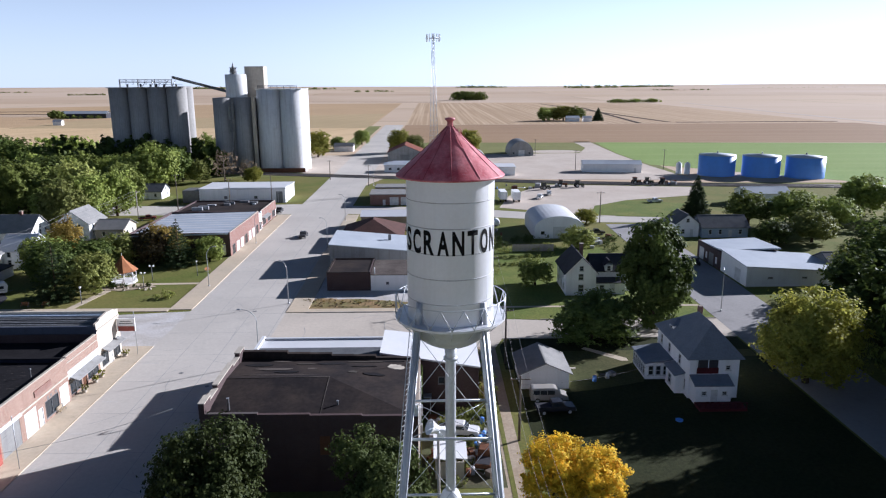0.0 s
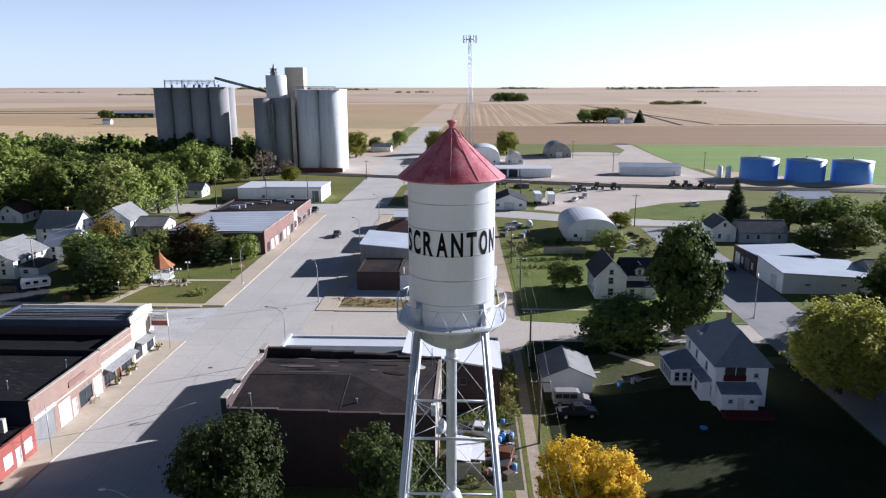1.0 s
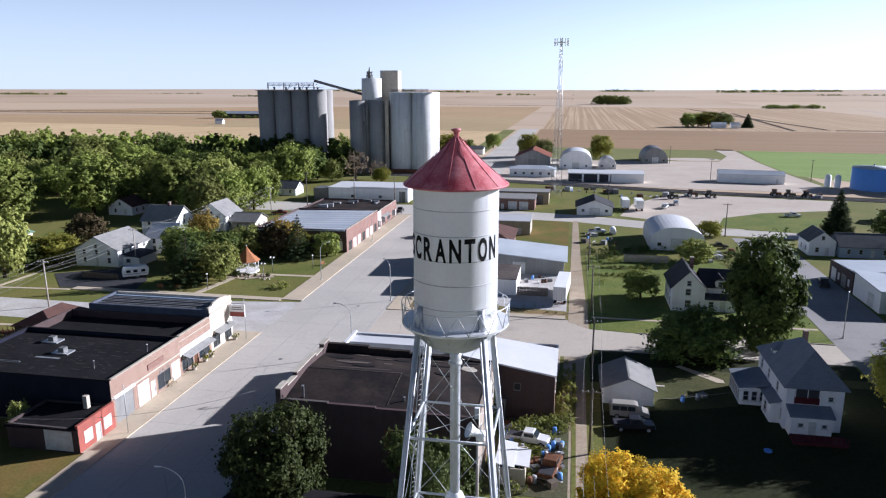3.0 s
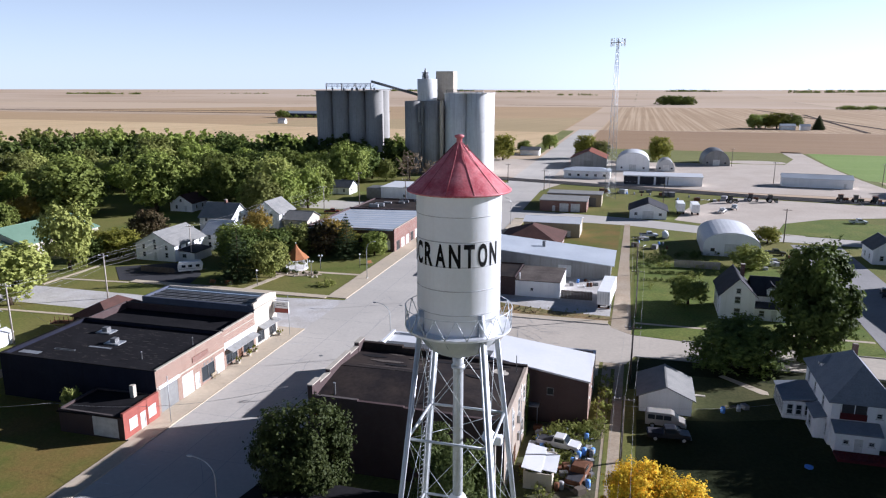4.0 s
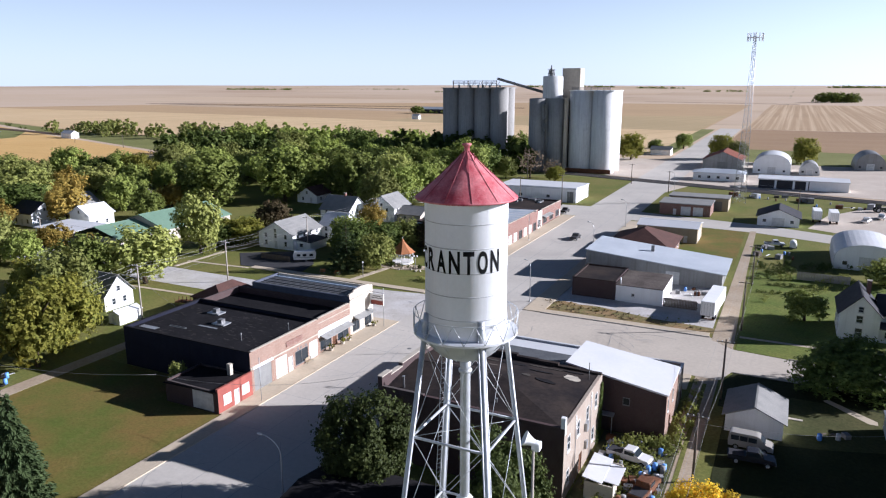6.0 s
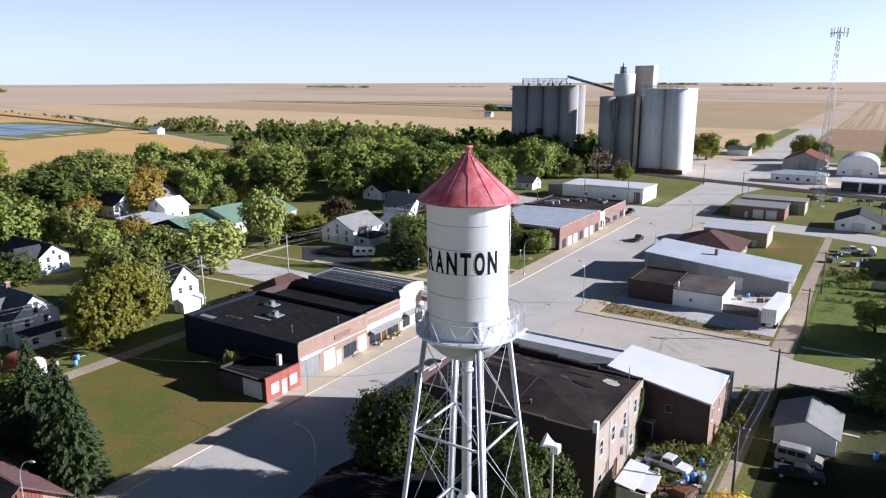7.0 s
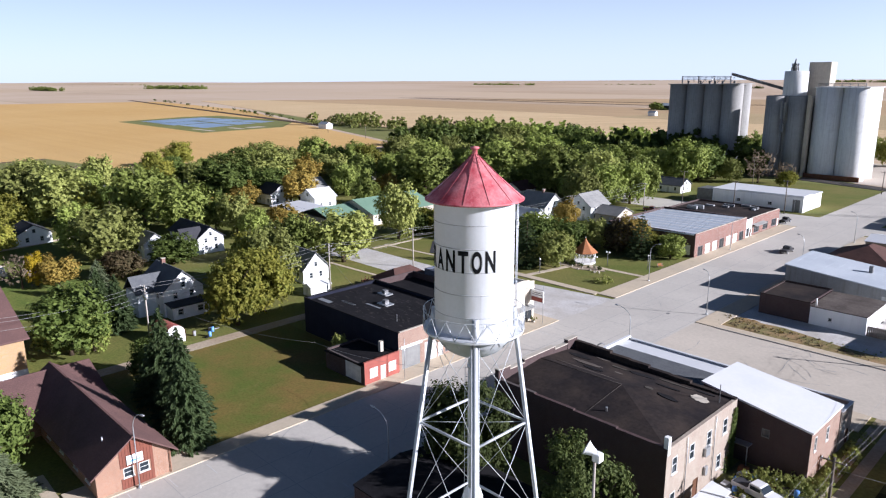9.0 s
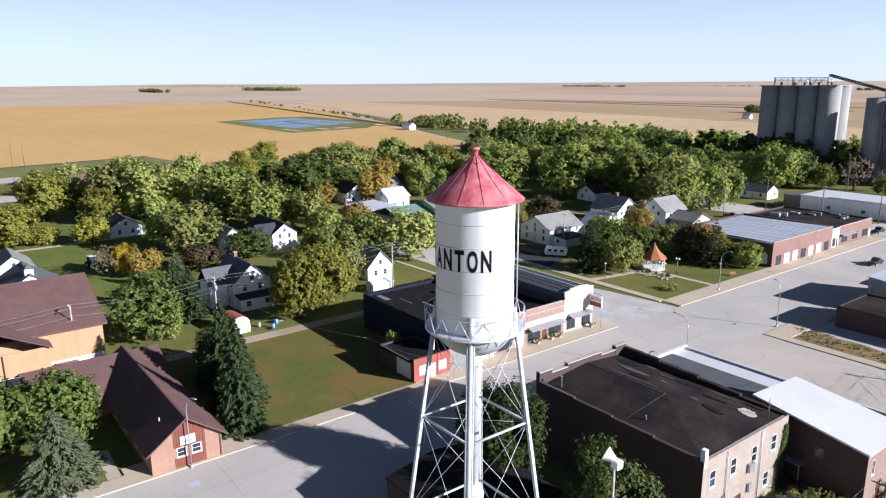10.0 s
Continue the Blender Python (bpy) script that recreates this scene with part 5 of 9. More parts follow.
# ---- big brick hall and its annexes on the east side ----
def hall():
    s = thing("brick_hall", -24.6, 68.4, "two-storey dark brick hall with tarred roof", "building")
    E_ = [("window", 1.2, 5.4, 2.3, 7.3), ("window", 5.0, 5.4, 6.1, 7.3), ("window", 9.0, 5.4, 10.1, 7.3), ("window", 13.0, 5.4, 14.1, 7.3),
          ("window", 1.2, 1.4, 2.3, 3.2), ("brown_door", 6.4, 0.05, 7.6, 2.5), ("window", 12.0, 1.4, 13.1, 3.2)]
    W_ = spaced("shop", 16.4, 3, 3.6, 2.6, 0.4) + [(k, a, b, c, d) for k, a, b, c, d in spaced("window", 16.4, 5, 1.1, 2.0, 5.4)]
    S_ = [("brown_door", 12.5, 4.4, 13.6, 6.6)]
    shell(s, 23, 16.4, 8.75, {"*": M["brick_dark"], "E": M["brick_washed"]}, {"E": E_, "W": W_, "S": S_}, thick=0.4)
    bm = bmesh.new()
    # low hipped tar roof: a ridge from the west front, hipped at the east end
    c = {"sw": (0.4, 0.4, 8.75), "s": (12.5, 0.4, 8.7), "se": (22.75, 0.4, 8.62), "ne": (22.75, 16.0, 8.66), "n": (12.5, 16.0, 8.8), "nw": (0.4, 16.0, 9.0), "w": (0.4, 8.4, 9.6), "m": (12.5, 8.4, 9.75)}
    v = {k: bm.verts.new(p) for k, p in c.items()}
    for q in (("sw", "s", "m", "w"), ("w", "m", "n", "nw"), ("s", "se", "m"), ("se", "ne", "m"), ("ne", "n", "m")):
        bm.faces.new([v[k] for k in q])
    part("roof", bm, M["tar"], s, "low hipped black and brown tar roof")
    for p, q, w in ((c["w"], c["m"], 0.035), (c["m"], c["s"], 0.03)):
        bm = tube([Vector(p) + Vector((0, 0, 0.01)), Vector(q) + Vector((0, 0, 0.01))], w, 6)
        part("roof_seam", bm, M["tar_seam"], s, "tar-sealed roof seam")
    rnd_patch = random.Random(5)
    spots_ = [(3.0, 11.4, 4.6, 0.9, "worn_roof"), (9.2, 11.8, 1.4, 0.4, "worn_roof"), (19.0, 12.2, 2.2, 1.5, "concrete_tan"), (2.2, 9.4, 9.0, 0.22, "worn_roof"), (7.6, 13.6, 2.6, 0.5, "tar_seam"), (14.4, 10.0, 1.2, 0.7, "tar_seam"),
              (1.4, 12.8, 3.4, 1.2, "black_roof"), (5.6, 10.2, 3.0, 0.8, "black_roof"), (10.2, 13.4, 3.6, 1.1, "black_roof"), (14.6, 12.4, 3.4, 0.5, "black_roof"), (13.6, 14.4, 5.0, 0.5, "tar_seam"), (4.6, 14.6, 2.2, 0.6, "worn_roof"), (16.2, 9.6, 2.6, 0.9, "black_roof"), (18.4, 14.6, 2.6, 0.6, "black_roof")]
    for lift, (x, y, w, d, coat) in enumerate(spots_):
        ring = []
        for k in range(22):
            a = 6.283 * k / 22
            px_, py_ = x + w / 2 + w / 2 * math.cos(a) * rnd_patch.uniform(0.82, 1.08), y + d / 2 + d / 2 * math.sin(a) * rnd_patch.uniform(0.75, 1.15)
            f, g = min(max((py_ - 8.4) / 7.6, 0), 1), min(max((px_ - 12.5) / 10.1, 0), 1)
            ridge, eaves = 9.6 + 0.15 * min(px_ / 12.5, 1), 9.0 - 0.2 * min(px_ / 12.5, 1) - 0.14 * g
            top = ridge + (eaves - ridge) * max(f, g) + (-0.005 if g == 0 else 0.02) + 0.0025 * lift
            ring.append((px_, py_, top))
        bm = bmesh.new()
        hi, lo = [bm.verts.new(q) for q in ring], [bm.verts.new((q[0], q[1], q[2] - 0.1)) for q in ring]
        bm.faces.new(hi), bm.faces.new(lo[::-1])
        for k in range(22):
            bm.faces.new((lo[k], lo[(k + 1) % 22], hi[(k + 1) % 22], hi[k]))
        part("roof_patch", bm, M[coat], s, "weathered ragged roof patch")
    # parapets: stepped west front, low brick edges elsewhere
    west = [(-0.05, 0.0, 8.76, 0.55, 2.2, 10.4), (-0.05, 2.2, 8.76, 0.5, 5.0, 9.9), (-0.05, 5.0, 8.76, 0.5, 11.4, 10.3), (-0.05, 11.4, 8.76, 0.5, 14.2, 9.9), (-0.05, 14.2, 8.76, 0.55, 16.4, 10.4)]
    p = part("parapet", boxes(west), M["brick_dark"], s, "stepped brick parapet")
    part("coping", boxes([(x0 - 0.06, y0 - 0.02, z1 + 0.004, x1 + 0.06, y1 + 0.02, z1 + 0.12) for x0, y0, z0, x1, y1, z1 in west]), M["concrete_tan"], p)
    steps = [(0.55 + 5.5 * i, 0.0, 8.76, 0.55 + 5.5 * (i + 1), 0.42, 9.3 - 0.14 * i) for i in range(4)]
    for q in steps:
        part("parapet", box(*q), M["brick_dark"], s, "brick parapet with crumbling edge")
    steps = [(0.55 + 2.8 * i, 15.9, 8.76, 0.55 + 2.8 * (i + 1), 16.5, 10.0 - 0.17 * i + 0.1 * (i % 2)) for i in range(8)]
    for q in steps:
        part("parapet", box(*q), M["tar"], s, "black tarred party wall parapet")
    for x, y, h, r in ((2.6, 1.6, 1.3, 0.13), (21.9, 14.0, 1.9, 0.05), (14.2, 2.6, 0.4, 0.1), (12.2, 8.0, 0.5, 0.08)):
        part("vent_pipe", tube([(x, y, 8.4), (x, y, 9.0 + h), (x, y, 9.05 + h)], [r, r, r * 1.5], 10), M["galvanized"], s)
    part("corner_chimney", box(22.55, 0.05, 8.0, 23.05, 0.6, 10.0), M["white"], s)
    for y in (4.2, 10.8):
        part("downpipe", tube([(23.12, y, 8.6), (23.12, y, 0.2)], 0.05, 6), M["galvanized"], s)
    for q in ((23.0, 8.4, 4.6, 23.35, 9.4, 5.6), (23.0, 8.7, 2.2, 23.3, 9.3, 3.2)):
        part("meter_box", box(*q), M["galvanized"], s)
    # low white-edged shop to the north
    s = thing("low_shop", -25.8, 85.0, "low shop with grey roof and white parapets", "shop")
    shell(s, 19.0, 16.4, 5.3, {"*": M["brick_dark"], "N": M["white"], "W": M["brick_red"]}, {"W": spaced("shop", 16.4, 3, 3.6, 2.4, 0.4), "N": [("door", 4, 0.05, 5, 2.2), ("window", 9, 1.2, 10.6, 2.6)]})
    part("roof", box(0.3, 0.3, 5.0, 18.7, 12.6, 5.27), M["grey_roof"], s, "grey gravelled roof")
    part("roof", box(0.3, 12.6, 5.0, 18.7, 16.1, 5.22), M["white_roof"], s, "white membrane roof")
    part("parapet", boxes([(-0.05, 9.4, 5.304, 0.4, 16.45, 5.75), (0.4, 16.0, 5.304, 19.0, 16.45, 5.5), (-0.05, -0.0, 5.304, 0.4, 9.4, 5.7)]), M["white_roof"], s, "white-coated parapet")
    part("roof_arch", tube([(0.9, 6.0, 4.9), (0.9, 6.0, 6.9), (1.1, 6.3, 7.3), (1.4, 6.8, 7.4), (1.5, 7.1, 7.2)], 0.1, 8), M["steel"], s, "dark bent service mast")
    # annex with the bright white roof
    s = thing("brick_annex", -6.7, 87.0, "brick annex with a bright white sloping roof", "building")
    E_ = [("window", 1.2, 3.6, 1.9, 5.4), ("window", 5.2, 3.4, 6.0, 5.2), ("brown_door", 3.2, 0.05, 4.2, 2.2)]
    # The south wall gets the darker brick to paint in its shade.
    shell(s, 12.8, 10.0, 6.35, {"*": M["brick_pink"], "S": M["brick_dark"]}, {"E": E_, "S": [("shop", 7.4, 4.0, 8.3, 5.1)]})
    bm = bmesh.new()
    pierced_wall(bm, (0, 0), (12.8, 0), 6.35, 6.36, 0.3, [])
    vs = [bm.verts.new(p) for p in ((0, 0, 6.36), (12.8, 0, 6.36), (0, 0, 8.45), (0, 0.3, 6.36), (12.8, 0.3, 6.36), (0, 0.3, 8.45), (0, 10, 6.36), (0, 10, 8.0))]
    bm.faces.new((vs[0], vs[1], vs[2])), bm.faces.new((vs[3], vs[5], vs[4])), bm.faces.new((vs[0], vs[2], vs[7], vs[6]))
    part("wall", bm, M["brick_dark"], s)
    sloped_slab(s, -0.25, -0.25, 13.0, 10.2, (8.7, 6.55, 6.45, 8.1), 0.22, M["white_roof"], label="bright white membrane roof")
    bm = bmesh.new()
    frnd = random.Random(8)
    ring = [(2.1 + 1.7 * math.cos(0.449 * k) * frnd.uniform(0.6, 1.1), 7.1 + 0.75 * math.sin(0.449 * k) * frnd.uniform(0.5, 1.2)) for k in range(14)]
    front, back = [bm.verts.new((x, -0.016, z)) for x, z in ring], [bm.verts.new((x, -0.003, z)) for x, z in ring]
    bm.faces.new(front), bm.faces.new(back[::-1])
    for k in range(14):
        bm.faces.new((front[k], back[k], back[(k + 1) % 14], front[(k + 1) % 14]))
    bmesh.ops.recalc_face_normals(bm, faces=bm.faces[:])
    part("whitewash", bm, M["cream"], s, "flaking patch of whitewash")
    part("lean_to", boxes([(0.8, -1.2, 2.6, 6.5, -0.01, 2.72), (0.9, -1.1, 0, 1.0, -1.0, 2.6), (6.3, -1.1, 0, 6.4, -1.0, 2.6)]), M["galvanized"], s, "pale metal lean-to roof")
    s = thing("rear_shed", -6.7, 97.1, "low cream brick rear extension with parapet", "building")
    shell(s, 12.9, 4.6, 5.2, {"*": M["brick_washed"]}, {"E": [("window", 1.0, 2.4, 1.7, 3.8), ("brown_door", 2.6, 0.05, 3.6, 2.1)]})
    part("roof", box(0.3, 0.3, 4.5, 12.6, 4.3, 4.75), M["white_roof"], s)
    coping(s, 12.9, 4.6, 5.2, M["white_roof"], "EN")
    # white sheds in the yard behind the hall
    s = thing("porch_shed", 0.2, 70.5, "small white-roofed shed against the hall", "shed")
    shell(s, 3.2, 5.2, 2.1, {"*": M["cream"]}, {"E": [("brown_door", 2, 0.05, 2.9, 1.95)]}, thick=0.12)
    sloped_slab(s, -0.2, -0.2, 2.0, 5.4, (2.75, 2.4, 2.4, 2.75), 0.1, M["white_roof"])
    sloped_slab(s, 1.6, 0.6, 3.6, 4.6, (2.35, 2.15, 2.15, 2.35), 0.1, M["white_roof"])
    # low dark roof in the foreground
    s = thing("low_hall", -24.6, 46.5, "low dark-roofed building beside the street", "building")
    shell(s, 17, 12.6, 4.2, {"*": M["brick_dark"]}, {"W": spaced("shop", 12.6, 2, 3.6, 2.4, 0.4)})
    gable_roof(s, 17, 12.6, 4.2, 1.0, "x", M["black_roof"], over=0.1)


hall()


def lot_buildings():
    s = thing("brown_shop", -22.3, 144, "low brown brick shop with tarred roof", "shop")
    shell(s, 9.2, 12.4, 4.0, {"*": M["brick_dark"]}, {"W": spaced("shop", 12.4, 2, 3.2, 2.2, 0.5)})
    part("roof", box(0.2, 0.2, 3.6, 9.2, 12.2, 3.85), M["tar"], s, "brown tar roof")
    coping(s, 9.2, 12.4, 4.0, M["tar"], "SWN")
    part("roof", box(9.25, -0.2, 3.43, 18.85, 12.6, 3.58), M["worn_roof"], s, "worn grey-brown roof of the rear wing")
    s = thing("white_block", -13.0, 143.9, "whitewashed block building joined to a shop", "building")
    shell(s, 9.5, 12.6, 3.42, {"*": M["white"]}, {"E": [("door", 5, 0.05, 6, 2.1)], "S": [("window", 3.2, 1.3, 3.9, 2.0)]})
    part("chimney", tube([(0.8, 0.6, 3.5), (0.8, 0.6, 5.0)], 0.14, 8), M["white"], s)
    s = thing("warehouse", -24.2, 161.8, "long shed warehouse with pale sloping metal roof", "warehouse")
    shell(s, 30.4, 15.8, 3.0, {"*": M["grey_metal"], "W": M["brick_red"]}, {"S": [("white_roller", 18.4, 0.05, 21.4, 2.9)], "E": [("roller", 5, 0.05, 9, 2.8)]})
    bm = bmesh.new()
    a = [bm.verts.new(p) for p in ((0, 0, 3.0), (30.4, 0, 3.0), (30.4, 0, 3.3), (0, 0, 6.0))]
    b = [bm.verts.new(p) for p in ((0, 15.8, 3.0), (30.4, 15.8, 3.0), (30.4, 15.8, 3.3), (0, 15.8, 6.0))]
    bm.faces.new(a), bm.faces.new(b[::-1]), bm.faces.new((a[0], a[3], b[3], b[0])), bm.faces.new((a[1], b[1], b[2], a[2]))
    part("wall", bm, M["grey_metal"], s)
    sloped_slab(s, -0.2, -0.4, 31.2, 16.2, (6.2, 3.5, 3.5, 6.2), 0.2, M["light_roof"], label="pale ribbed metal roof")
    for i in range(16):
        x = 1.9 * i + 0.6
        z = 6.2 - 2.7 * (x + 0.2) / 31.4
        part("roof_seam", box(x, -0.35, z - 0.05, x + 0.05, 16.15, z + 0.012), M["light_roof"], s)
    part("chimney", box(13.4, 9.0, 4.6, 14.1, 9.8, 6.4), M["steel"], s, "dark square flue")
    s = thing("brown_house", -23.8, 182, "low building with a wide brown hipped roof", "building")
    shell(s, 15.6, 18, 3.0, {"*": M["brick_pink"]}, {"S": spaced("window", 15.6, 3, 1.6, 1.2, 1.0), "E": spaced("window", 18, 3, 1.6, 1.2, 1.0)})
    hip_roof(s, 15.6, 18, 3.0, 3.8, 3.0, "y", M["brown_roof"], 0.8)
    s = thing("tan_shed", -21, 206.5, "tan metal shed with a pale low roof", "shed")
    shell(s, 16.6, 11, 4.2, {"*": M["tan"]}, {"E": [("white_roller", 3.5, 0.05, 7.5, 3.4)], "S": [("door", 13, 0.05, 14, 2.1)]}, gables=("E", "W"), gable=0.9)
    gable_roof(s, 16.6, 11, 4.2, 0.9, "x", M["white_roof"], 0.3)
    s = thing("brick_garage", -22, 250.5, "brick garage with two white doors and flat roof", "garage")
    shell(s, 16.5, 11, 3.8, {"*": M["brick_red"]}, {"S": [("white_roller", 7.0, 0.05, 10.2, 3.0), ("white_roller", 11.0, 0.05, 14.2, 3.0), ("door", 4.5, 0.05, 5.5, 2.1)]})
    sloped_slab(s, -0.3, -0.3, 16.8, 11.3, (4.1, 4.1, 4.3, 4.3), 0.3, M["pale_roof"])
    s = thing("rear_shed", -21, 264, "long grey shed with a pale flat roof", "shed")
    shell(s, 20, 10, 4.4, {"*": M["tan"]}, {"S": [("roller", 14, 0.05, 18, 3.4)]})
    sloped_slab(s, -0.3, -0.3, 20.3, 10.3, (4.7, 4.7, 4.5, 4.5), 0.3, M["pale_roof"])
    s = thing("machine_shop", 9.4, 243.5, "white shop with a dark gabled roof", "shop")
    shell(s, 12, 13, 3.0, {"*": M["white"]}, {"S": [("white_roller", 4.2, 0.05, 7.8, 2.7), ("window", 1.5, 1.2, 2.6, 2.2), ("window", 9.4, 1.2, 10.5, 2.2)]}, gables=("S", "N"), gable=2.4)
    gable_roof(s, 12, 13, 3.0, 2.4, "y", M["slate_roof"], 0.6)


lot_buildings()


# ---- sheds and tanks by the railway ----
def quonset(x, y, w, d, h, mat, end_mat, label, door=True, base=0.0, turn=0.0):
    s = thing("arched_shed", x, y, label, "shed", turn=turn)
    k = 18
    arc = [(-w / 2 * math.cos(math.pi * i / k), base + (h - base) * math.sin(math.pi * i / k) ** 0.85) for i in range(k + 1)]
    bm = bmesh.new()
    if base:
        arc = [(-w / 2, 0)] + arc + [(w / 2, 0)]
    ribs = int(d / 0.6)
    rings = [[bm.verts.new((px * (1 + 0.006 * (j % 2)), -0.15 + (d + 0.3) * j / ribs, pz * (1 + 0.006 * (j % 2)) + 0.02)) for px, pz in arc] for j in range(ribs + 1)]
    for a, b in zip(rings, rings[1:]):
        for i in range(len(arc) - 1):
            bm.faces.new((a[i], a[i + 1], b[i + 1], b[i]))
    bmesh.ops.recalc_face_normals(bm, faces=bm.faces[:])
    part("roof", bm, mat, s, "ribbed curved sheet roof")
    for yy in (0.0, d - 0.12):
        bm = bmesh.new()
        lo = [bm.verts.new((px * 0.995, yy, pz * 0.99)) for px, pz in arc]
        hi = [bm.verts.new((px * 0.995, yy + 0.12, pz * 0.99)) for px, pz in arc]
        bm.faces.new(lo), bm.faces.new(hi[::-1])
        for i in range(len(arc)):
            bm.faces.new((lo[i], hi[i], hi[(i + 1) % len(arc)], lo[(i + 1) % len(arc)]))
        bmesh.ops.recalc_face_normals(bm, faces=bm.faces[:])
        part("end_wall", bm, end_mat, s)
    if door:
        dw = min(3.6, w * 0.35)
        part("door", boxes([(-dw / 2 + dw / 4 * i + 0.02, -0.08, 0.05, -dw / 2 + dw / 4 * (i + 1) - 0.02, -0.004, min(3.4, h * 0.55)) for i in range(4)]), M["door_white"], s)
        for wx in (-w * 0.33, w * 0.33):
            part("window", box(wx - 0.5, -0.05, 1.2, wx + 0.5, -0.004, 2.1), M["dark_glass"], s)
    return s


def yard():
    quonset(36, 193.5, 14.2, 20, 6.4, M["white_roof"], M["white"], "white arched machine shed beside gardens", base=2.6)
    quonset(54, 421, 14.4, 24, 8.6, M["steel"], M["grey_metal"], "dark grey arched shed with white doors")
    quonset(25.8, 386, 9, 14, 6.2, M["grey_metal"], M["galvanized"], "small grey arched shed")
    quonset(9, 384, 17, 24, 9.6, M["white_roof"], M["white"], "white arched hay shed", base=3.5)
    s = thing("open_shed", 5.6, 331, "long low shed with dark open bays and white wall", "shed")
    shell(s, 34, 8.5, 3.9, {"*": M["white"]}, {"S": [("brown_door", 7.6, 0.05, 8.7, 2.3)] + [("window", 1 + 3.4 * i, 1.2, 3.2 + 3.4 * i, 2.4) for i in range(2)]})
    # Dark sheet on the closed wall, in place of shaded open bays.
    part("dark_cladding", box(0.05, -0.06, 0.1, 19.5, -0.004, 3.7), M["slate_roof"], s, "dark panel standing for shade in the open bays")
    for x in (6.2, 13.2, 18.2):
        part("post", box(x, -0.12, 0.0, x + 0.9, -0.064, 3.7), M["white"], s, "white bay pier")
    sloped_slab(s, -0.4, -0.6, 34.4, 9, (4.2, 4.2, 4.8, 4.8), 0.25, M["white_roof"])
    s = thing("long_shed", 73.8, 341, "long white shed with a pale metal roof", "shed", turn=-6)
    shell(s, 28, 9, 4.0, {"*": M["white"]}, {"S": [("door", 24.5, 0.05, 25.5, 2.2)]}, gables=("E", "W"), gable=1.4)
    gable_roof(s, 28, 9, 4.0, 1.4, "x", M["light_roof"], 0.3)
    s = thing("barn", -24, 392, "grey barn with a rusty reddish roof", "barn")
    shell(s, 19, 24, 5.2, {"*": M["grey_metal"]}, {"S": [("roller", 7, 0.05, 12, 4)]}, gables=("S", "N"), gable=4.0)
    gable_roof(s, 19, 24, 5.2, 4.0, "y", M["rust_panel"], 0.5)
    s = thing("office", -23, 346, "low white office with a pale roof", "office")
    shell(s, 22, 10, 3.6, {"*": M["white"]}, {"S": spaced("window", 22, 5, 1.4, 1.2, 1.1), "W": [("door", 4, 0.05, 5, 2.1)]})
    hip_roof(s, 22, 10, 3.6, 1.6, 12, "x", M["light_roof"], 0.6)
    for x, y in ((134.4, 329), (153, 323.8), (171, 318.6)):
        t = thing("storage_tank", x, y, "big blue cylindrical storage tank", "tank", group="row of blue tanks")
        part("shell", lathe([(8.25, 0.0), (8.25, 9.4), (8.05, 9.42)], 56), M["blue_tank"], t)
        part("roof", lathe([(8.35, 9.3), (8.35, 9.5), (0.05, 10.3)], 56), M["light_roof"], t, "pale shallow cone roof")
        part("vent", lathe([(0.3, 10.2), (0.3, 10.8), (0.5, 10.9), (0.05, 11.1)], 10), M["galvanized"], t)
        part("ring", lathe([(8.25, 3.1), (8.31, 3.15), (8.25, 3.2)], 56), M["blue_tank"], t)
        part("ring", lathe([(8.25, 6.2), (8.31, 6.25), (8.25, 6.3)], 56), M["blue_tank"], t)
    for x, y in ((118, 333), (121.5, 331.6)):
        t = thing("bin", x, y, "small pale upright bin", "tank")
        part("shell", lathe([(1.3, 0), (1.3, 5.0), (0.1, 5.9)], 20), M["white"], t)
    # lattice mast
    mast = thing("radio_mast", 1.2, 287, "tall grey lattice radio mast with antennas", "mast")
    top = 60.5
    legs = []
    for k in range(3):
        a = math.radians(90 + 120 * k)
        pts = [(2.6 * math.cos(a) * (1 - 0.82 * z / top), 2.6 * math.sin(a) * (1 - 0.82 * z / top), z) for z in (0, top / 2, top)]
        part("leg", tube(pts, 0.085, 6), M["galvanized"], mast)
    bm = bmesh.new()
    n = 30
    for i in range(n):
        z0, z1 = top * i / n, top * (i + 1) / n
        for k in range(3):
            a0, a1 = math.radians(90 + 120 * k), math.radians(210 + 120 * k)
            r0, r1 = 2.6 * (1 - 0.82 * z0 / top), 2.6 * (1 - 0.82 * z1 / top)
            tube_into(bm, [(r0 * math.cos(a0), r0 * math.sin(a0), z0), (r1 * math.cos(a1), r1 * math.sin(a1), z1)], 0.036, 4)
            tube_into(bm, [(r0 * math.cos(a1), r0 * math.sin(a1), z0), (r1 * math.cos(a0), r1 * math.sin(a0), z1)], 0.036, 4)
            tube_into(bm, [(r1 * math.cos(a0), r1 * math.sin(a0), z1), (r1 * math.cos(a1), r1 * math.sin(a1), z1)], 0.036, 4)
    part("lattice", bm, M["galvanized"], mast)
    bm = bmesh.new()
    for k in range(3):
        a, b = math.radians(30 + 120 * k), math.radians(150 + 120 * k)
        pa, pb = Vector((3.4 * math.cos(a), 3.4 * math.sin(a), top - 0.6)), Vector((3.4 * math.cos(b), 3.4 * math.sin(b), top - 0.6))
        tube_into(bm, [pa, pb], 0.09, 4)
        tube_into(bm, [(0, 0, top - 0.6), pa], 0.09, 4)
    platform = part("antenna_frame", bm, M["galvanized"], mast)
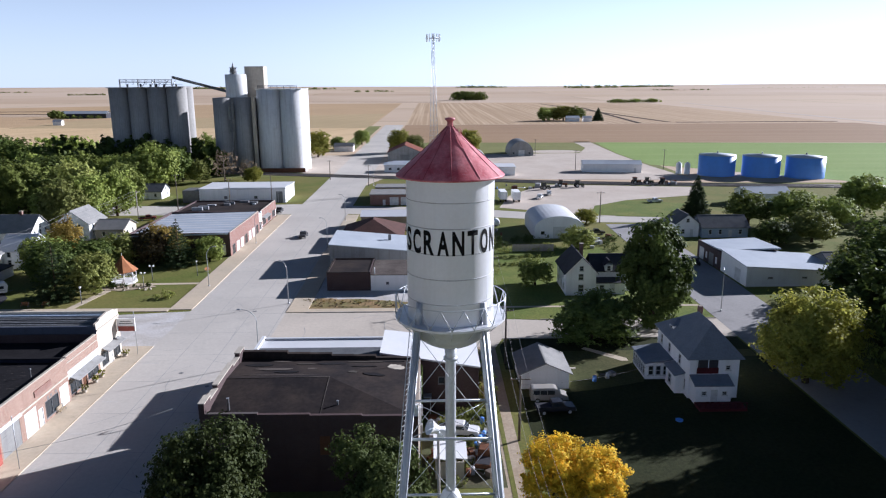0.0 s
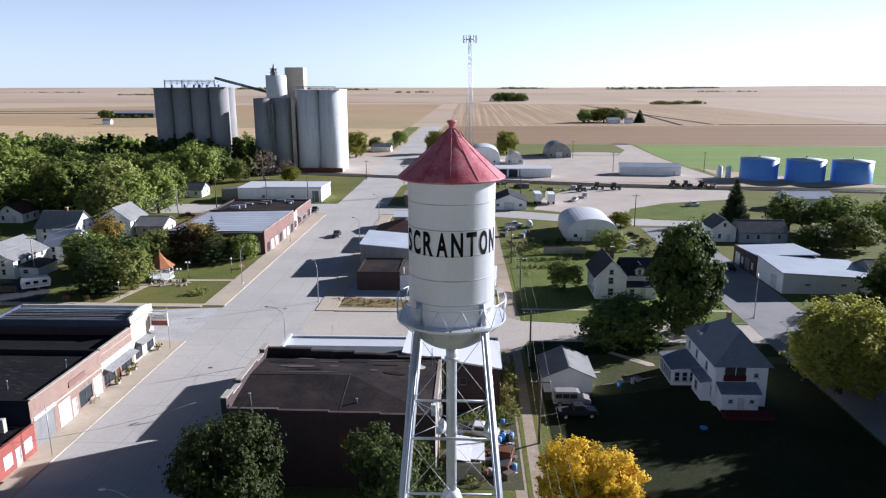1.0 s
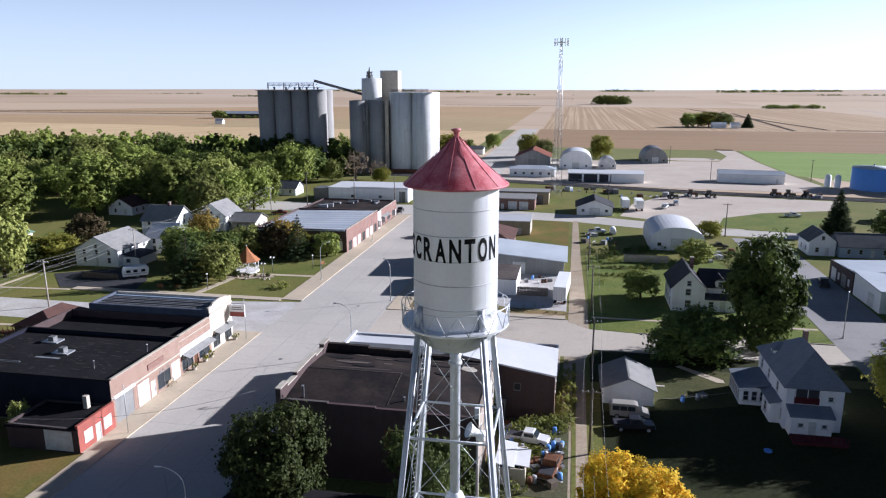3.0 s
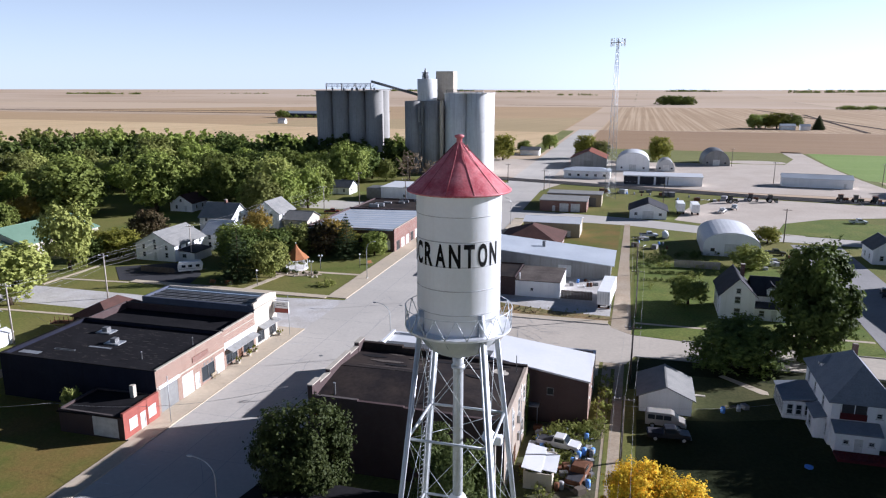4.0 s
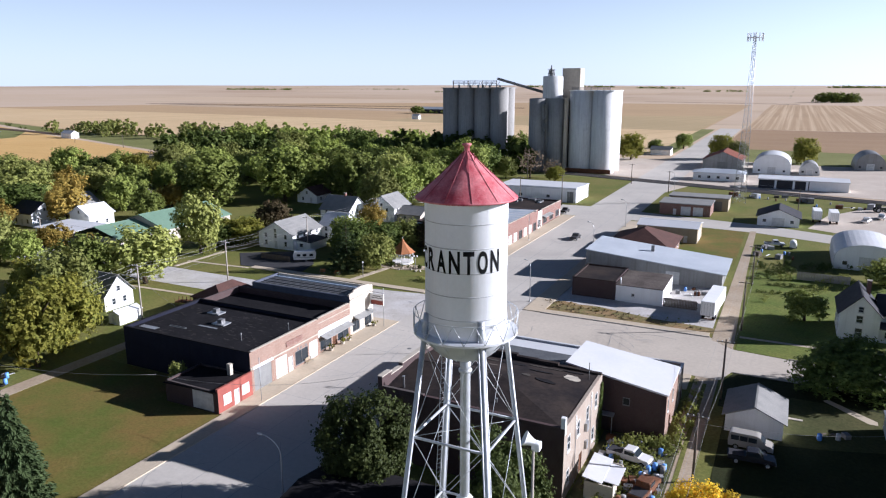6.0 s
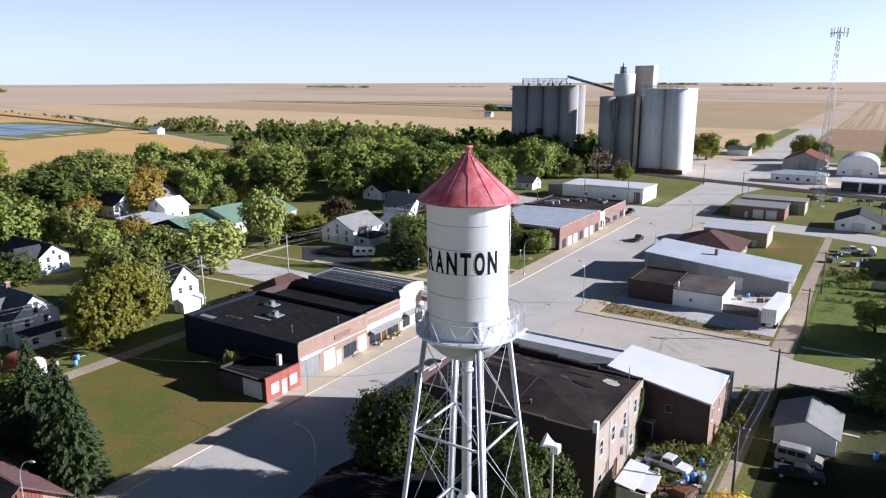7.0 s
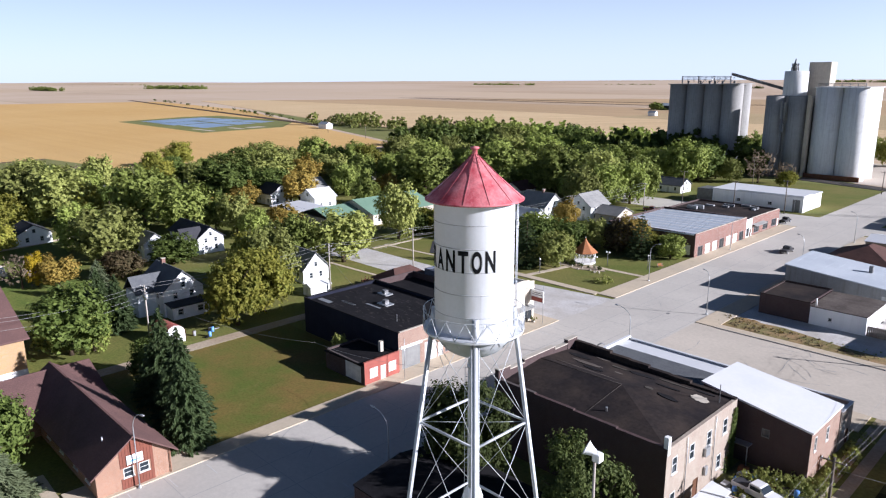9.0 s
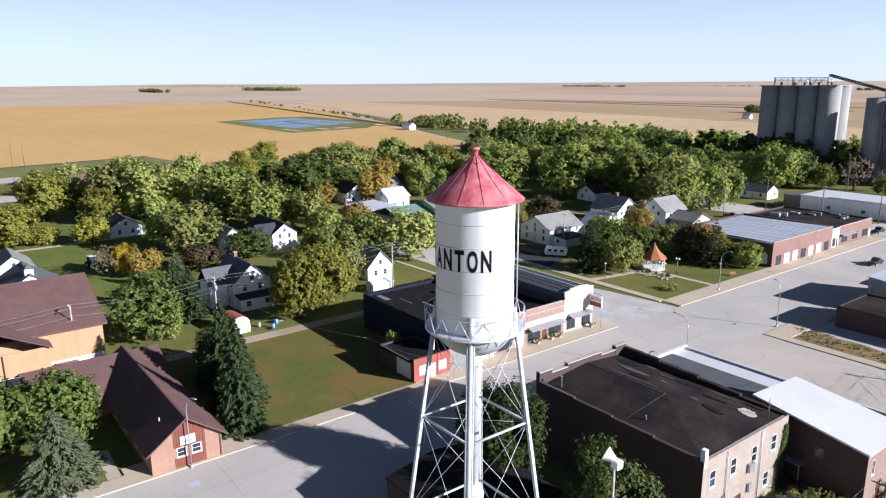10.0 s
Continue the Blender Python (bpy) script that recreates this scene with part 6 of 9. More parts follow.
    for k in range(9):
        a, b = math.radians(30 + 120 * (k // 3)), math.radians(150 + 120 * (k // 3))
        f = 0.12 + 0.38 * (k % 3)
        x, y = 3.4 * (math.cos(a) * (1 - f) + math.cos(b) * f), 3.4 * (math.sin(a) * (1 - f) + math.sin(b) * f)
        part("antenna", box(x - 0.16, y - 0.12, top - 1.9, x + 0.16, y + 0.12, top + 1.0, 0.03), M["white"], platform)


yard()


# ---- water tower ----
TX, TY = 1.0, 37.0


def water_tower():
    t = thing("water_tower", TX, TY, "silver-white water tower with faded red cone roof", "water tower")
    R, ZB, ZT = 2.33, 30.6, 38.62
    # tank of six riveted courses, each lapped over the next
    courses = 6
    for i in range(courses):
        z0, z1 = ZB + (ZT - ZB) * i / courses, ZB + (ZT - ZB) * (i + 1) / courses
        r = R + (0.012 if i % 2 else 0.0)
        part("tank_course", lathe([(r, z0), (r, z1)], 96), M["tank"], t)
        part("seam", lathe([(R, z1 - 0.03), (R + 0.022, z1 - 0.016), (R + 0.022, z1 + 0.016), (R, z1 + 0.03)], 96), M["lap_line"], t)
    bm = bmesh.new()
    for i in range(courses):
        z0, z1 = ZB + (ZT - ZB) * i / courses, ZB + (ZT - ZB) * (i + 1) / courses
        for k in range(4):
            a = math.radians(90 * k + 45 * (i % 2) + 8)
            c, s = math.cos(a), math.sin(a)
            for q in range(int((z1 - z0) / 0.13)):
                z = z0 + 0.06 + 0.13 * q
                tube_into(bm, [((R + 0.01) * c, (R + 0.01) * s, z), ((R + 0.03) * c, (R + 0.03) * s, z)], 0.018, 4)
    tagged(part("rivets", bm, M["tank"], t), kind="stuff")
    bowl = [(R, ZB + 0.05)] + [(R * math.cos(math.radians(q)), ZB + 0.05 - 1.78 * math.sin(math.radians(q))) for q in range(6, 86, 6)] + [(0.36, ZB - 1.75)]
    part("bowl", lathe(bowl, 96), M["leg"], t, "grey rounded tank bottom")
    # cone roof in eight plates with raised seams
    eave, apex, re = 38.5, 41.0, 2.84
    for k in range(12):
        bm = bmesh.new()
        a0, a1 = math.radians(30 * k), math.radians(30 * (k + 1))
        cols = []
        for i in range(5):
            a = a0 + (a1 - a0) * i / 4
            cols.append([bm.verts.new((r * math.cos(a), r * math.sin(a), z)) for r, z in ((re, eave), (re * 0.66, eave + (apex - eave) * 0.34 - 0.02), (re * 0.33, eave + (apex - eave) * 0.67 - 0.01), (0.16, apex - 0.02))])
        for c, d in zip(cols, cols[1:]):
            for j in range(3):
                bm.faces.new((c[j], d[j], d[j + 1], c[j + 1])).smooth = True
        part("roof_plate", bm, M["red_cone"], t)
    for k in range(12):
        a = math.radians(30 * k)
        c, s = math.cos(a), math.sin(a)
        part("roof_seam", tube([(re * c, re * s, eave + 0.005), (re * 0.5 * c, re * 0.5 * s, eave + (apex - eave) * 0.5), (0.16 * c, 0.16 * s, apex - 0.01)], 0.016, 5), M["red_seam"], t)
    part("roof_eave", lathe([(re - 0.02, eave - 0.1), (re + 0.02, eave - 0.08), (re + 0.02, eave + 0.01), (re - 0.03, eave + 0.015)], 64), M["red_cone"], t)
    part("roof_soffit", lathe([(R, eave - 0.02), (re - 0.03, eave - 0.06)], 64), M["leg"], t)
    part("finial", lathe([(0.16, apex - 0.06), (0.15, apex + 0.22), (0.2, apex + 0.24), (0.26, apex + 0.3), (0.26, apex + 0.38), (0.05, apex + 0.42), (0.01, apex + 0.42)], 20), M["red_cone"], t, "red capped roof vent")
    part("roof_handle", tube([(0.35, -0.2, apex - 0.25), (0.5, -0.25, apex - 0.1), (0.62, -0.3, apex - 0.45)], 0.025, 5), M["red_cone"], t)
    # lettering wrapped on the tank, one part per letter
    word = "SCRANTON"
    span = math.radians(153)
    mid = math.radians(-91.0)
    for i, ch in enumerate(word):
        cu = bpy.data.curves.new("letter", "FONT")
        cu.body = ch
        cu.offset = 0.034
        cu.size = 1.0
        tmp = bpy.data.objects.new("letter_curve", cu)
        scene.collection.objects.link(tmp)
        dg = bpy.context.evaluated_depsgraph_get()
        me = bpy.data.meshes.new_from_object(tmp.evaluated_get(dg))
        scene.collection.objects.unlink(tmp)
        bpy.data.objects.remove(tmp)
        bm = bmesh.new()
        bm.from_mesh(me)
        xs = [v.co.x for v in bm.verts]
        ys = [v.co.y for v in bm.verts]
        x0, x1, y0, y1 = min(xs), max(xs), min(ys), max(ys)
        for k in range(1, 14):
            cut = x0 + (x1 - x0) * k / 14
            bmesh.ops.bisect_plane(bm, geom=bm.verts[:] + bm.edges[:] + bm.faces[:], plane_co=(cut, 0, 0), plane_no=(1, 0, 0))
        wide = 0.60 if ch != "N" else 0.62
        for v in bm.verts:
            u = (v.co.x - x0) / (x1 - x0) - 0.5
            w = (v.co.y - y0) / (y1 - y0) - 0.5
            cell = span / len(word)
            a = mid - span / 2 + cell * (i + 0.5) + u * wide / R
            v.co = ((R + 0.026) * math.cos(a), (R + 0.026) * math.sin(a), 35.22 + w * 1.28)
        part("letter", bm, M["letter"], t, "black block letter")
        bpy.data.meshes.remove(me)
    # balcony
    zb, ro = 30.75, 3.03
    deck = part("balcony", lathe([(R, zb), (ro, zb), (ro, zb - 0.12), (ro - 0.06, zb - 0.14), (R, zb - 0.05)], 64, False), M["tank"], t, "round steel walkway")
    for z in (zb + 1.1,):
        part("rail", tube([(ro * math.cos(a * 2 * math.pi / 48), ro * math.sin(a * 2 * math.pi / 48), z) for a in range(49)], 0.022 if z > zb + 1 else 0.016, 6, False), M["leg"], deck)
    n = 16
    for k in range(n):
        a, b = 2 * math.pi * k / n, 2 * math.pi * (k + 0.5) / n
        part("baluster", tube([(ro * math.cos(a), ro * math.sin(a), zb), (ro * math.cos(b), ro * math.sin(b), zb + 1.1)], 0.024, 5), M["leg"], deck)
        part("baluster", tube([(ro * math.cos(b), ro * math.sin(b), zb + 1.1), (ro * math.cos(a + 2 * math.pi / n), ro * math.sin(a + 2 * math.pi / n), zb)], 0.024, 5), M["leg"], deck)
    for k in range(16):
        a = 2 * math.pi * k / 16
        c, s = math.cos(a), math.sin(a)
        part("bracket", tube([(ro * 0.98 * c, ro * 0.98 * s, zb - 0.12), (R * 0.99 * c, R * 0.99 * s, zb - 0.75)], 0.028, 5), M["leg"], deck)
    # legs: paired channels with lacing, spreading to the ground
    A = lambda z: 1.74 + (30.9 - z) * 0.0955
    rings = (24.4, 17.6, 9.2)
    for sx in (-1, 1):
        for sy in (-1, 1):
            leg = part("leg", tube([(sx * A(31.4), sy * A(31.4), 31.4), (sx * A(0.6), sy * A(0.6), 0.6)], 0.155, 8), M["leg"], t, "silver-painted leg column")
            bm = bmesh.new()
            for off in (-0.14, 0.14):
                tube_into(bm, [(sx * A(31.2) + off, sy * A(31.2) - off * sx * sy, 31.2), (sx * A(0.6) + off, sy * A(0.6) - off * sx * sy, 0.6)], 0.06, 4)
            part("flange", bm, M["leg"], leg)
            part("footing", box(sx * A(0) - 0.7, sy * A(0) - 0.7, 0.0, sx * A(0) + 0.7, sy * A(0) + 0.7, 0.6, 0.05), M["concrete_tan"], t, "concrete footing block")
            part("leg_bracket", tube([(sx * A(31.9), sy * A(31.9), 31.9), (sx * A(30.6), sy * A(30.6), 30.6)], 0.2, 8), M["leg"], t)
    levels = (30.2,) + rings + (0.8,)
    for z in rings:
        a = A(z)
        for p, q in (((-a, -a), (a, -a)), ((a, -a), (a, a)), ((a, a), (-a, a)), ((-a, a), (-a, -a))):
            part("strut", tube([(*p, z), (*q, z)], 0.085, 8), M["leg"], t)
        for p in ((-a, -a), (a, a), (-a, a), (a, -a)):
            part("stay", tube([(*p, z), (0, 0, z - 0.05)], 0.018, 5), M["leg"], t)
    for z1, z0 in zip(levels, levels[1:]):
        a, b = A(z1), A(z0)
        for p, q in (((-1, -1), (1, -1)), ((1, -1), (1, 1)), ((1, 1), (-1, 1)), ((-1, 1), (-1, -1))):
            part("tie_rod", tube([(p[0] * a, p[1] * a, z1), (q[0] * b, q[1] * b, z0)], 0.018, 5), M["leg"], t)
            part("tie_rod", tube([(q[0] * a, q[1] * a, z1), (p[0] * b, p[1] * b, z0)], 0.018, 5), M["leg"], t)
    part("riser", tube([(0, 0, 0), (0, 0, 28.2), (0, 0, 28.9)], [0.3, 0.3, 0.36], 20), M["leg"], t, "central riser pipe")
    part("riser_collar", lathe([(0.31, 28.0), (0.4, 28.05), (0.4, 28.2), (0.31, 28.25)], 20), M["leg"], t)
    # ladder up the north-west leg, and the tank ladder on the far side
    bm = bmesh.new()
    for z0, z1 in ((1.0, 30.6),):
        for o in (-0.2, 0.2):
            tube_into(bm, [(-A(z0) - 0.32 + o * 0.5, A(z0) + o, z0), (-A(z1) - 0.32 + o * 0.5, A(z1) + o, z1)], 0.022, 5)
        k = int((z1 - z0) / 0.36)
        for i in range(k):
            z = z0 + (z1 - z0) * i / k
            tube_into(bm, [(-A(z) - 0.42, A(z) - 0.2, z), (-A(z) - 0.22, A(z) + 0.2, z)], 0.014, 4)
    part("ladder", bm, M["leg"], t)
    bm = bmesh.new()
    a = math.radians(50)
    d, sd = Vector((math.cos(a), math.sin(a), 0)), Vector((-math.sin(a), math.cos(a), 0))
    for o in (-0.19, 0.19):
        p = d * (R + 0.2) + sd * o
        tube_into(bm, [(p.x, p.y, 30.8), (p.x, p.y, 38.5)], 0.025, 5)
    for i in range(24):
        p, q = d * (R + 0.2) - sd * 0.19, d * (R + 0.2) + sd * 0.19
        tube_into(bm, [(p.x, p.y, 31 + 0.31 * i), (q.x, q.y, 31 + 0.31 * i)], 0.015, 4)
    part("tank_ladder", bm, M["leg"], t)


water_tower()


# ---- houses ----
def house(x, y, w, d, eave, rise, along, wall, roof, label, holes=None, name="house", turn=0.0, chimney=None, over=0.45, category="house"):
    s = thing(name, x, y, label, category, turn=turn)
    if holes is None:
        two = eave > 4.2
        holes = {}
        for side, ln in (("S", w), ("E", d), ("N", w), ("W", d)):
            k = max(1, int(ln / 3.2))
            hs = spaced("window", ln, k, 0.95, 1.35, 0.95)
            if two:
                hs += spaced("window", ln, k, 0.95, 1.3, 3.35 if eave > 4.7 else 2.95)
            if side == "S" and k > 1:
                q = hs[k // 2]
                hs[k // 2] = ("door", q[1], 0.1, q[3], 2.2)
            holes[side] = hs
    gs = ("E", "W") if along == "x" else ("S", "N")
    shell(s, w, d, eave, {"*": wall}, holes, 0.2, gables=gs, gable=rise)
    gable_roof(s, w, d, eave, rise, along, roof, over)
    if rise > 2.2:
        if along == "y":
            opening_fill(s, (0, 0), (w, 0), 0, (w / 2 - 0.45, eave + 0.25, w / 2 + 0.45, eave + 1.35), "window", 0.02)
        else:
            opening_fill(s, (w, 0), (w, d), 0, (d / 2 - 0.45, eave + 0.25, d / 2 + 0.45, eave + 1.35), "window", 0.02)
    if chimney:
        cx, cy = chimney
        c = part("chimney", box(cx - 0.35, cy - 0.35, eave, cx + 0.35, cy + 0.35, eave + rise + 1.0), M["brick_red"], s)
        part("chimney_cap", box(cx - 0.42, cy - 0.42, eave + rise + 1.004, cx + 0.42, cy + 0.42, eave + rise + 1.12), M["concrete_tan"], c)
    return s


def lean_to(s, x0, y0, x1, y1, zs, wall, roof, h, holes=None, name="wing"):
    """A low wing against a house, with a mono-pitched roof."""
    w = part(name, bmesh_shell(x0, y0, x1, y1, h), wall, s)
    sloped_slab(s, x0 - 0.25, y0 - 0.25, x1 + 0.25, y1 + 0.25, zs, 0.14, roof)
    for kind, side, u0, w0, u1, w1 in holes or ():
        a, b = {"S": ((x0, y0), (x1, y0)), "E": ((x1, y0), (x1, y1)), "W": ((x0, y1), (x0, y0)), "N": ((x1, y1), (x0, y1))}[side]
        opening_fill(s, a, b, 0, (u0, w0, u1, w1), kind, -0.02)
    return w


def bmesh_shell(x0, y0, x1, y1, h):
    bm = bmesh.new()
    for a, b in (((x0, y0), (x1, y0)), ((x1, y0), (x1, y1)), ((x1, y1), (x0, y1)), ((x0, y1), (x0, y0))):
        pierced_wall(bm, a, b, 0.0, h, 0.15, [])
    return bm


def east_houses():
    # large house with the blue-grey hipped roof
    s = thing("big_house", 35.5, 90.2, "large white two-storey house with blue-grey roof", "house")
    main = {"S": [("window", 5.0, 4.2, 5.7, 4.9)], "W": [("window", 1.4, 3.7, 2.3, 5.2), ("window", 5.0, 3.6, 5.9, 5.1), ("window", 9.4, 3.6, 10.3, 5.1), ("window", 11.6, 0.9, 12.6, 2.4)],
            "E": spaced("window", 13.8, 4, 1.0, 1.5, 3.6) + spaced("window", 13.8, 4, 1.0, 1.5, 0.9), "N": spaced("window", 6.9, 2, 1.0, 1.5, 3.6)}
    shell(s, 6.9, 13.8, 5.9, {"*": M["siding"]}, main, 0.2)
    hip_roof(s, 6.9, 13.8, 5.9, 4.5, 5.2, "y", M["bluegrey_roof"], 0.5, shift=-2.4)
    part("chimney", box(3.9, 8.2, 8.6, 4.5, 8.8, 10.8), M["brick_red"], s)
    dm = part("dormer", box(0.5, 8.6, 6.2, 2.4, 10.4, 7.7), M["siding"], s, "white hipped dormer")
    bm = bmesh.new()
    v = [bm.verts.new(p) for p in ((0.2, 8.3, 7.704), (0.2, 10.7, 7.704), (3.0, 10.7, 7.704), (3.0, 8.3, 7.704), (3.4, 9.5, 8.6), (1.3, 9.5, 8.6))]
    for f in ((0, 1, 5), (1, 2, 4, 5), (2, 3, 4), (3, 0, 5, 4)):
        bm.faces.new([v[i] for i in f])
    part("dormer_roof", bm, M["bluegrey_roof"], dm)
    opening_fill(s, (0.5, 10.4), (0.5, 8.6), 6.2, (0.45, 0.4, 1.35, 1.3), "window", -0.02)
    lean_to(s, -4.0, 6.6, 0.0, 12.9, (2.7, 3.3, 3.3, 2.7), M["siding"], M["bluegrey_roof"], 2.6,
            [("window", "W", 0.4 + 0.98 * i, 0.7, 1.2 + 0.98 * i, 2.2) for i in range(6)] + [("window", "S", 0.4, 0.7, 1.2, 2.2), ("window", "S", 1.5, 0.7, 2.3, 2.2), ("window", "S", 2.6, 0.7, 3.4, 2.2)], "sun_porch")
    lean_to(s, -1.3, 1.6, 0.0, 5.6, (2.9, 3.4, 3.4, 2.9), M["siding"], M["bluegrey_roof"], 2.8, [("window", "W", 1.3, 0.8, 2.5, 2.3)], "bay")
    lean_to(s, 0.3, -2.0, 5.2, -0.02, (2.9, 2.9, 3.7, 3.7), M["siding"], M["bluegrey_roof"], 2.8,
            [("door", "S", 2.1, 0.3, 3.0, 2.2), ("window", "S", 0.8, 1.4, 1.5, 2.0), ("window", "S", 3.6, 1.4, 4.3, 2.0)], "rear_porch")
    part("balcony_screen", boxes([(1.0, -0.14, 3.75, 4.0, -0.02, 4.6)]), M["deck_red"], s, "dark red balcony screen")
    # No recess is cut: a flat dark panel stands for its shade.
    part("balcony_recess", box(1.0, -0.06, 4.6, 4.0, -0.012, 5.7), M["slate_roof"], s, "dark panel standing for the balcony's shade")
    for x in (1.0, 2.5, 3.9):
        part("balcony_post", box(x, -0.12, 4.604, x + 0.1, -0.065, 5.75), M["white"], s)
    part("deck", boxes([(0.2, -4.2, 0.0, 6.6, -2.02, 0.45)]), M["deck_red"], s, "dark red timber deck")
    for k in range(11):
        part("deck_baluster", box(0.25 + 0.62 * k, -4.18, 0.454, 0.32 + 0.62 * k, -4.11, 1.2), M["deck_red"], s)
    part("deck_rail", box(0.2, -4.2, 1.204, 6.6, -4.08, 1.28), M["deck_red"], s)
    # white farmhouse with dark roofs
    s = house(27.6, 139.0, 6.2, 10.5, 5.0, 3.2, "y", M["siding"], M["slate_roof"], "white two-storey farmhouse with dark gabled roofs",
              {"S": [("window", 2.5, 0.8, 3.7, 2.4), ("window", 2.5, 3.3, 3.6, 4.7)], "W": spaced("window", 10.5, 3, 0.9, 1.4, 0.9) + spaced("window", 10.5, 2, 0.9, 1.3, 3.3)}, chimney=(4.6, 8.0))
    part("wing", bmesh_shell(6.2, 3.0, 14.6, 10.0, 4.6), M["siding"], s)
    gable_roof(s, 8.4, 7.0, 4.6, 2.6, "x", M["slate_roof"], 0.4, x0=6.2, y0=3.0)
    part("dormer", box(8.6, 2.7, 4.2, 10.2, 5.0, 5.9), M["siding"], s, "white gabled dormer")
    gable_roof(s, 1.6, 2.4, 5.9, 0.8, "y", M["slate_roof"], 0.2, x0=8.6, y0=2.6, name="dormer_roof")
    opening_fill(s, (8.6, 2.7), (10.2, 2.7), 4.2, (0.4, 0.3, 1.2, 1.5), "window", -0.02)
    lean_to(s, 6.3, 0.6, 12.5, 2.98, (2.6, 2.6, 3.2, 3.2), M["siding"], M["slate_roof"], 2.5, [("window", "S", 0.8, 0.9, 1.8, 2.1), ("door", "S", 3.0, 0.1, 4.0, 2.2)], "porch")
    # small garage by the alley
    g = house(12.7, 93.8, 6.9, 7.6, 2.5, 1.5, "y", M["siding"], M["pale_roof"], "small white garage with pale gabled roof",
              {"E": [("door", 2.0, 0.05, 2.9, 2.1)], "W": [("window", 3.0, 1.0, 4.0, 1.9)]}, name="garage", category="garage")
    # sheds and houses further east
    house(69.2, 194, 6.5, 9, 4.0, 2.4, "y", M["siding"], M["grey_roof"], "small white house with grey roof")
    house(76.4, 193, 13, 9, 3.0, 2.6, "x", M["blue_roof"], M["grey_roof"], "low blue-grey house with grey roof")
    s = thing("metal_shop", 67.4, 144.2, "white metal shop with a pale sloping roof", "shop")
    shell(s, 20, 13.6, 3.3, {"*": M["white"]}, {"S": [("window", 4.6, 1.7, 5.8, 2.2), ("window", 12, 1.7, 13.2, 2.2)], "W": [("white_roller", 7.6, 0.05, 10.6, 3.0)]})
    bm = bmesh.new()
    v = [bm.verts.new(p) for p in ((0, 0, 3.304), (20, 0, 3.304), (0, 0, 4.4), (0, 13.6, 3.304), (0, 13.6, 5.0), (20, 13.6, 3.304))]
    bm.faces.new((v[0], v[1], v[2])), bm.faces.new((v[0], v[2], v[4], v[3])), bm.faces.new((v[3], v[4], v[5]))
    part("wall", bm, M["white"], s)
    sloped_slab(s, -0.4, -0.5, 20.4, 14.0, (4.7, 3.5, 3.9, 5.3), 0.2, M["light_roof"], label="pale grey metal roof")
    s = thing("brick_shop", 67.2, 158, "low dark brick shop with white doors", "shop")
    shell(s, 14, 14, 4.3, {"*": M["brick_dark"]}, {"W": [("white_roller", 1.2, 0.05, 4.2, 3.0), ("board", 5.4, 1.0, 6.4, 2.6), ("roller", 7.4, 0.05, 10.2, 3.0), ("board", 11.4, 1.0, 12.4, 2.6)]})
    sloped_slab(s, 0.2, 0.1, 14.2, 13.8, (4.9, 5.2, 4.7, 4.2), 0.3, M["light_roof"])
    house(87.8, 147, 12, 10, 3.2, 2.4, "x", M["grey_metal"], M["grey_roof"], "grey shed with a dark metal roof", {}, name="shed", category="shed")
    house(112, 246, 16, 10, 4.0, 1.8, "x", M["white"], M["light_roof"], "white farm shed with pale roof", {}, name="shed", category="shed")


east_houses()


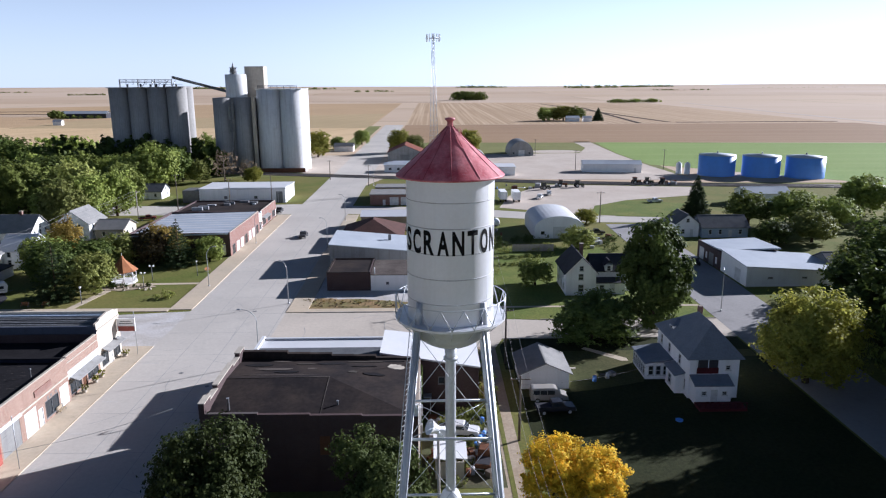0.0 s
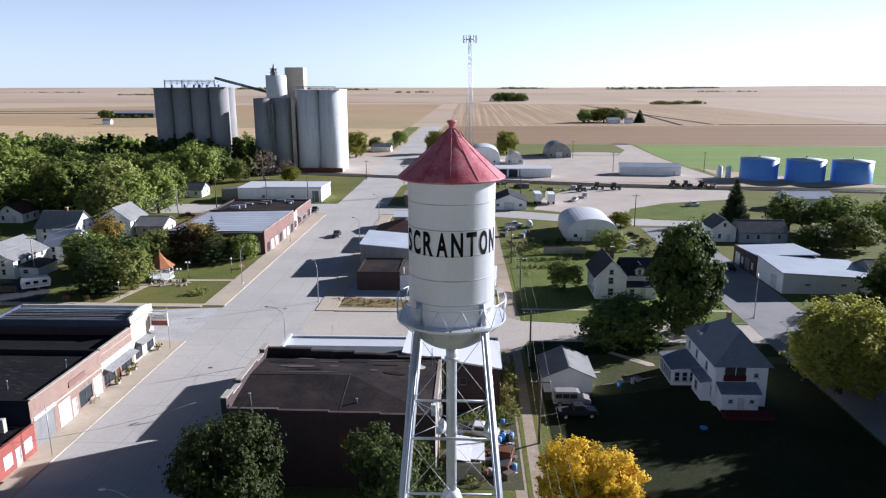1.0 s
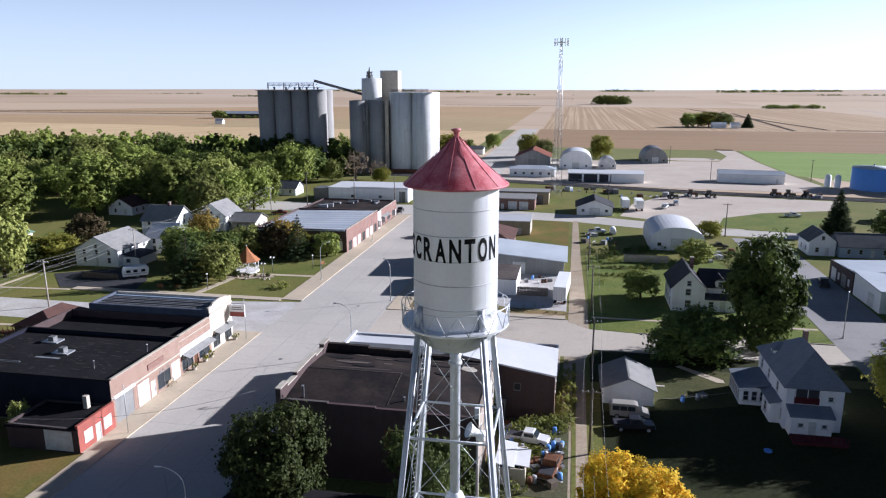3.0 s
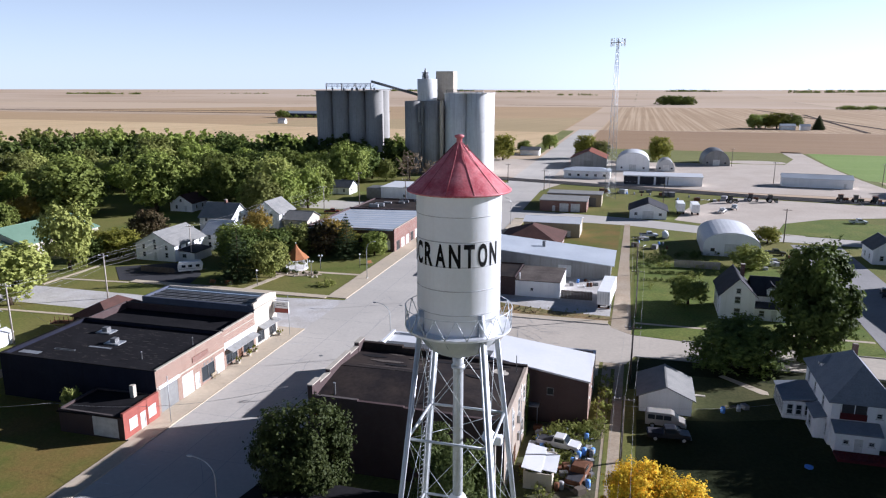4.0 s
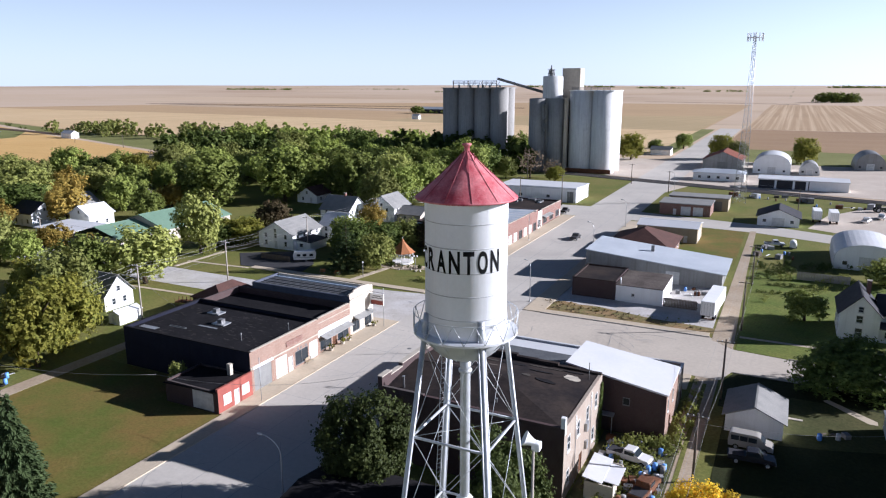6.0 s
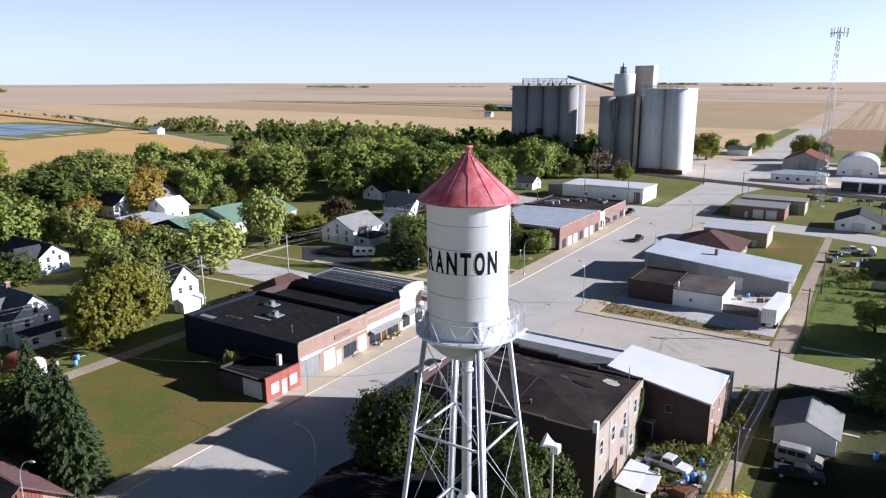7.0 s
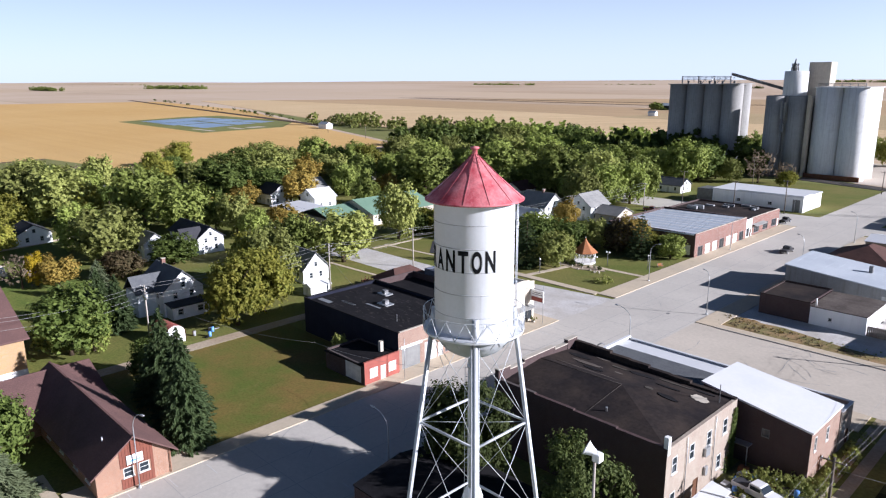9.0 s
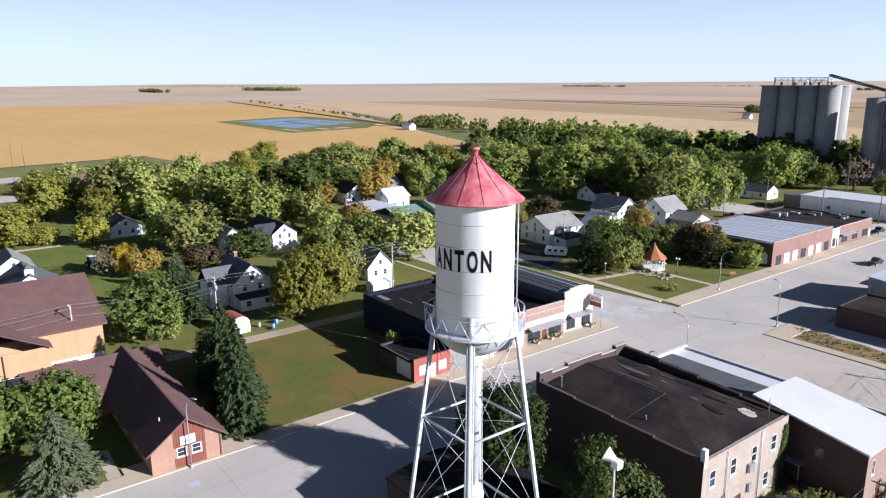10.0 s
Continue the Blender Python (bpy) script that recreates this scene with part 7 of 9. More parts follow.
def west_houses():
    s = house(-113.5, 59.8, 11.4, 8.2, 5.2, 3.5, "x", M["siding"], M["grey_roof"], "white two-storey house with grey roof among trees", chimney=(3.0, 4.1))
    lean_to(s, 11.42, 0.4, 14.2, 7.8, (3.1, 2.6, 2.6, 3.1), M["siding"], M["slate_roof"], 2.5, [("window", "E", 1.0, 0.9, 2.2, 2.1), ("window", "E", 5.0, 0.9, 6.2, 2.1)], "porch")
    part("side_gable", bmesh_shell(2.5, -3.6, 8.0, -0.02, 5.0), M["siding"], s)
    gable_roof(s, 5.5, 6.5, 5.0, 2.6, "y", M["grey_roof"], 0.4, x0=2.5, y0=-3.6)
    house(-112.5, 91.8, 10.0, 6.8, 3.3, 3.5, "x", M["siding"], M["pale_roof"], "narrow white house with steep pale roof")
    house(-96.0, 87.4, 2.9, 5.2, 2.0, 0.6, "y", M["white"], M["white_roof"], "small white garden shed", {"S": [("door", 0.9, 0.05, 1.9, 1.85)]}, name="shed", over=0.15, category="shed")
    quonset(-87.4, 55.4, 3.8, 5.0, 3.3, M["red_panel"], M["white"], "small shed with arched red roof", door=False, base=1.5, turn=96)
    s = house(-113.2, 150.2, 11.6, 13.2, 4.3, 3.1, "y", M["siding"], M["pale_roof"], "cream house with pale shingle roof")
    lean_to(s, 11.62, 1.6, 16.2, 9.0, (3.0, 2.4, 2.4, 3.0), M["siding"], M["slate_roof"], 2.3, [("window", "S", 1.0, 0.9, 2.2, 1.9)])
    house(-103, 164.5, 7.2, 9.0, 4.6, 3.0, "x", M["siding"], M["white_roof"], "white house with bright metal roof")
    house(-119, 187, 11, 10, 4.4, 3.8, "x", M["siding"], M["pale_roof"], "white gambrel-like house with grey roof", chimney=(6.5, 5))
    house(-106, 196, 9.5, 10.5, 4.8, 3.6, "y", M["siding"], M["pale_roof"], "pale two-storey house with gabled roof")
    house(-95.5, 197, 8, 9, 3.0, 2.0, "x", M["cream"], M["pale_roof"], "low cream house with pale roof")
    house(-114, 268, 11, 8.5, 3.0, 2.4, "x", M["siding"], M["grey_roof"], "white cottage with grey roof")
    house(-128, 262, 7, 8, 4.0, 3.0, "y", M["siding"], M["grey_roof"], "white house with steep roof")
    house(-150, 215, 9, 9, 3.2, 2.6, "y", M["siding"], M["brown_roof"], "white house with brown roof")
    s = house(-161.5, 143.5, 20, 26, 3.6, 3.4, "y", M["cream"], M["green_roof"], "wide hall with green metal roof", name="green_roof_hall", category="hall")
    part("wing", bmesh_shell(-1.5, -13, 17.0, -0.02, 3.0), M["cream"], s)
    gable_roof(s, 18.5, 13.0, 3.0, 2.6, "y", M["green_roof"], 0.5, x0=-1.5, y0=-13.3)
    s = thing("flat_building", -181, 131, "low white-roofed building beside a hall", "building")
    shell(s, 16.5, 11, 3.0, {"*": M["white"]}, {"E": spaced("window", 11, 3, 1.4, 1.1, 1.0)})
    sloped_slab(s, -0.4, -0.4, 16.9, 11.4, (3.1, 3.1, 3.5, 3.5), 0.3, M["white_roof"])
    house(-186, 146, 9, 9, 4.2, 2.6, "y", M["siding"], M["white_roof"], "white house with metal roof")
    s = house(-162, 87.5, 17, 7.2, 4.4, 2.6, "x", M["siding"], M["slate_roof"], "white house with dark roof behind trees")
    house(-151, 84.2, 5.5, 5.2, 4.4, 2.4, "y", M["siding"], M["slate_roof"], "white gabled wing with dark roof")
    house(-206, 140, 10, 9, 4.2, 3.0, "x", M["siding"], M["slate_roof"], "white house with dark roof")
    house(-207, 158, 9, 8, 4.4, 3.0, "y", M["siding"], M["pale_roof"], "white house with pale roof")
    house(-262, 66, 11, 9, 3.4, 2.6, "x", M["siding"], M["brown_roof"], "white house with brown roof")
    house(-199, 56, 10, 9, 3.2, 2.4, "x", M["siding"], M["slate_roof"], "low white house under trees")
    house(-262, 108, 10, 9, 3.4, 2.6, "y", M["siding"], M["slate_roof"], "white house with dark roof")
    house(-250, 180, 10, 9, 3.4, 2.6, "x", M["siding"], M["grey_roof"], "white house with grey roof")
    house(-230, 200, 10, 9, 3.4, 2.6, "x", M["cream"], M["pale_roof"], "cream house with pale roof")
    s = house(-139, 21.5, 13, 12, 4.0, 3.6, "x", M["siding"], M["grey_roof"], "white hall with blue-grey roof and cupola")
    part("cupola", box(10.4, 5.2, 7.2, 12.0, 6.8, 8.6), M["white"], s, "small white cupola")
    part("cupola_roof", lathe([(1.3, 8.604), (0.02, 9.7)], 4, False), M["grey_roof"], s, at=pose(11.2, 6.0, 0, 0, 0, 45))
    house(-164.5, 23.4, 11, 8, 3.2, 2.8, "x", M["siding"], M["pale_roof"], "white house with pale metal roof beside the lawn")
    house(-155.2, 74.6, 7.2, 6.2, 4.6, 2.2, "x", M["siding"], M["pale_roof"], "narrow white two-storey house between trees")
    house(-257, 58.5, 8, 8, 8.6, 3.7, "y", M["brick_red"], M["maroon_roof"], "tall red house behind yellowing trees")
    # church of tan brick
    s = thing("church", -118, 0, "tan brick church with maroon shingle roof", "church")
    shell(s, 27.6, 33, 6.4, {"*": M["brick_tan"]}, {"E": spaced("window", 33, 7, 1.3, 2.6, 2.2)[:2], "N": spaced("window", 27, 4, 1.2, 2.4, 2.2)}, 0.4, gables=("S", "N"), gable=5.2)
    gable_roof(s, 27.6, 33, 6.4, 5.2, "y", M["maroon_roof"], 0.7, 0.25)
    part("wing", bmesh_shell(27.6, 12, 31.0, 24.5, 5.2), M["brick_tan"], s, "tan brick projecting bay")
    gable_roof(s, 7.5, 12.5, 5.2, 3.2, "x", M["maroon_roof"], 0.5, x0=23.6, y0=12)
    for y in (13.2, 14.9):
        opening_fill(s, (31.0, 12), (31.0, 24.5), 0, (y - 12, 1.6, y - 12 + 1.3, 3.8), "window", -0.02)
    part("base_course", boxes([(27.602, 0, 0, 27.75, 11.9, 1.3), (31.002, 12, 0, 31.12, 24.5, 1.3), (27.602, 24.6, 0, 27.75, 33, 1.3)]), M["white"], s, "pale stone base course")
    part("downpipe", tube([(31.14, 18.2, 5.1), (31.14, 18.2, 0.1)], 0.09, 6), M["door_brown"], s, "dark brown downpipe")
    part("steps", boxes([(27.8, 25 + 0.0, 0, 30.6, 29, 0.5), (27.8, 25.3, 0.5, 30.2, 28.7, 1.0)]), M["brick_pink"], s, "brick entrance steps")
    # low brick office on the main street
    s = thing("brick_office", -76, 28.6, "low rose brick office with maroon shingle roof", "office")
    E_ = [("window", 2.95, 1.5, 4.1, 2.7), ("window", 4.7, 1.5, 5.85, 2.7)]
    shell(s, 28.5, 8.4, 3.3, {"*": M["brick_orange"]}, {"E": E_, "S": [("window", x, 1.1, x + 1.4, 2.2) for x in (11, 16, 21, 25)]}, 0.3, gables=("E", "W"), gable=3.05)
    gable_roof(s, 28.5, 8.4, 3.3, 3.05, "x", M["maroon_roof"], 0.7, 0.2)
    rows = []
    for i in range(11):
        y = 2.67 + 0.34 * i
        top = 3.3 + 3.05 * (1 - abs(y + 0.16 - 4.2) / 4.2) - 0.1
        for a, b, c, d in ((y, 0.05, y + 0.31, 1.45), (y, 2.75, y + 0.31, top)):
            rows.append((28.506, a, b, 28.56, c, d))
        if not (2.8 < y + 0.16 < 4.2 or 4.6 < y + 0.16 < 6.0):
            rows.append((28.506, y, 1.45, 28.56, y + 0.31, 2.75))
    for q in rows:
        part("board", box(*q), M["rust_panel"], s, "rust-red vertical board")
    sign = part("sign", box(28.565, 3.4, 3.0, 28.68, 5.2, 4.1, 0.02), M["white"], s, "white sign with faded picture")
    part("lettering_bar", boxes([(28.682, 3.7, 3.3, 28.69, 4.9, 3.5)]), M["blue_tank"], sign)
    part("wing", bmesh_shell(-6.5, -9, 8.0, 8.38, 2.95), M["brick_orange"], s)
    gable_roof(s, 14.5, 17.4, 2.95, 2.9, "y", M["maroon_roof"], 0.6, x0=-6.5, y0=-9)
    for x, y in ((20.5, 3.0), (25, 2.2)):
        part("roof_vent", tube([(x, y, 4.2), (x, y, 5.6)], 0.09, 8), M["galvanized"], s)
    part("downpipe", tube([(28.65, 8.2, 3.1), (28.65, 8.2, 0.1)], 0.05, 6), M["door_brown"], s)


west_houses()

# ---- gazebo ----
def gazebo():
    g = thing("gazebo", -68.6, 152.2, "white gazebo with orange cedar roof in a park", "gazebo")
    part("deck", lathe([(2.75, 0), (2.75, 0.45), (0.02, 0.45)], 8, False), M["white"], g, at=pose(0, 0, 0, 0, 0, 22.5))
    part("roof", lathe([(3.1, 2.75), (3.15, 2.85), (1.5, 4.3), (0.55, 5.4), (0.12, 6.2), (0.01, 6.3)], 8, False), M["gazebo_roof"], g, "flared orange shingle roof", at=pose(0, 0, 0, 0, 0, 22.5))
    part("finial", tube([(0, 0, 6.2), (0, 0, 6.8)], [0.08, 0.01], 8), M["white"], g)
    for k in range(8):
        a, b = math.radians(22.5 + 45 * k), math.radians(67.5 + 45 * k)
        p, q = Vector((2.55 * math.cos(a), 2.55 * math.sin(a), 0)), Vector((2.55 * math.cos(b), 2.55 * math.sin(b), 0))
        part("post", tube([(p.x, p.y, 0.45), (p.x, p.y, 2.85)], 0.08, 6), M["white"], g)
        part("frieze", tube([(p.x, p.y, 2.6), (q.x, q.y, 2.6)], 0.07, 4), M["white"], g)
        for f in (0.25, 0.75):
            m = p.lerp(q, f)
            part("brace", tube([(p.lerp(q, 0.02 if f < 0.5 else 0.98).x, p.lerp(q, 0.02 if f < 0.5 else 0.98).y, 2.15), (m.x, m.y, 2.6)], 0.035, 4), M["white"], g)
        if k != 6:
            part("rail", tube([(p.x, p.y, 1.35), (q.x, q.y, 1.35)], 0.05, 4), M["white"], g)
            for j in range(1, 7):
                m = p.lerp(q, j / 7)
                part("baluster", tube([(m.x, m.y, 0.45), (m.x, m.y, 1.35)], 0.025, 4), M["white"], g)


gazebo()

# ---- trees ----
def mesh_from_arrays(name, verts, faces, mat):
    me = bpy.data.meshes.new(name)
    me.from_pydata(verts.tolist(), [], faces.tolist())
    me.materials.append(mat)
    return me


def leaf_cards(centres, normals, sizes, rng, narrow=1.0, ways=None):
    """Small bent leaf sprays: one quad each, at centres, facing about along normals."""
    n = len(centres)
    nrm = normals + rng.normal(0, 0.42, (n, 3))
    nrm /= np.linalg.norm(nrm, axis=1)[:, None] + 1e-9
    ref = rng.normal(0, 1, (n, 3))
    u = np.cross(nrm, ref) if ways is None else ways + ref * 0.25
    u /= np.linalg.norm(u, axis=1)[:, None] + 1e-9
    v = np.cross(nrm, u)
    s = sizes[:, None]
    v = v * narrow
    a = centres - u * s - v * s * 0.55
    b = centres + u * s * 0.3 - v * s * 0.75
    c = centres + u * s + v * s * 0.55 - nrm * s * 0.25
    d = centres - u * s * 0.3 + v * s * 0.75
    verts = np.stack([a, b, c, d], 1).reshape(-1, 3)
    faces = np.arange(4 * n).reshape(-1, 4)
    return verts, faces


def crown_points(rng, r, h0, h1, clumps, per, irregular=0.6, spread=0.3):
    """Leaf places and outward ways for a crown: rounded boughs on an uneven form, drooping tufts over each bough, leaves in each tuft."""
    boughs = max(7, clumps // 3)
    leaves = 10
    tufts = max(3, clumps * per // (boughs * leaves))
    i = np.arange(boughs)
    up = 1 - 1.88 * (i + 0.5) / boughs
    a = i * 2.39996 + rng.uniform(-0.6, 0.6, boughs)
    flat = np.sqrt(1 - up ** 2)
    way = np.stack([np.cos(a) * flat, np.sin(a) * flat, up], 1)
    lobes = rng.normal(0, 1, (6, 3))
    lobes /= np.linalg.norm(lobes, axis=1)[:, None]
    bulge = 1 + irregular * (np.clip(((way @ lobes.T).max(1) - 0.45) / 0.55, 0, 1) ** 1.4 - 0.5) * 0.6
    half = (h1 - h0) / 2
    out = rng.uniform(0.6, 0.8, boughs) * bulge
    out[::6] *= rng.uniform(0.2, 0.6, len(out[::6]))
    mid = np.stack([way[:, 0] * r * out, way[:, 1] * r * out, h0 + half * 0.92 + way[:, 2] * half * (out + 0.04)], 1)
    size = r * rng.uniform(spread - 0.05, spread + 0.14, boughs)
    q = rng.normal(0, 1, (boughs, tufts, 3)) + way[:, None] * 0.8 + np.array([0, 0, 0.25])
    q /= np.linalg.norm(q, axis=2)[:, :, None]
    tip = mid[:, None] + q * (size[:, None] * rng.uniform(0.68, 1.08, (boughs, tufts)))[:, :, None] * np.array([1, 1, 0.85])
    spray = q * 0.8 + rng.normal(0, 0.45, q.shape) + np.array([0, 0, 0.25])
    along = rng.uniform(-0.35, 0.75, (boughs, tufts, leaves, 1)) * size[:, None, None, None] * 0.62
    g = rng.normal(0, 1, (boughs, tufts, leaves, 3))
    pts = tip[:, :, None] + spray[:, :, None] * along + g * (size[:, None, None, None] * 0.085)
    nrm = g * 0.35 + q[:, :, None] + way[:, None, None] * 0.25 + np.array([0, 0, 0.2])
    pts = pts.reshape(-1, 3)
    pts[:, 2] = np.maximum(pts[:, 2], 0.05)
    return pts, nrm.reshape(-1, 3)


TREES = {}


def broad_tree(kind, seed, mat, label, h=10.0, r=4.2, h0=0.9, clumps=115, per=72, leaf=0.215, sparse=1.0, spread=0.3, irregular=0.4, core=700):
    rng = np.random.default_rng(seed)
    rnd = random.Random(seed)
    t = new("tree")
    tagged(t, label, "tree", "town trees")
    bm = bmesh.new()
    lean = (rnd.uniform(-0.3, 0.3), rnd.uniform(-0.3, 0.3))
    fork = h * 0.3
    tube_into(bm, [(0, 0, -0.1), (lean[0] * 0.3, lean[1] * 0.3, fork * 0.5), (lean[0], lean[1], fork), (lean[0] * 1.4, lean[1] * 1.4, h * 0.75)], [0.34, 0.25, 0.2, 0.05], 8)
    for k in range(7):
        a = k * 0.9 + rnd.uniform(-0.3, 0.3)
        z = fork * rnd.uniform(0.75, 1.5)
        e = r * rnd.uniform(0.55, 0.8)
        top = z + h * rnd.uniform(0.2, 0.4)
        tube_into(bm, [(lean[0], lean[1], z), (lean[0] + e * 0.45 * math.cos(a), lean[1] + e * 0.45 * math.sin(a), z + (top - z) * 0.55), (lean[0] + e * math.cos(a), lean[1] + e * math.sin(a), top)], [0.12, 0.08, 0.02], 5)
    part("trunk", bm, M["bark"], t)
    pts, nrm = crown_points(rng, r, h0, h, clumps, int(per * sparse), irregular, spread)
    sizes = rng.uniform(leaf * 0.7, leaf * 1.35, len(pts))
    if sparse == 1.0:
        # the shaded inside of the crown: fewer, larger sprays
        k = core
        deep = rng.normal(0, 1, (k, 3))
        deep *= (rng.uniform(0.05, 0.6, k) / np.linalg.norm(deep, axis=1))[:, None]
        pts = np.concatenate([pts, deep * np.array([r, r, (h - h0) / 2]) + np.array([0, 0, (h + h0) / 2])])
        nrm = np.concatenate([nrm, deep])
        sizes = np.concatenate([sizes, rng.uniform(0.3, 0.6, k)])
    v, f = leaf_cards(pts, nrm, sizes, rng)
    crown = new("crown", mesh_from_arrays("crown", v, f, mat))
    crown.parent = t
    TREES[kind] = [t, False]


def conifer(kind, seed, mat, label, h=12.0, r=3.4, leaf=0.2, layers=30, droop=0.35):
    rng = np.random.default_rng(seed)
    t = new("spruce_tree")
    tagged(t, label, "tree", "town trees")
    bm = bmesh.new()
    tube_into(bm, [(0, 0, -0.1), (0, 0, h * 0.96)], [0.25, 0.03], 7)
    cs, ns, ws = [], [], []
    for i in range(layers):
        f = i / (layers - 1)
        z = h * (0.06 + 0.9 * f)
        rad = r * (1 - f) ** 0.85 + 0.12
        arms = max(4, int(11 * (1 - f) + 4))
        for k in range(arms):
            a = 6.283 * (k + rng.uniform(-0.35, 0.35)) / arms + i * 0.7
            ln = rad * rng.uniform(0.75, 1.12)
            n = int(48 * ln / r * 1.3) + 6
            s = rng.uniform(0.12, 1.0, n) ** 0.7
            side = rng.normal(0, 0.16, n) * ln * (1.15 - s)
            x = np.cos(a) * ln * s - np.sin(a) * side
            y = np.sin(a) * ln * s + np.cos(a) * side
            zz = z - droop * ln * s + 0.16 * ln * s ** 3 + rng.normal(0, 0.1, n)
            cs.append(np.stack([x, y, zz], 1))
            ns.append(np.stack([np.cos(a) * np.ones(n) * 0.5, np.sin(a) * np.ones(n) * 0.5, np.ones(n)], 1))
            fan = np.clip(side / (ln * 0.2 + 0.01), -1, 1)
            ws.append(np.stack([np.cos(a + fan), np.sin(a + fan), -droop * np.ones(n)], 1))
            if i % 2 == 0 and k % 2 == 0:
                tube_into(bm, [(0, 0, z), (math.cos(a) * ln * 0.8, math.sin(a) * ln * 0.8, z - droop * ln * 0.8)], [0.05, 0.01], 4)
    part("trunk", bm, M["bark"], t)
    pts, nrm = np.concatenate(cs), np.concatenate(ns)
    v, f = leaf_cards(pts, nrm, rng.uniform(leaf, leaf * 1.9, len(pts)), rng, 0.34, np.concatenate(ws))
    crown = new("crown", mesh_from_arrays("crown", v, f, mat))
    crown.parent = t
    TREES[kind] = [t, False]


def plant(kind, x, y, h, r=None, turn=None):
    """A tree of a kind, scaled to the height h and crown radius r."""
    proto, used = TREES[kind]
    bh, br = SIZE[kind]
    r = r or h * br / bh
    turn = turn if turn is not None else random.uniform(0, 360)
    m = pose(x, y, 0, 0, 0, turn) @ Matrix.Diagonal((r / br, r / br, h / bh, 1))
    if not used:
        TREES[kind][1] = True
        proto.matrix_basis = m
        return proto
    base = proto.scale.copy()
    proto.scale = (1, 1, 1)
    ob = copy_thing(proto, m)
    proto.scale = base
    return ob


SIZE = {}
SPECS = [("green", 11, GREEN, "broad leafy green tree beside houses"), ("green2", 12, GREEN, "full green tree with uneven crown"), ("olive", 13, OLIVE, "olive green tree with a loose crown"),
         ("olive2", 14, OLIVE, "pale olive tree with a rounded crown"), ("turning", 15, TURNING, "green tree turning yellow in autumn"), ("turning2", 16, TURNING, "yellowing autumn tree with a loose crown"),
         ("dark", 17, DARKLEAF, "dark green dense-crowned garden tree"), ("dark2", 18, DARKLEAF, "dark green round-crowned yard tree"), ("orange", 19, ORANGE, "rusty orange autumn tree among houses"), ("purple", 20, PURPLE, "dark purple-leaved tree near houses")]
for kind, seed, mat, label in SPECS:
    broad_tree(kind, seed, mat, label)
    SIZE[kind] = (10.4, 4.4)
broad_tree("near", 31, NEARLEAF, "dark green street tree beside a brick hall", clumps=150, per=216, leaf=0.12, spread=0.2, irregular=1.0, core=160)
broad_tree("near2", 32, NEARLEAF, "dark bronze-green tree beside a brick hall", clumps=150, per=216, leaf=0.12, spread=0.2, irregular=1.0, core=160)
broad_tree("gold", 33, YELLOW, "bright yellow autumn tree beside the alley", h0=0.8, clumps=150, per=170, leaf=0.115, spread=0.19, irregular=0.9)
broad_tree("large", 34, TURNING, "large yellow-green tree over the lawn", h0=0.7, clumps=150, per=190, leaf=0.13, spread=0.25, irregular=0.55)
broad_tree("tall", 35, DARKLEAF, "tall dark green tree beside the side street", h=10, r=3.2, h0=0.2, clumps=120, per=150, leaf=0.15, irregular=0.4)
broad_tree("low", 37, DARKLEAF, "dark low-branched round tree beside the side street", h0=-0.6, clumps=130, per=120, leaf=0.16, irregular=0.35)
broad_tree("bare", 36, BARE, "thinly leaved grey-brown autumn tree", sparse=0.16, leaf=0.2)
for kind in ("near", "near2", "gold", "large", "bare", "low"):
    SIZE[kind] = (10.4, 4.4)
SIZE["tall"] = (10.4, 3.4)
conifer("spruce", 41, NEEDLE, "tall dark green spruce beside the empty lot")
conifer("spruce2", 42, NEEDLE, "dark green spruce tree beside lawns")
conifer("blue", 43, NEEDLE_BLUE, "bluish spruce beside the brick office", r=4.0)
conifer("pine", 44, NEEDLE, "dark green spreading pine in the park", h=12.0, r=4.6, layers=15, droop=0.12)
SIZE["spruce"] = SIZE["spruce2"] = (12.0, 3.4)
SIZE["blue"] = (12.0, 4.0)
SIZE["pine"] = (12.0, 4.6)

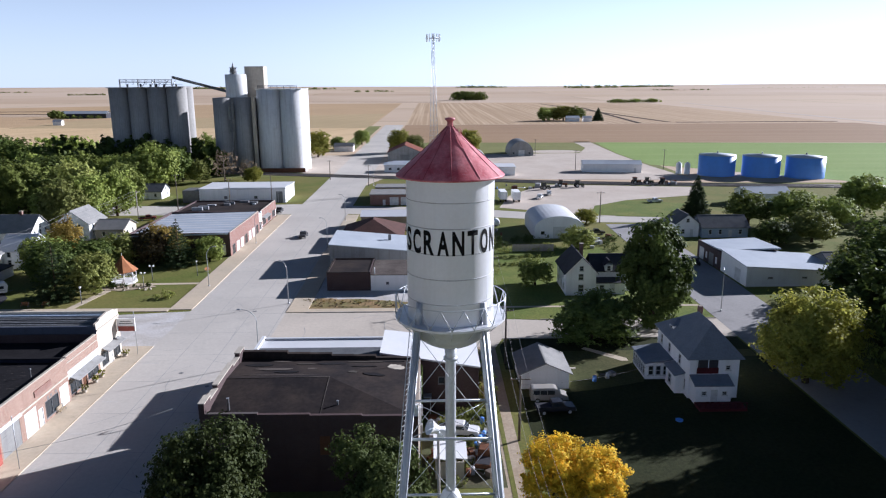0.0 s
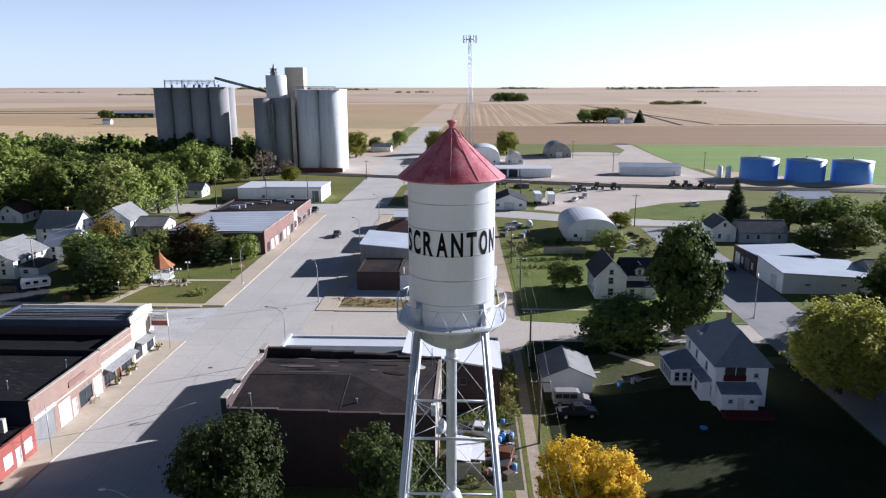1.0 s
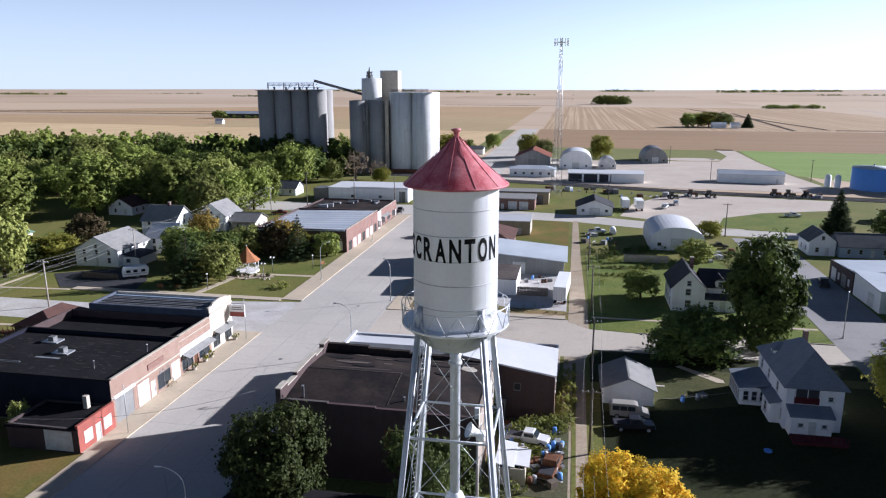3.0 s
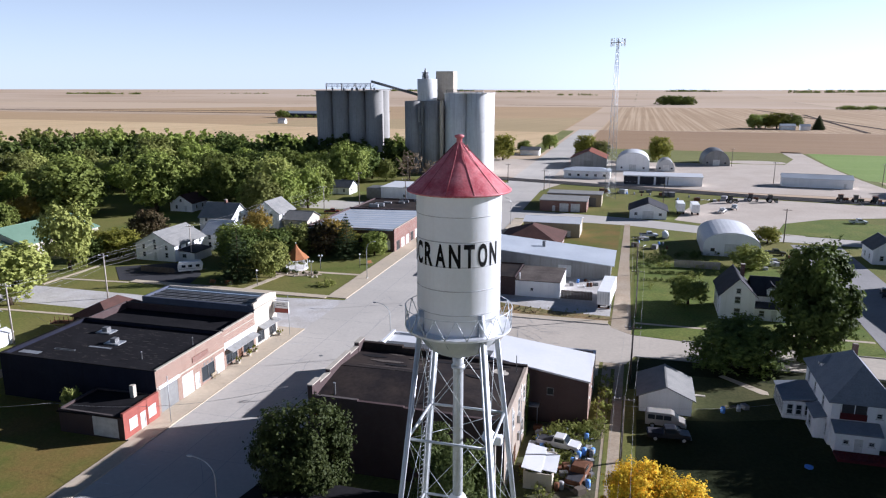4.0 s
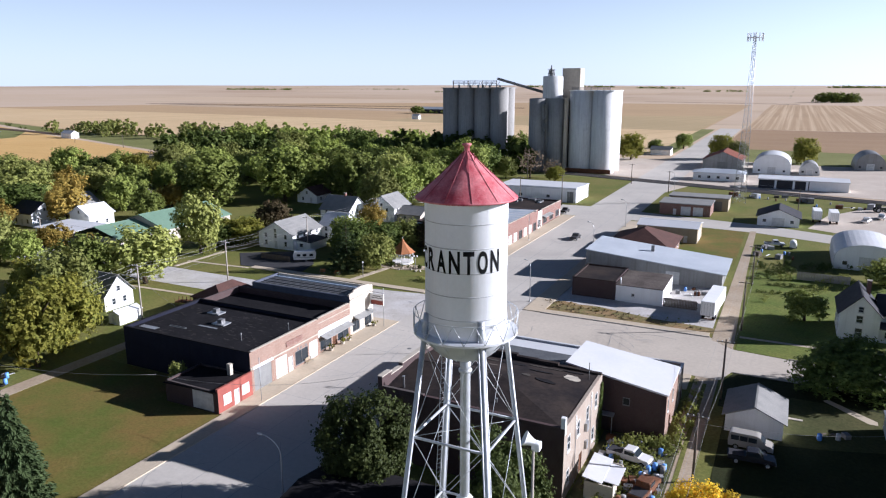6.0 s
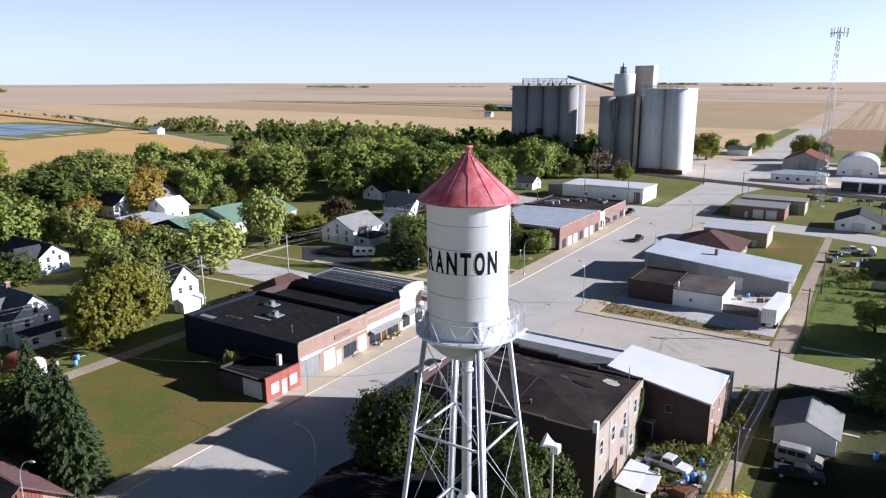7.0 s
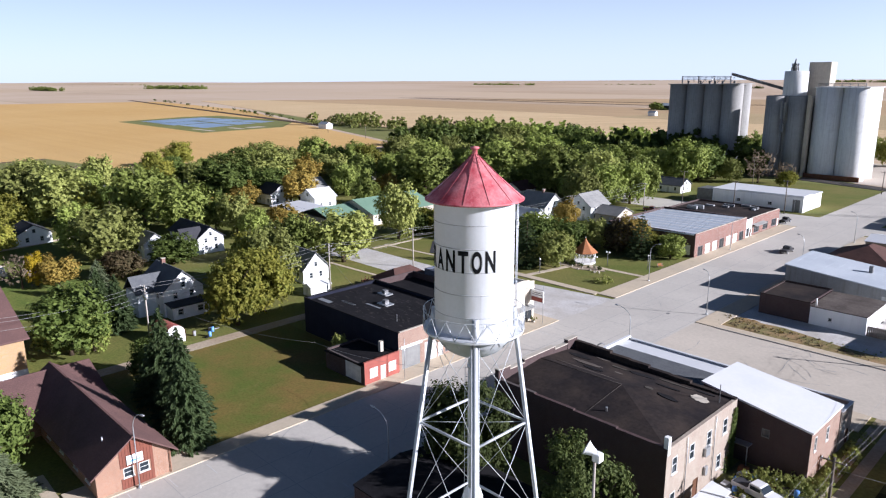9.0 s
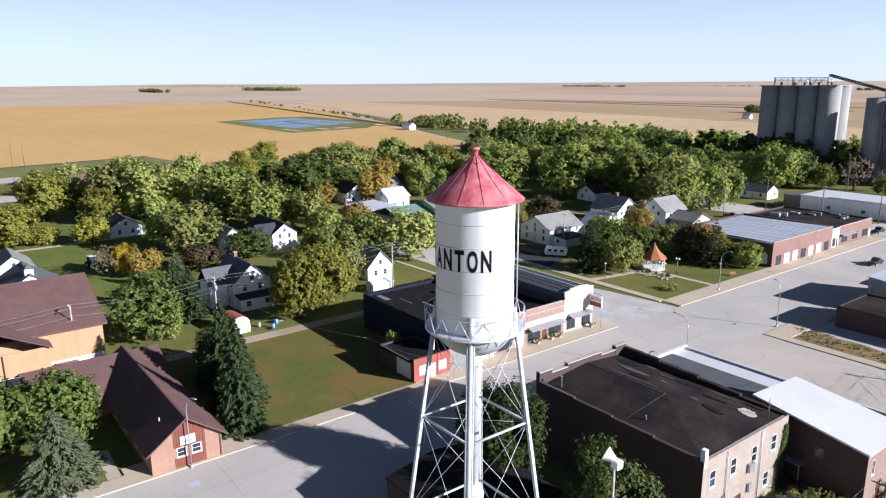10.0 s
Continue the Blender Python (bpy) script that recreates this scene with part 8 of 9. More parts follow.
PLANTED = [
    # beside the hall and the tower
    ("near", -20.6, 58.8, 13.0, 5.2), ("near2", -5.2, 58.8, 13.0, 4.6), ("gold", 12.4, 65.3, 8.0, 3.7), ("gold", 16.6, 64.4, 7.2, 3.7), ("gold", 14.6, 66.8, 6.6, 3.2),
    # east of the alley; tall trees out of view are added to shade the lawn
    ("tall", 39.5, 119.5, 21.0, 6.4), ("low", 27.6, 113.8, 9.0, 6.7), ("large", 54.6, 95.0, 14.6, 7.2), ("dark", 66, 84, 24, 8), ("dark2", 66, 68, 23, 8),
    ("dark2", 76, 112, 15, 9), ("dark", 70, 93, 16, 7), ("dark2", 78, 98, 18, 8), ("dark2", 74, 84, 25, 9), ("dark", 86, 90, 17, 8), ("dark2", 94, 112, 18, 9), ("dark", 68, 76, 24, 8), ("dark2", 72, 62, 20, 9), ("dark", 82, 70, 21, 9), ("dark2", 64, 50, 19, 8), ("dark", 76, 48, 20, 9), ("dark", 90, 60, 21, 9), ("dark2", 84, 124, 18, 8), ("dark", 106, 122, 18, 9), ("dark2", 66, 58, 15, 8), ("dark", 78, 58, 16, 8), ("dark2", 72, 70, 15, 8), ("olive", 88, 137, 11, 7), ("olive2", 98, 130, 12, 7), ("green", 72, 96, 12, 7), ("dark2", 84, 100, 12, 7),
    ("green", 22.4, 147, 6.2, 4.0), ("olive", 38.5, 181, 6.0, 4.6), ("spruce2", 86, 224, 14, 5.0), ("green2", 97, 210, 11, 7), ("green", 108, 206, 12, 8), ("green2", 120, 204, 10, 7),
    ("green", 141, 226, 14, 8), ("green2", 152, 215, 14, 8), ("olive", 104, 186, 9, 6), ("turning", 48, 214, 5, 3.5), ("dark", 92, 184, 7, 5), ("green", 133, 190, 11, 7), ("olive", 150, 180, 11, 7),
    ("olive2", 110, 160, 11, 7), ("green", 122, 140, 12, 8),
    # park
    ("pine", -77, 139.5, 12.5, 5.4), ("olive", -71.2, 143.6, 9.2, 4.6), ("pine", -61.2, 166.2, 12.0, 4.6), ("green", -55.2, 170.5, 7.0, 3.8), ("purple", -68.5, 168.5, 9.5, 5.2), ("orange", -66.5, 170.5, 10.0, 4.6),
    ("dark", -84, 152, 10, 6.0), ("dark2", -78, 158, 9, 5.5), ("olive", -75, 166, 8.5, 4.4), ("green", -90, 160, 9.5, 5.5), ("turning", -63.5, 172.3, 7, 3),
    # behind the shops
    ("turning2", -88.4, 67.8, 14.0, 5.4), ("turning", -92, 75.5, 13.5, 5.6), ("olive", -104.0, 85.0, 14.5, 6.2), ("olive2", -112.0, 110.0, 13.8, 8.2), ("green2", -119, 100.5, 13.0, 6.0), ("turning", -111, 83.5, 12.5, 4.8), ("orange", -124, 104, 11.0, 4.4),
    ("olive2", -122.0, 137.0, 17.2, 6.0), ("turning", -119, 152, 7.6, 5.0), ("turning2", -125, 150, 7.4, 4.0), ("dark", -124.5, 145.5, 7.0, 4.4), ("purple", -126, 172, 9.5, 5.5), ("orange", -96, 182, 9, 4),
    ("dark2", -140.5, 78.6, 7.6, 6.0), ("olive2", -156.0, 68.6, 14.4, 8.6), ("purple", -137.5, 65.0, 7.0, 5.0), ("green2", -172, 96.5, 17.0, 8.4), ("green", -192.2, 92.4, 20.6, 9.6), ("dark2", -212, 130, 17.5, 11.0), ("olive", -230, 160, 17, 10.0), ("olive", -212, 75.4, 18.8, 9.8), ("olive2", -222, 66, 19.3, 9.5), ("turning2", -184.2, 50.3, 8.5, 5.5), ("turning", -194, 31.5, 12.2, 7.8), ("turning", -216, 59.5, 12.4, 6.1), ("turning2", -192, 39.5, 5.6, 4.0), ("turning2", -233, 46, 17.3, 8.8), ("olive", -236, 55.5, 14.5, 4.6), ("turning", -203.5, 80.5, 14.0, 4.0), ("olive2", -274, 108, 15.6, 6.4), ("green", -173, 67.5, 13.8, 6.0), ("orange", -181, 113.5, 8.9, 5.7),
    ("green", -174, 196, 21, 12.0), ("green2", -155, 214, 21, 10.5), ("green", -190, 214, 21, 10.0), ("green2", -134, 228, 20, 9.5), ("olive", -118, 232, 19, 8.6), ("green", -107, 243, 18, 8.0), ("green", -272, 211, 18, 8.8), ("olive2", -240, 198, 12, 9.0), ("orange", -193, 150, 12.5, 6.5), ("dark", -212, 148, 13, 8), ("orange", -163, 124, 7, 4.5), ("turning", -334, 168, 13.5, 8.0), ("olive", -290, 193, 14.5, 10.5),
    ("dark2", -94.8, 40.6, 12.0, 6.2), ("bare", -144, 45.8, 8.4, 4.0), ("gold", -143.2, 48.8, 8.2, 2.8), ("orange", -140.5, 52.2, 7.2, 4.4), ("blue", -123, 55, 9.0, 4.4), ("spruce", -102, 51.2, 10.8, 3.6), ("spruce2", -108, 50.0, 11.0, 4.0),
    # evergreens by the office
    ("spruce", -52.6, 41.6, 13.9, 3.7), ("spruce2", -59.5, 44.0, 13.5, 4.2), ("spruce", -67.5, 45.0, 14.0, 4.4), ("dark", -74.5, 46.0, 7.5, 3.6),
    ("blue", -53.2, 20.0, 9.2, 5.0), ("olive", -61.4, 71.6, 4.4, 1.4), ("dark", -64, 22.0, 10.0, 4.8), ("dark2", -62, 13, 11.0, 5.6), ("dark", -57, 8, 10, 5), ("green", -94, 44, 8, 3.2),
    # around the silos and the north road
    ("bare", -93, 318, 15, 6.0), ("olive", -103, 312, 10.5, 5.0), ("turning2", -79, 313, 7.4, 4.2), ("bare", -84, 322, 10, 4.5), ("green", -127, 296, 16, 9.0), ("olive", -112, 318, 9, 5), ("green2", -119, 372, 18, 6), ("dark", -113, 378, 16, 5),
    ("turning", -67, 420, 16, 7.5), ("olive", -79, 432, 14, 6), ("green", -49, 505, 11, 6), ("turning", -20, 445, 15, 7), ("olive", -10, 424, 13, 6), ("turning", 24, 440, 15, 7), ("green", -62, 470, 9, 5),
    # farmstead north-east
    ("green", 128, 800, 16, 9), ("turning", 150, 806, 17, 13), ("green2", 166, 806, 16, 10), ("spruce2", 187, 796, 15, 7), ("olive", 140, 812, 15, 9),
]
for kind, x, y, h, r in PLANTED:
    plant(kind, x, y, h, r)

# Trees that fill the western streets, clear of houses, roads and planted trees
rnd = random.Random(77)
BLOCKED = [(-163, 141, -138, 172), (-186, 125, -158, 145), (-120, 185, -85, 210), (-115, 148, -85, 176), (-100, 255, -50, 285), (-330, 110, -60, 127), (-130, 255, -100, 280), (-116, 50, -96, 72), (-86, 0, -40, 260), (-115, 86, -90, 102),
           (-166, 80, -140, 100), (-120, -5, -84, 36), (-104, 126, -60, 150), (-260, 176, -238, 190), (-100, 100, -84, 260), (-145, 10, -126, 30), (-208, 138, -192, 168), (-190, 144, -175, 157), (-264, 64, -248, 78), (-264, 106, -250, 119), (-200, 54, -186, 68),
           (-240, 18, -126, 100), (-152, 176, -128, 226)]
spots = [(x, y, r) for _, x, y, _, r in PLANTED]


def fill(n, x0, x1, y0, y1, kinds, hs, gap=0.72, edge=None):
    made = 0
    for _ in range(n * 40):
        if made >= n:
            break
        x, y = rnd.uniform(x0, x1), rnd.uniform(y0, y1)
        h = rnd.uniform(*hs)
        r = h * rnd.uniform(0.4, 0.6)
        if any(a - r * 0.3 < x < c + r * 0.3 and b - r * 0.3 < y < d + r * 0.3 for a, b, c, d in BLOCKED) or (edge and not edge(x, y)):
            continue
        if any((x - a) ** 2 + (y - b) ** 2 < ((r + c) * gap) ** 2 for a, b, c in spots):
            continue
        spots.append((x, y, r))
        plant(rnd.choice(kinds), x, y, h, r, rnd.uniform(0, 360))
        made += 1


GREENS = ["green", "green2", "olive", "green", "olive2", "dark", "green2"]
fill(28, -215, -100, 235, 322, GREENS + ["dark2"], (12, 21), 0.6)
fill(28, -300, -190, 190, 290, GREENS + ["turning", "olive", "bare"], (9, 17), 0.58)
fill(24, -300, -165, 128, 200, GREENS + ["turning", "orange", "olive", "bare"], (7, 14), 0.58)
fill(30, -300, -125, 60, 112, GREENS + ["turning", "olive2", "olive", "bare"], (7, 15), 0.58)
fill(20, -300, -150, -30, 40, ["turning", "turning2", "olive", "green", "olive2"], (8, 14))
fill(10, -136, -98, 212, 262, GREENS, (12, 17), 0.66)

# Woodland belts and far clumps, too many to count
def woodland(name, label, places, mat, seed, leaves=260, leaf=0.7):
    rng = np.random.default_rng(seed)
    vs, fs, off = [], [], 0
    for x, y, h, r in places:
        pts, nrm = crown_points(rng, r, h * 0.05, h, 36, max(6, leaves // 32), irregular=0.8, spread=0.3)
        pts = pts + np.array([x, y, 0])
        v, f = leaf_cards(pts, nrm, rng.uniform(leaf * 0.7, leaf * 1.4, len(pts)) * (h / 10), rng)
        vs.append(v)
        fs.append(f + off)
        off += len(v)
    ob = new(name, mesh_from_arrays(name, np.concatenate(vs), np.concatenate(fs), mat))
    return tagged(ob, label, "trees", kind="stuff")


def strip(n, ax, ay, bx, by, wide, hs, seed):
    q = random.Random(seed)
    out = []
    for _ in range(n):
        f = q.random()
        h = q.uniform(*hs)
        out.append((ax + (bx - ax) * f + q.uniform(-wide, wide), ay + (by - ay) * f + q.uniform(-wide, wide), h, h * q.uniform(0.4, 0.62)))
    return out


woodland("woodland", "belt of green trees between the town and fields", strip(75, -340, 412, -150, 392, 20, (6, 16), 1), GREEN, 51)
woodland("woodland", "belt of olive and grey-green trees", strip(75, -560, 428, -300, 422, 20, (4, 14), 2), OLIVE, 52)
woodland("woodland", "dark row of trees beyond the houses", strip(70, -310, 322, -120, 345, 22, (8, 19), 3), DARKLEAF, 53)
woodland("thicket", "grey-brown leafless thicket beside the tree belt", strip(50, -450, 452, -250, 440, 10, (4, 11), 4), BARE, 54, 200)
woodland("hedgerow", "low dark hedgerow along the railway", strip(46, -1500, 640, -560, 425, 6, (2, 5), 5), DARKLEAF, 55, 120)
# Far clumps take lighter leaf colours in place of distance haze.
woodland("far_trees", "far clump of trees among fields", strip(46, 62, 1712, 128, 1722, 9, (12, 22), 6), GREEN, 56)
woodland("far_trees", "far low dark tree strip", strip(70, 370, 1470, 470, 1475, 8, (5, 9), 7), GREEN, 57)
woodland("far_trees", "far farm trees on the horizon", strip(70, -2850, 1180, -2600, 1290, 22, (13, 22), 8), GREEN, 58)
woodland("far_trees", "far farm trees on the horizon", strip(60, -3000, 820, -2700, 800, 20, (12, 20), 9), GREEN, 59)
woodland("far_trees", "far tree rows near the horizon", strip(80, -1400, 3900, -900, 3950, 40, (18, 26), 10) + strip(70, 700, 3600, 1300, 3900, 40, (18, 26), 11) + strip(50, -2400, 2600, -2100, 2700, 30, (13, 18), 12) + strip(16, 2200, 3300, 2500, 3200, 40, (14, 20), 13)
         + strip(50, 150, 4000, 420, 4050, 30, (16, 24), 14) + strip(14, -300, 2900, -160, 2950, 20, (10, 15), 15) + strip(26, -700, 3700, -500, 3650, 30, (16, 22), 16), GREEN, 60)
woodland("far_trees", "low olive tree rows along the horizon, lightened for haze", strip(40, -4300, 1250, -3900, 1700, 60, (10, 16), 121) + strip(50, -3700, 2500, -3300, 2900, 60, (9, 15), 122) + strip(40, -2900, 3300, -2500, 3500, 50, (9, 14), 123)
         + strip(30, -1900, 3000, -1650, 3020, 20, (9, 13), 124) + strip(24, -1250, 2500, -1120, 2510, 10, (8, 11), 125) + strip(14, -1000, 2480, -940, 2480, 10, (9, 13), 126) + strip(30, 900, 2900, 1120, 2900, 20, (9, 13), 127) + strip(30, 1500, 3300, 1900, 3300, 40, (10, 14), 128), OLIVE, 129)
woodland("farm_trees", "trees round a far white farm", strip(14, -478, 912, -472, 916, 6, (7, 11), 17) + strip(20, -465, 912, -415, 912, 1.5, (2, 5), 117), GREEN, 61)
woodland("shrubs", "shrubs and weeds along gardens and fences", strip(30, 13, 176, 44, 184, 3, (0.8, 2.0), 18) + strip(22, 13, 158, 30, 176, 3, (0.6, 1.4), 19) + strip(10, 8, 84, 8.2, 103, 0.5, (0.8, 2.2), 20) + strip(8, 8.1, 84, 7.6, 100, 0.4, (0.5, 1.3), 22) + strip(6, -58.5, 71, -57.5, 73, 0.8, (1.0, 2.0), 21), OLIVE, 62, 260, 0.55)


woodland("garden_rows", "dark vegetable rows and weeds in the long garden", strip(46, 13, 188, 30, 192, 3.5, (0.5, 1.6), 131) + strip(30, 14, 170.5, 27, 171.5, 0.8, (0.4, 1.0), 132) + strip(26, 13, 163.5, 25, 164.5, 0.5, (0.4, 0.9), 133) + strip(24, 13, 176, 20, 186, 2.0, (0.6, 1.6), 134) + strip(26, 46, 176, 52, 196, 2.0, (0.5, 1.5), 135), DARKLEAF, 136, 200, 0.6)

# Ivy on the hall's rear wall and weeds on the junk plot
rng = np.random.default_rng(97)
n = 2600
zz = rng.uniform(0.1, 7.8, n)
yy = 84.6 - np.abs(rng.normal(0, 0.75, n)) * (1.2 - zz / 9)
pts = np.stack([-1.52 + rng.uniform(0.0, 0.18, n), yy, zz], 1)
v, f = leaf_cards(pts, np.tile(np.array([1.0, 0.1, 0.3]), (n, 1)), rng.uniform(0.06, 0.13, n), rng)
tagged(new("ivy", mesh_from_arrays("ivy", v, f, DARKLEAF)), "dark green ivy climbing the hall's rear wall", "ivy", kind="stuff")
woodland("weed_tufts", "green weeds among scrap behind the hall", strip(110, 1.0, 70, 6.8, 88, 2.4, (0.4, 1.4), 98) + strip(26, 1.0, 82, 6.6, 86, 1.0, (0.8, 2.0), 101) + strip(30, 7.2, 70, 7.6, 108, 0.5, (0.3, 1.0), 99), OLIVE, 100, 190, 0.55)


# ---- poles, wires and lamps ----
def utility_pole(x, y, h, mat, arms=1, transformer=False, turn=0.0, label="weathered timber utility pole with crossarm"):
    p = thing("utility_pole", x, y, label, "utility pole", turn=turn, group="utility poles")
    part("pole", tube([(0, 0, -0.2), (0, 0, h)], [0.17, 0.12], 10), mat, p)
    for i in range(arms):
        z = h - 0.4 - 0.9 * i
        arm = part("crossarm", box(-1.25, -0.16, z - 0.06, 1.25, -0.05, z + 0.06), mat, p)
        for u in (-1.1, -0.5, 0.5, 1.1):
            part("insulator", lathe([(0.03, z + 0.06), (0.06, z + 0.1), (0.04, z + 0.2), (0.01, z + 0.22)], 8), M["white"], arm, at=pose(u, -0.1, 0))
    if transformer:
        part("transformer", lathe([(0.02, h - 2.6), (0.3, h - 2.58), (0.32, h - 1.7), (0.1, h - 1.6), (0.02, h - 1.55)], 16), M["galvanized"], p, "grey pole transformer", at=pose(0.45, 0, 0))
        part("transformer", lathe([(0.02, h - 2.5), (0.26, h - 2.48), (0.28, h - 1.7), (0.1, h - 1.6), (0.02, h - 1.55)], 16), M["galvanized"], p, "grey pole transformer", at=pose(-0.42, 0, 0))
    return p


def cable(points, sag, label="thin pale overhead cable", r=0.019):
    """One hanging span from pole to pole after another, each a cable of its own."""
    for a, b in zip(points, points[1:]):
        bm = bmesh.new()
        a, b = Vector(a), Vector(b)
        tube_into(bm, [a.lerp(b, i / 12) - Vector((0, 0, sag * 4 * (i / 12) * (1 - i / 12))) for i in range(13)], r, 4)
        tagged(part("overhead_cable", bm, M["wire"], None), label, "cable", "overhead cables")



def poles():
    east = [(12.0, 135.6, 9.6), (11.4, 103.4, 9.2), (10.6, 79.0, 8.6), (10.4, 52, 8.6)]
    for x, y, h in east:
        utility_pole(x, y, h, M["wood_pole"])
    for off in (-1.1, 1.1, 0.0):
        cable([(x + off, y, h - (0.2 if off else 1.4)) for x, y, h in [(12, 168, 9.4)] + east + [(10.4, 20, 8.6)]], 0.7, r=0.011)
    utility_pole(12.0, 168, 9.4, M["wood_pole"])
    west = [(-91.8, 28.8, 9.8), (-93.9, 53.4, 9.8), (-92.5, 92.0, 11.0), (-95.8, 119.0, 9.8)]
    for i, (x, y, h) in enumerate(west):
        utility_pole(x, y, h, M["pale_pole"], 1 if i != 1 else 2, i == 1, label="pale bleached utility pole behind the shops")
    far = [(-92, 4, 9.8)] + west + [(-98, 152, 9.6), (-97, 186, 9.6), (-95, 226, 9.6)]
    for x, y, h in far[5:]:
        utility_pole(x, y, h, M["pale_pole"], label="pale bleached utility pole among houses")
    for off, dz in ((-1.1, 0.2), (1.1, 0.2), (0, 1.9), (0.2, 2.6)):
        cable([(x + off, y, h - dz) for x, y, h in far], 0.8)
    cable([(-95.8, 119, 9.0), (-130, 121, 8.6), (-165, 122, 8.6)], 0.8)
    cable([(-95.8, 119, 8.2), (-108, 152, 4.6)], 0.5)
    cable([(-93.9, 53.4, 8.0), (-103, 62, 5.2)], 0.3)
    cable([(-92.5, 92, 8.6), (-76.5, 86, 6.6)], 0.4)
    cable([(-93.9, 53.4, 7.6), (-57, 64, 6.2), (-28.0, 70, 9.2)], 1.4)
    cable([(10.6, 79, 7.4), (34.6, 93, 5.0)], 0.9, r=0.012)
    utility_pole(-165, 122, 8.8, M["pale_pole"], label="pale bleached utility pole beside the gravel street")
    for x, y, h in ((-84.5, 233, 14), (-88, 300, 13), (-57.5, 252, 11.5), (-68, 236, 12), (21, 268, 9), (52.5, 215, 10), (72, 350, 10), (117, 352, 10), (-26.8, 300, 9), (-46, 320, 9), (62, 420, 10), (-330, 250, 9), (-345, 330, 9), (-400, 345, 9), (-470, 360, 9), (-417.7, 63.2, 13), (-429.9, 58.9, 14)):
        utility_pole(x, y, h, M["wood_pole"], label="tall timber pole beside the railway yards")


poles()


def street_lamp(x, y, h, turn, reach=2.4, label="curved-arm galvanized street lamp beside the kerb"):
    p = thing("street_lamp", x, y, label, "street lamp", turn=turn, group="street lamps")
    pts = [(0, 0, 0.1), (0, 0, h * 0.5), (0, 0, h * 0.78)]
    for i in range(1, 8):
        a = math.radians(90 * i / 7)
        pts.append((reach * (1 - math.cos(a)), 0, h * 0.78 + h * 0.22 * math.sin(a)))
    part("pole", tube(pts, [0.09, 0.08, 0.07] + [0.045] * 7, 8), M["galvanized"], p)
    head = part("lamp_head", lathe([(0.02, -0.08), (0.14, -0.06), (0.17, 0.02), (0.1, 0.1), (0.01, 0.12)], 12), M["galvanized"], p, at=pose(reach + 0.25, 0, h) @ Matrix.Diagonal((2.2, 1, 1, 1)))
    part("lens", lathe([(0.01, -0.13), (0.08, -0.11), (0.12, -0.085)], 12), M["lamp_globe"], head)
    part("base", lathe([(0.22, 0), (0.22, 0.25), (0.1, 0.4)], 10), M["galvanized"], p)
    return p


street_lamp(-27.4, 53.5, 8.8, 180)
street_lamp(-27.4, 104.5, 9.0, 180)
street_lamp(-28.8, 135.3, 8.8, 160, 1.2)
street_lamp(-48.6, 148.2, 8.8, 30, 1.6)
street_lamp(-46.8, 32.9, 9.4, 20, 1.4)
street_lamp(-27.6, 182, 8.6, 170, 1.4)
street_lamp(-48.4, 190, 8.6, 20, 1.4)
street_lamp(-27.6, 222, 8.6, 170, 1.4)
street_lamp(55.5, 128, 8.2, 70, 1.4)
street_lamp(-24.6, 300, 8.6, 170, 1.4)
for x, y, h in ((-48.1, 108.6, 7.4), (-47.6, 73.7, 6.6)):
    p = thing("sign_post", x, y, "slim grey metal post at the kerb", "post")
    part("pole", tube([(0, 0, 0), (0, 0, h)], 0.05, 8), M["galvanized"], p)
    part("cap", lathe([(0.08, h), (0.08, h + 0.1), (0.01, h + 0.14)], 8), M["galvanized"], p)


def park_lamp(x, y, heads=2):
    p = thing("park_lamp", x, y, "black park lamp post with white globes", "lamp post", group="park lamps")
    part("pole", tube([(0, 0, 0), (0, 0, 3.2)], [0.09, 0.05], 8), M["steel"], p)
    for k in range(heads):
        u = 0.4 * (2 * k - 1) if heads == 2 else 0.0
        if heads == 2:
            part("arm", tube([(0, 0, 3.1), (u * 0.6, 0, 3.3), (u, 0, 3.2)], 0.03, 6), M["steel"], p)
        part("globe", lathe([(0.02, 3.2), (0.16, 3.25), (0.24, 3.42), (0.18, 3.6), (0.02, 3.68)], 14), M["lamp_globe"], p, "white lamp globe", at=pose(u, 0, 0))


for x, y, k in ((-70.2, 144.2, 2), (-62.4, 147.4, 2), (-73.0, 148.6, 2), (-62.8, 153.4, 2), (-54.0, 157.2, 1), (-70.6, 136.6, 1)):
    park_lamp(x, y, k)


def bench(x, y, turn, mat=None, label="timber park bench on the grass"):
    b = thing("bench", x, y, label, "bench", turn=turn)
    for k in range(3):
        part("slat", box(-0.8, 0.16 * k, 0.43, 0.8, 0.16 * k + 0.13, 0.47), mat or M["gazebo_roof"], b)
        part("slat", box(-0.8, 0.5, 0.55 + 0.15 * k, 0.8, 0.53, 0.67 + 0.15 * k), mat or M["gazebo_roof"], b)
    for x0 in (-0.7, 0.64):
        part("leg", boxes([(x0, 0.02, 0.0, x0 + 0.06, 0.08, 0.43), (x0, 0.46, 0.0, x0 + 0.06, 0.52, 1.0), (x0, 0.08, 0.37, x0 + 0.06, 0.46, 0.42)]), M["steel"], b)


bench(-52.6, 161, 70)
bench(-81, 134.6, 0)
bench(-77, 134.8, 0)
bench(-49.9, 88.4, 90, M["yellow_line"], "yellow bench outside the garage shop")
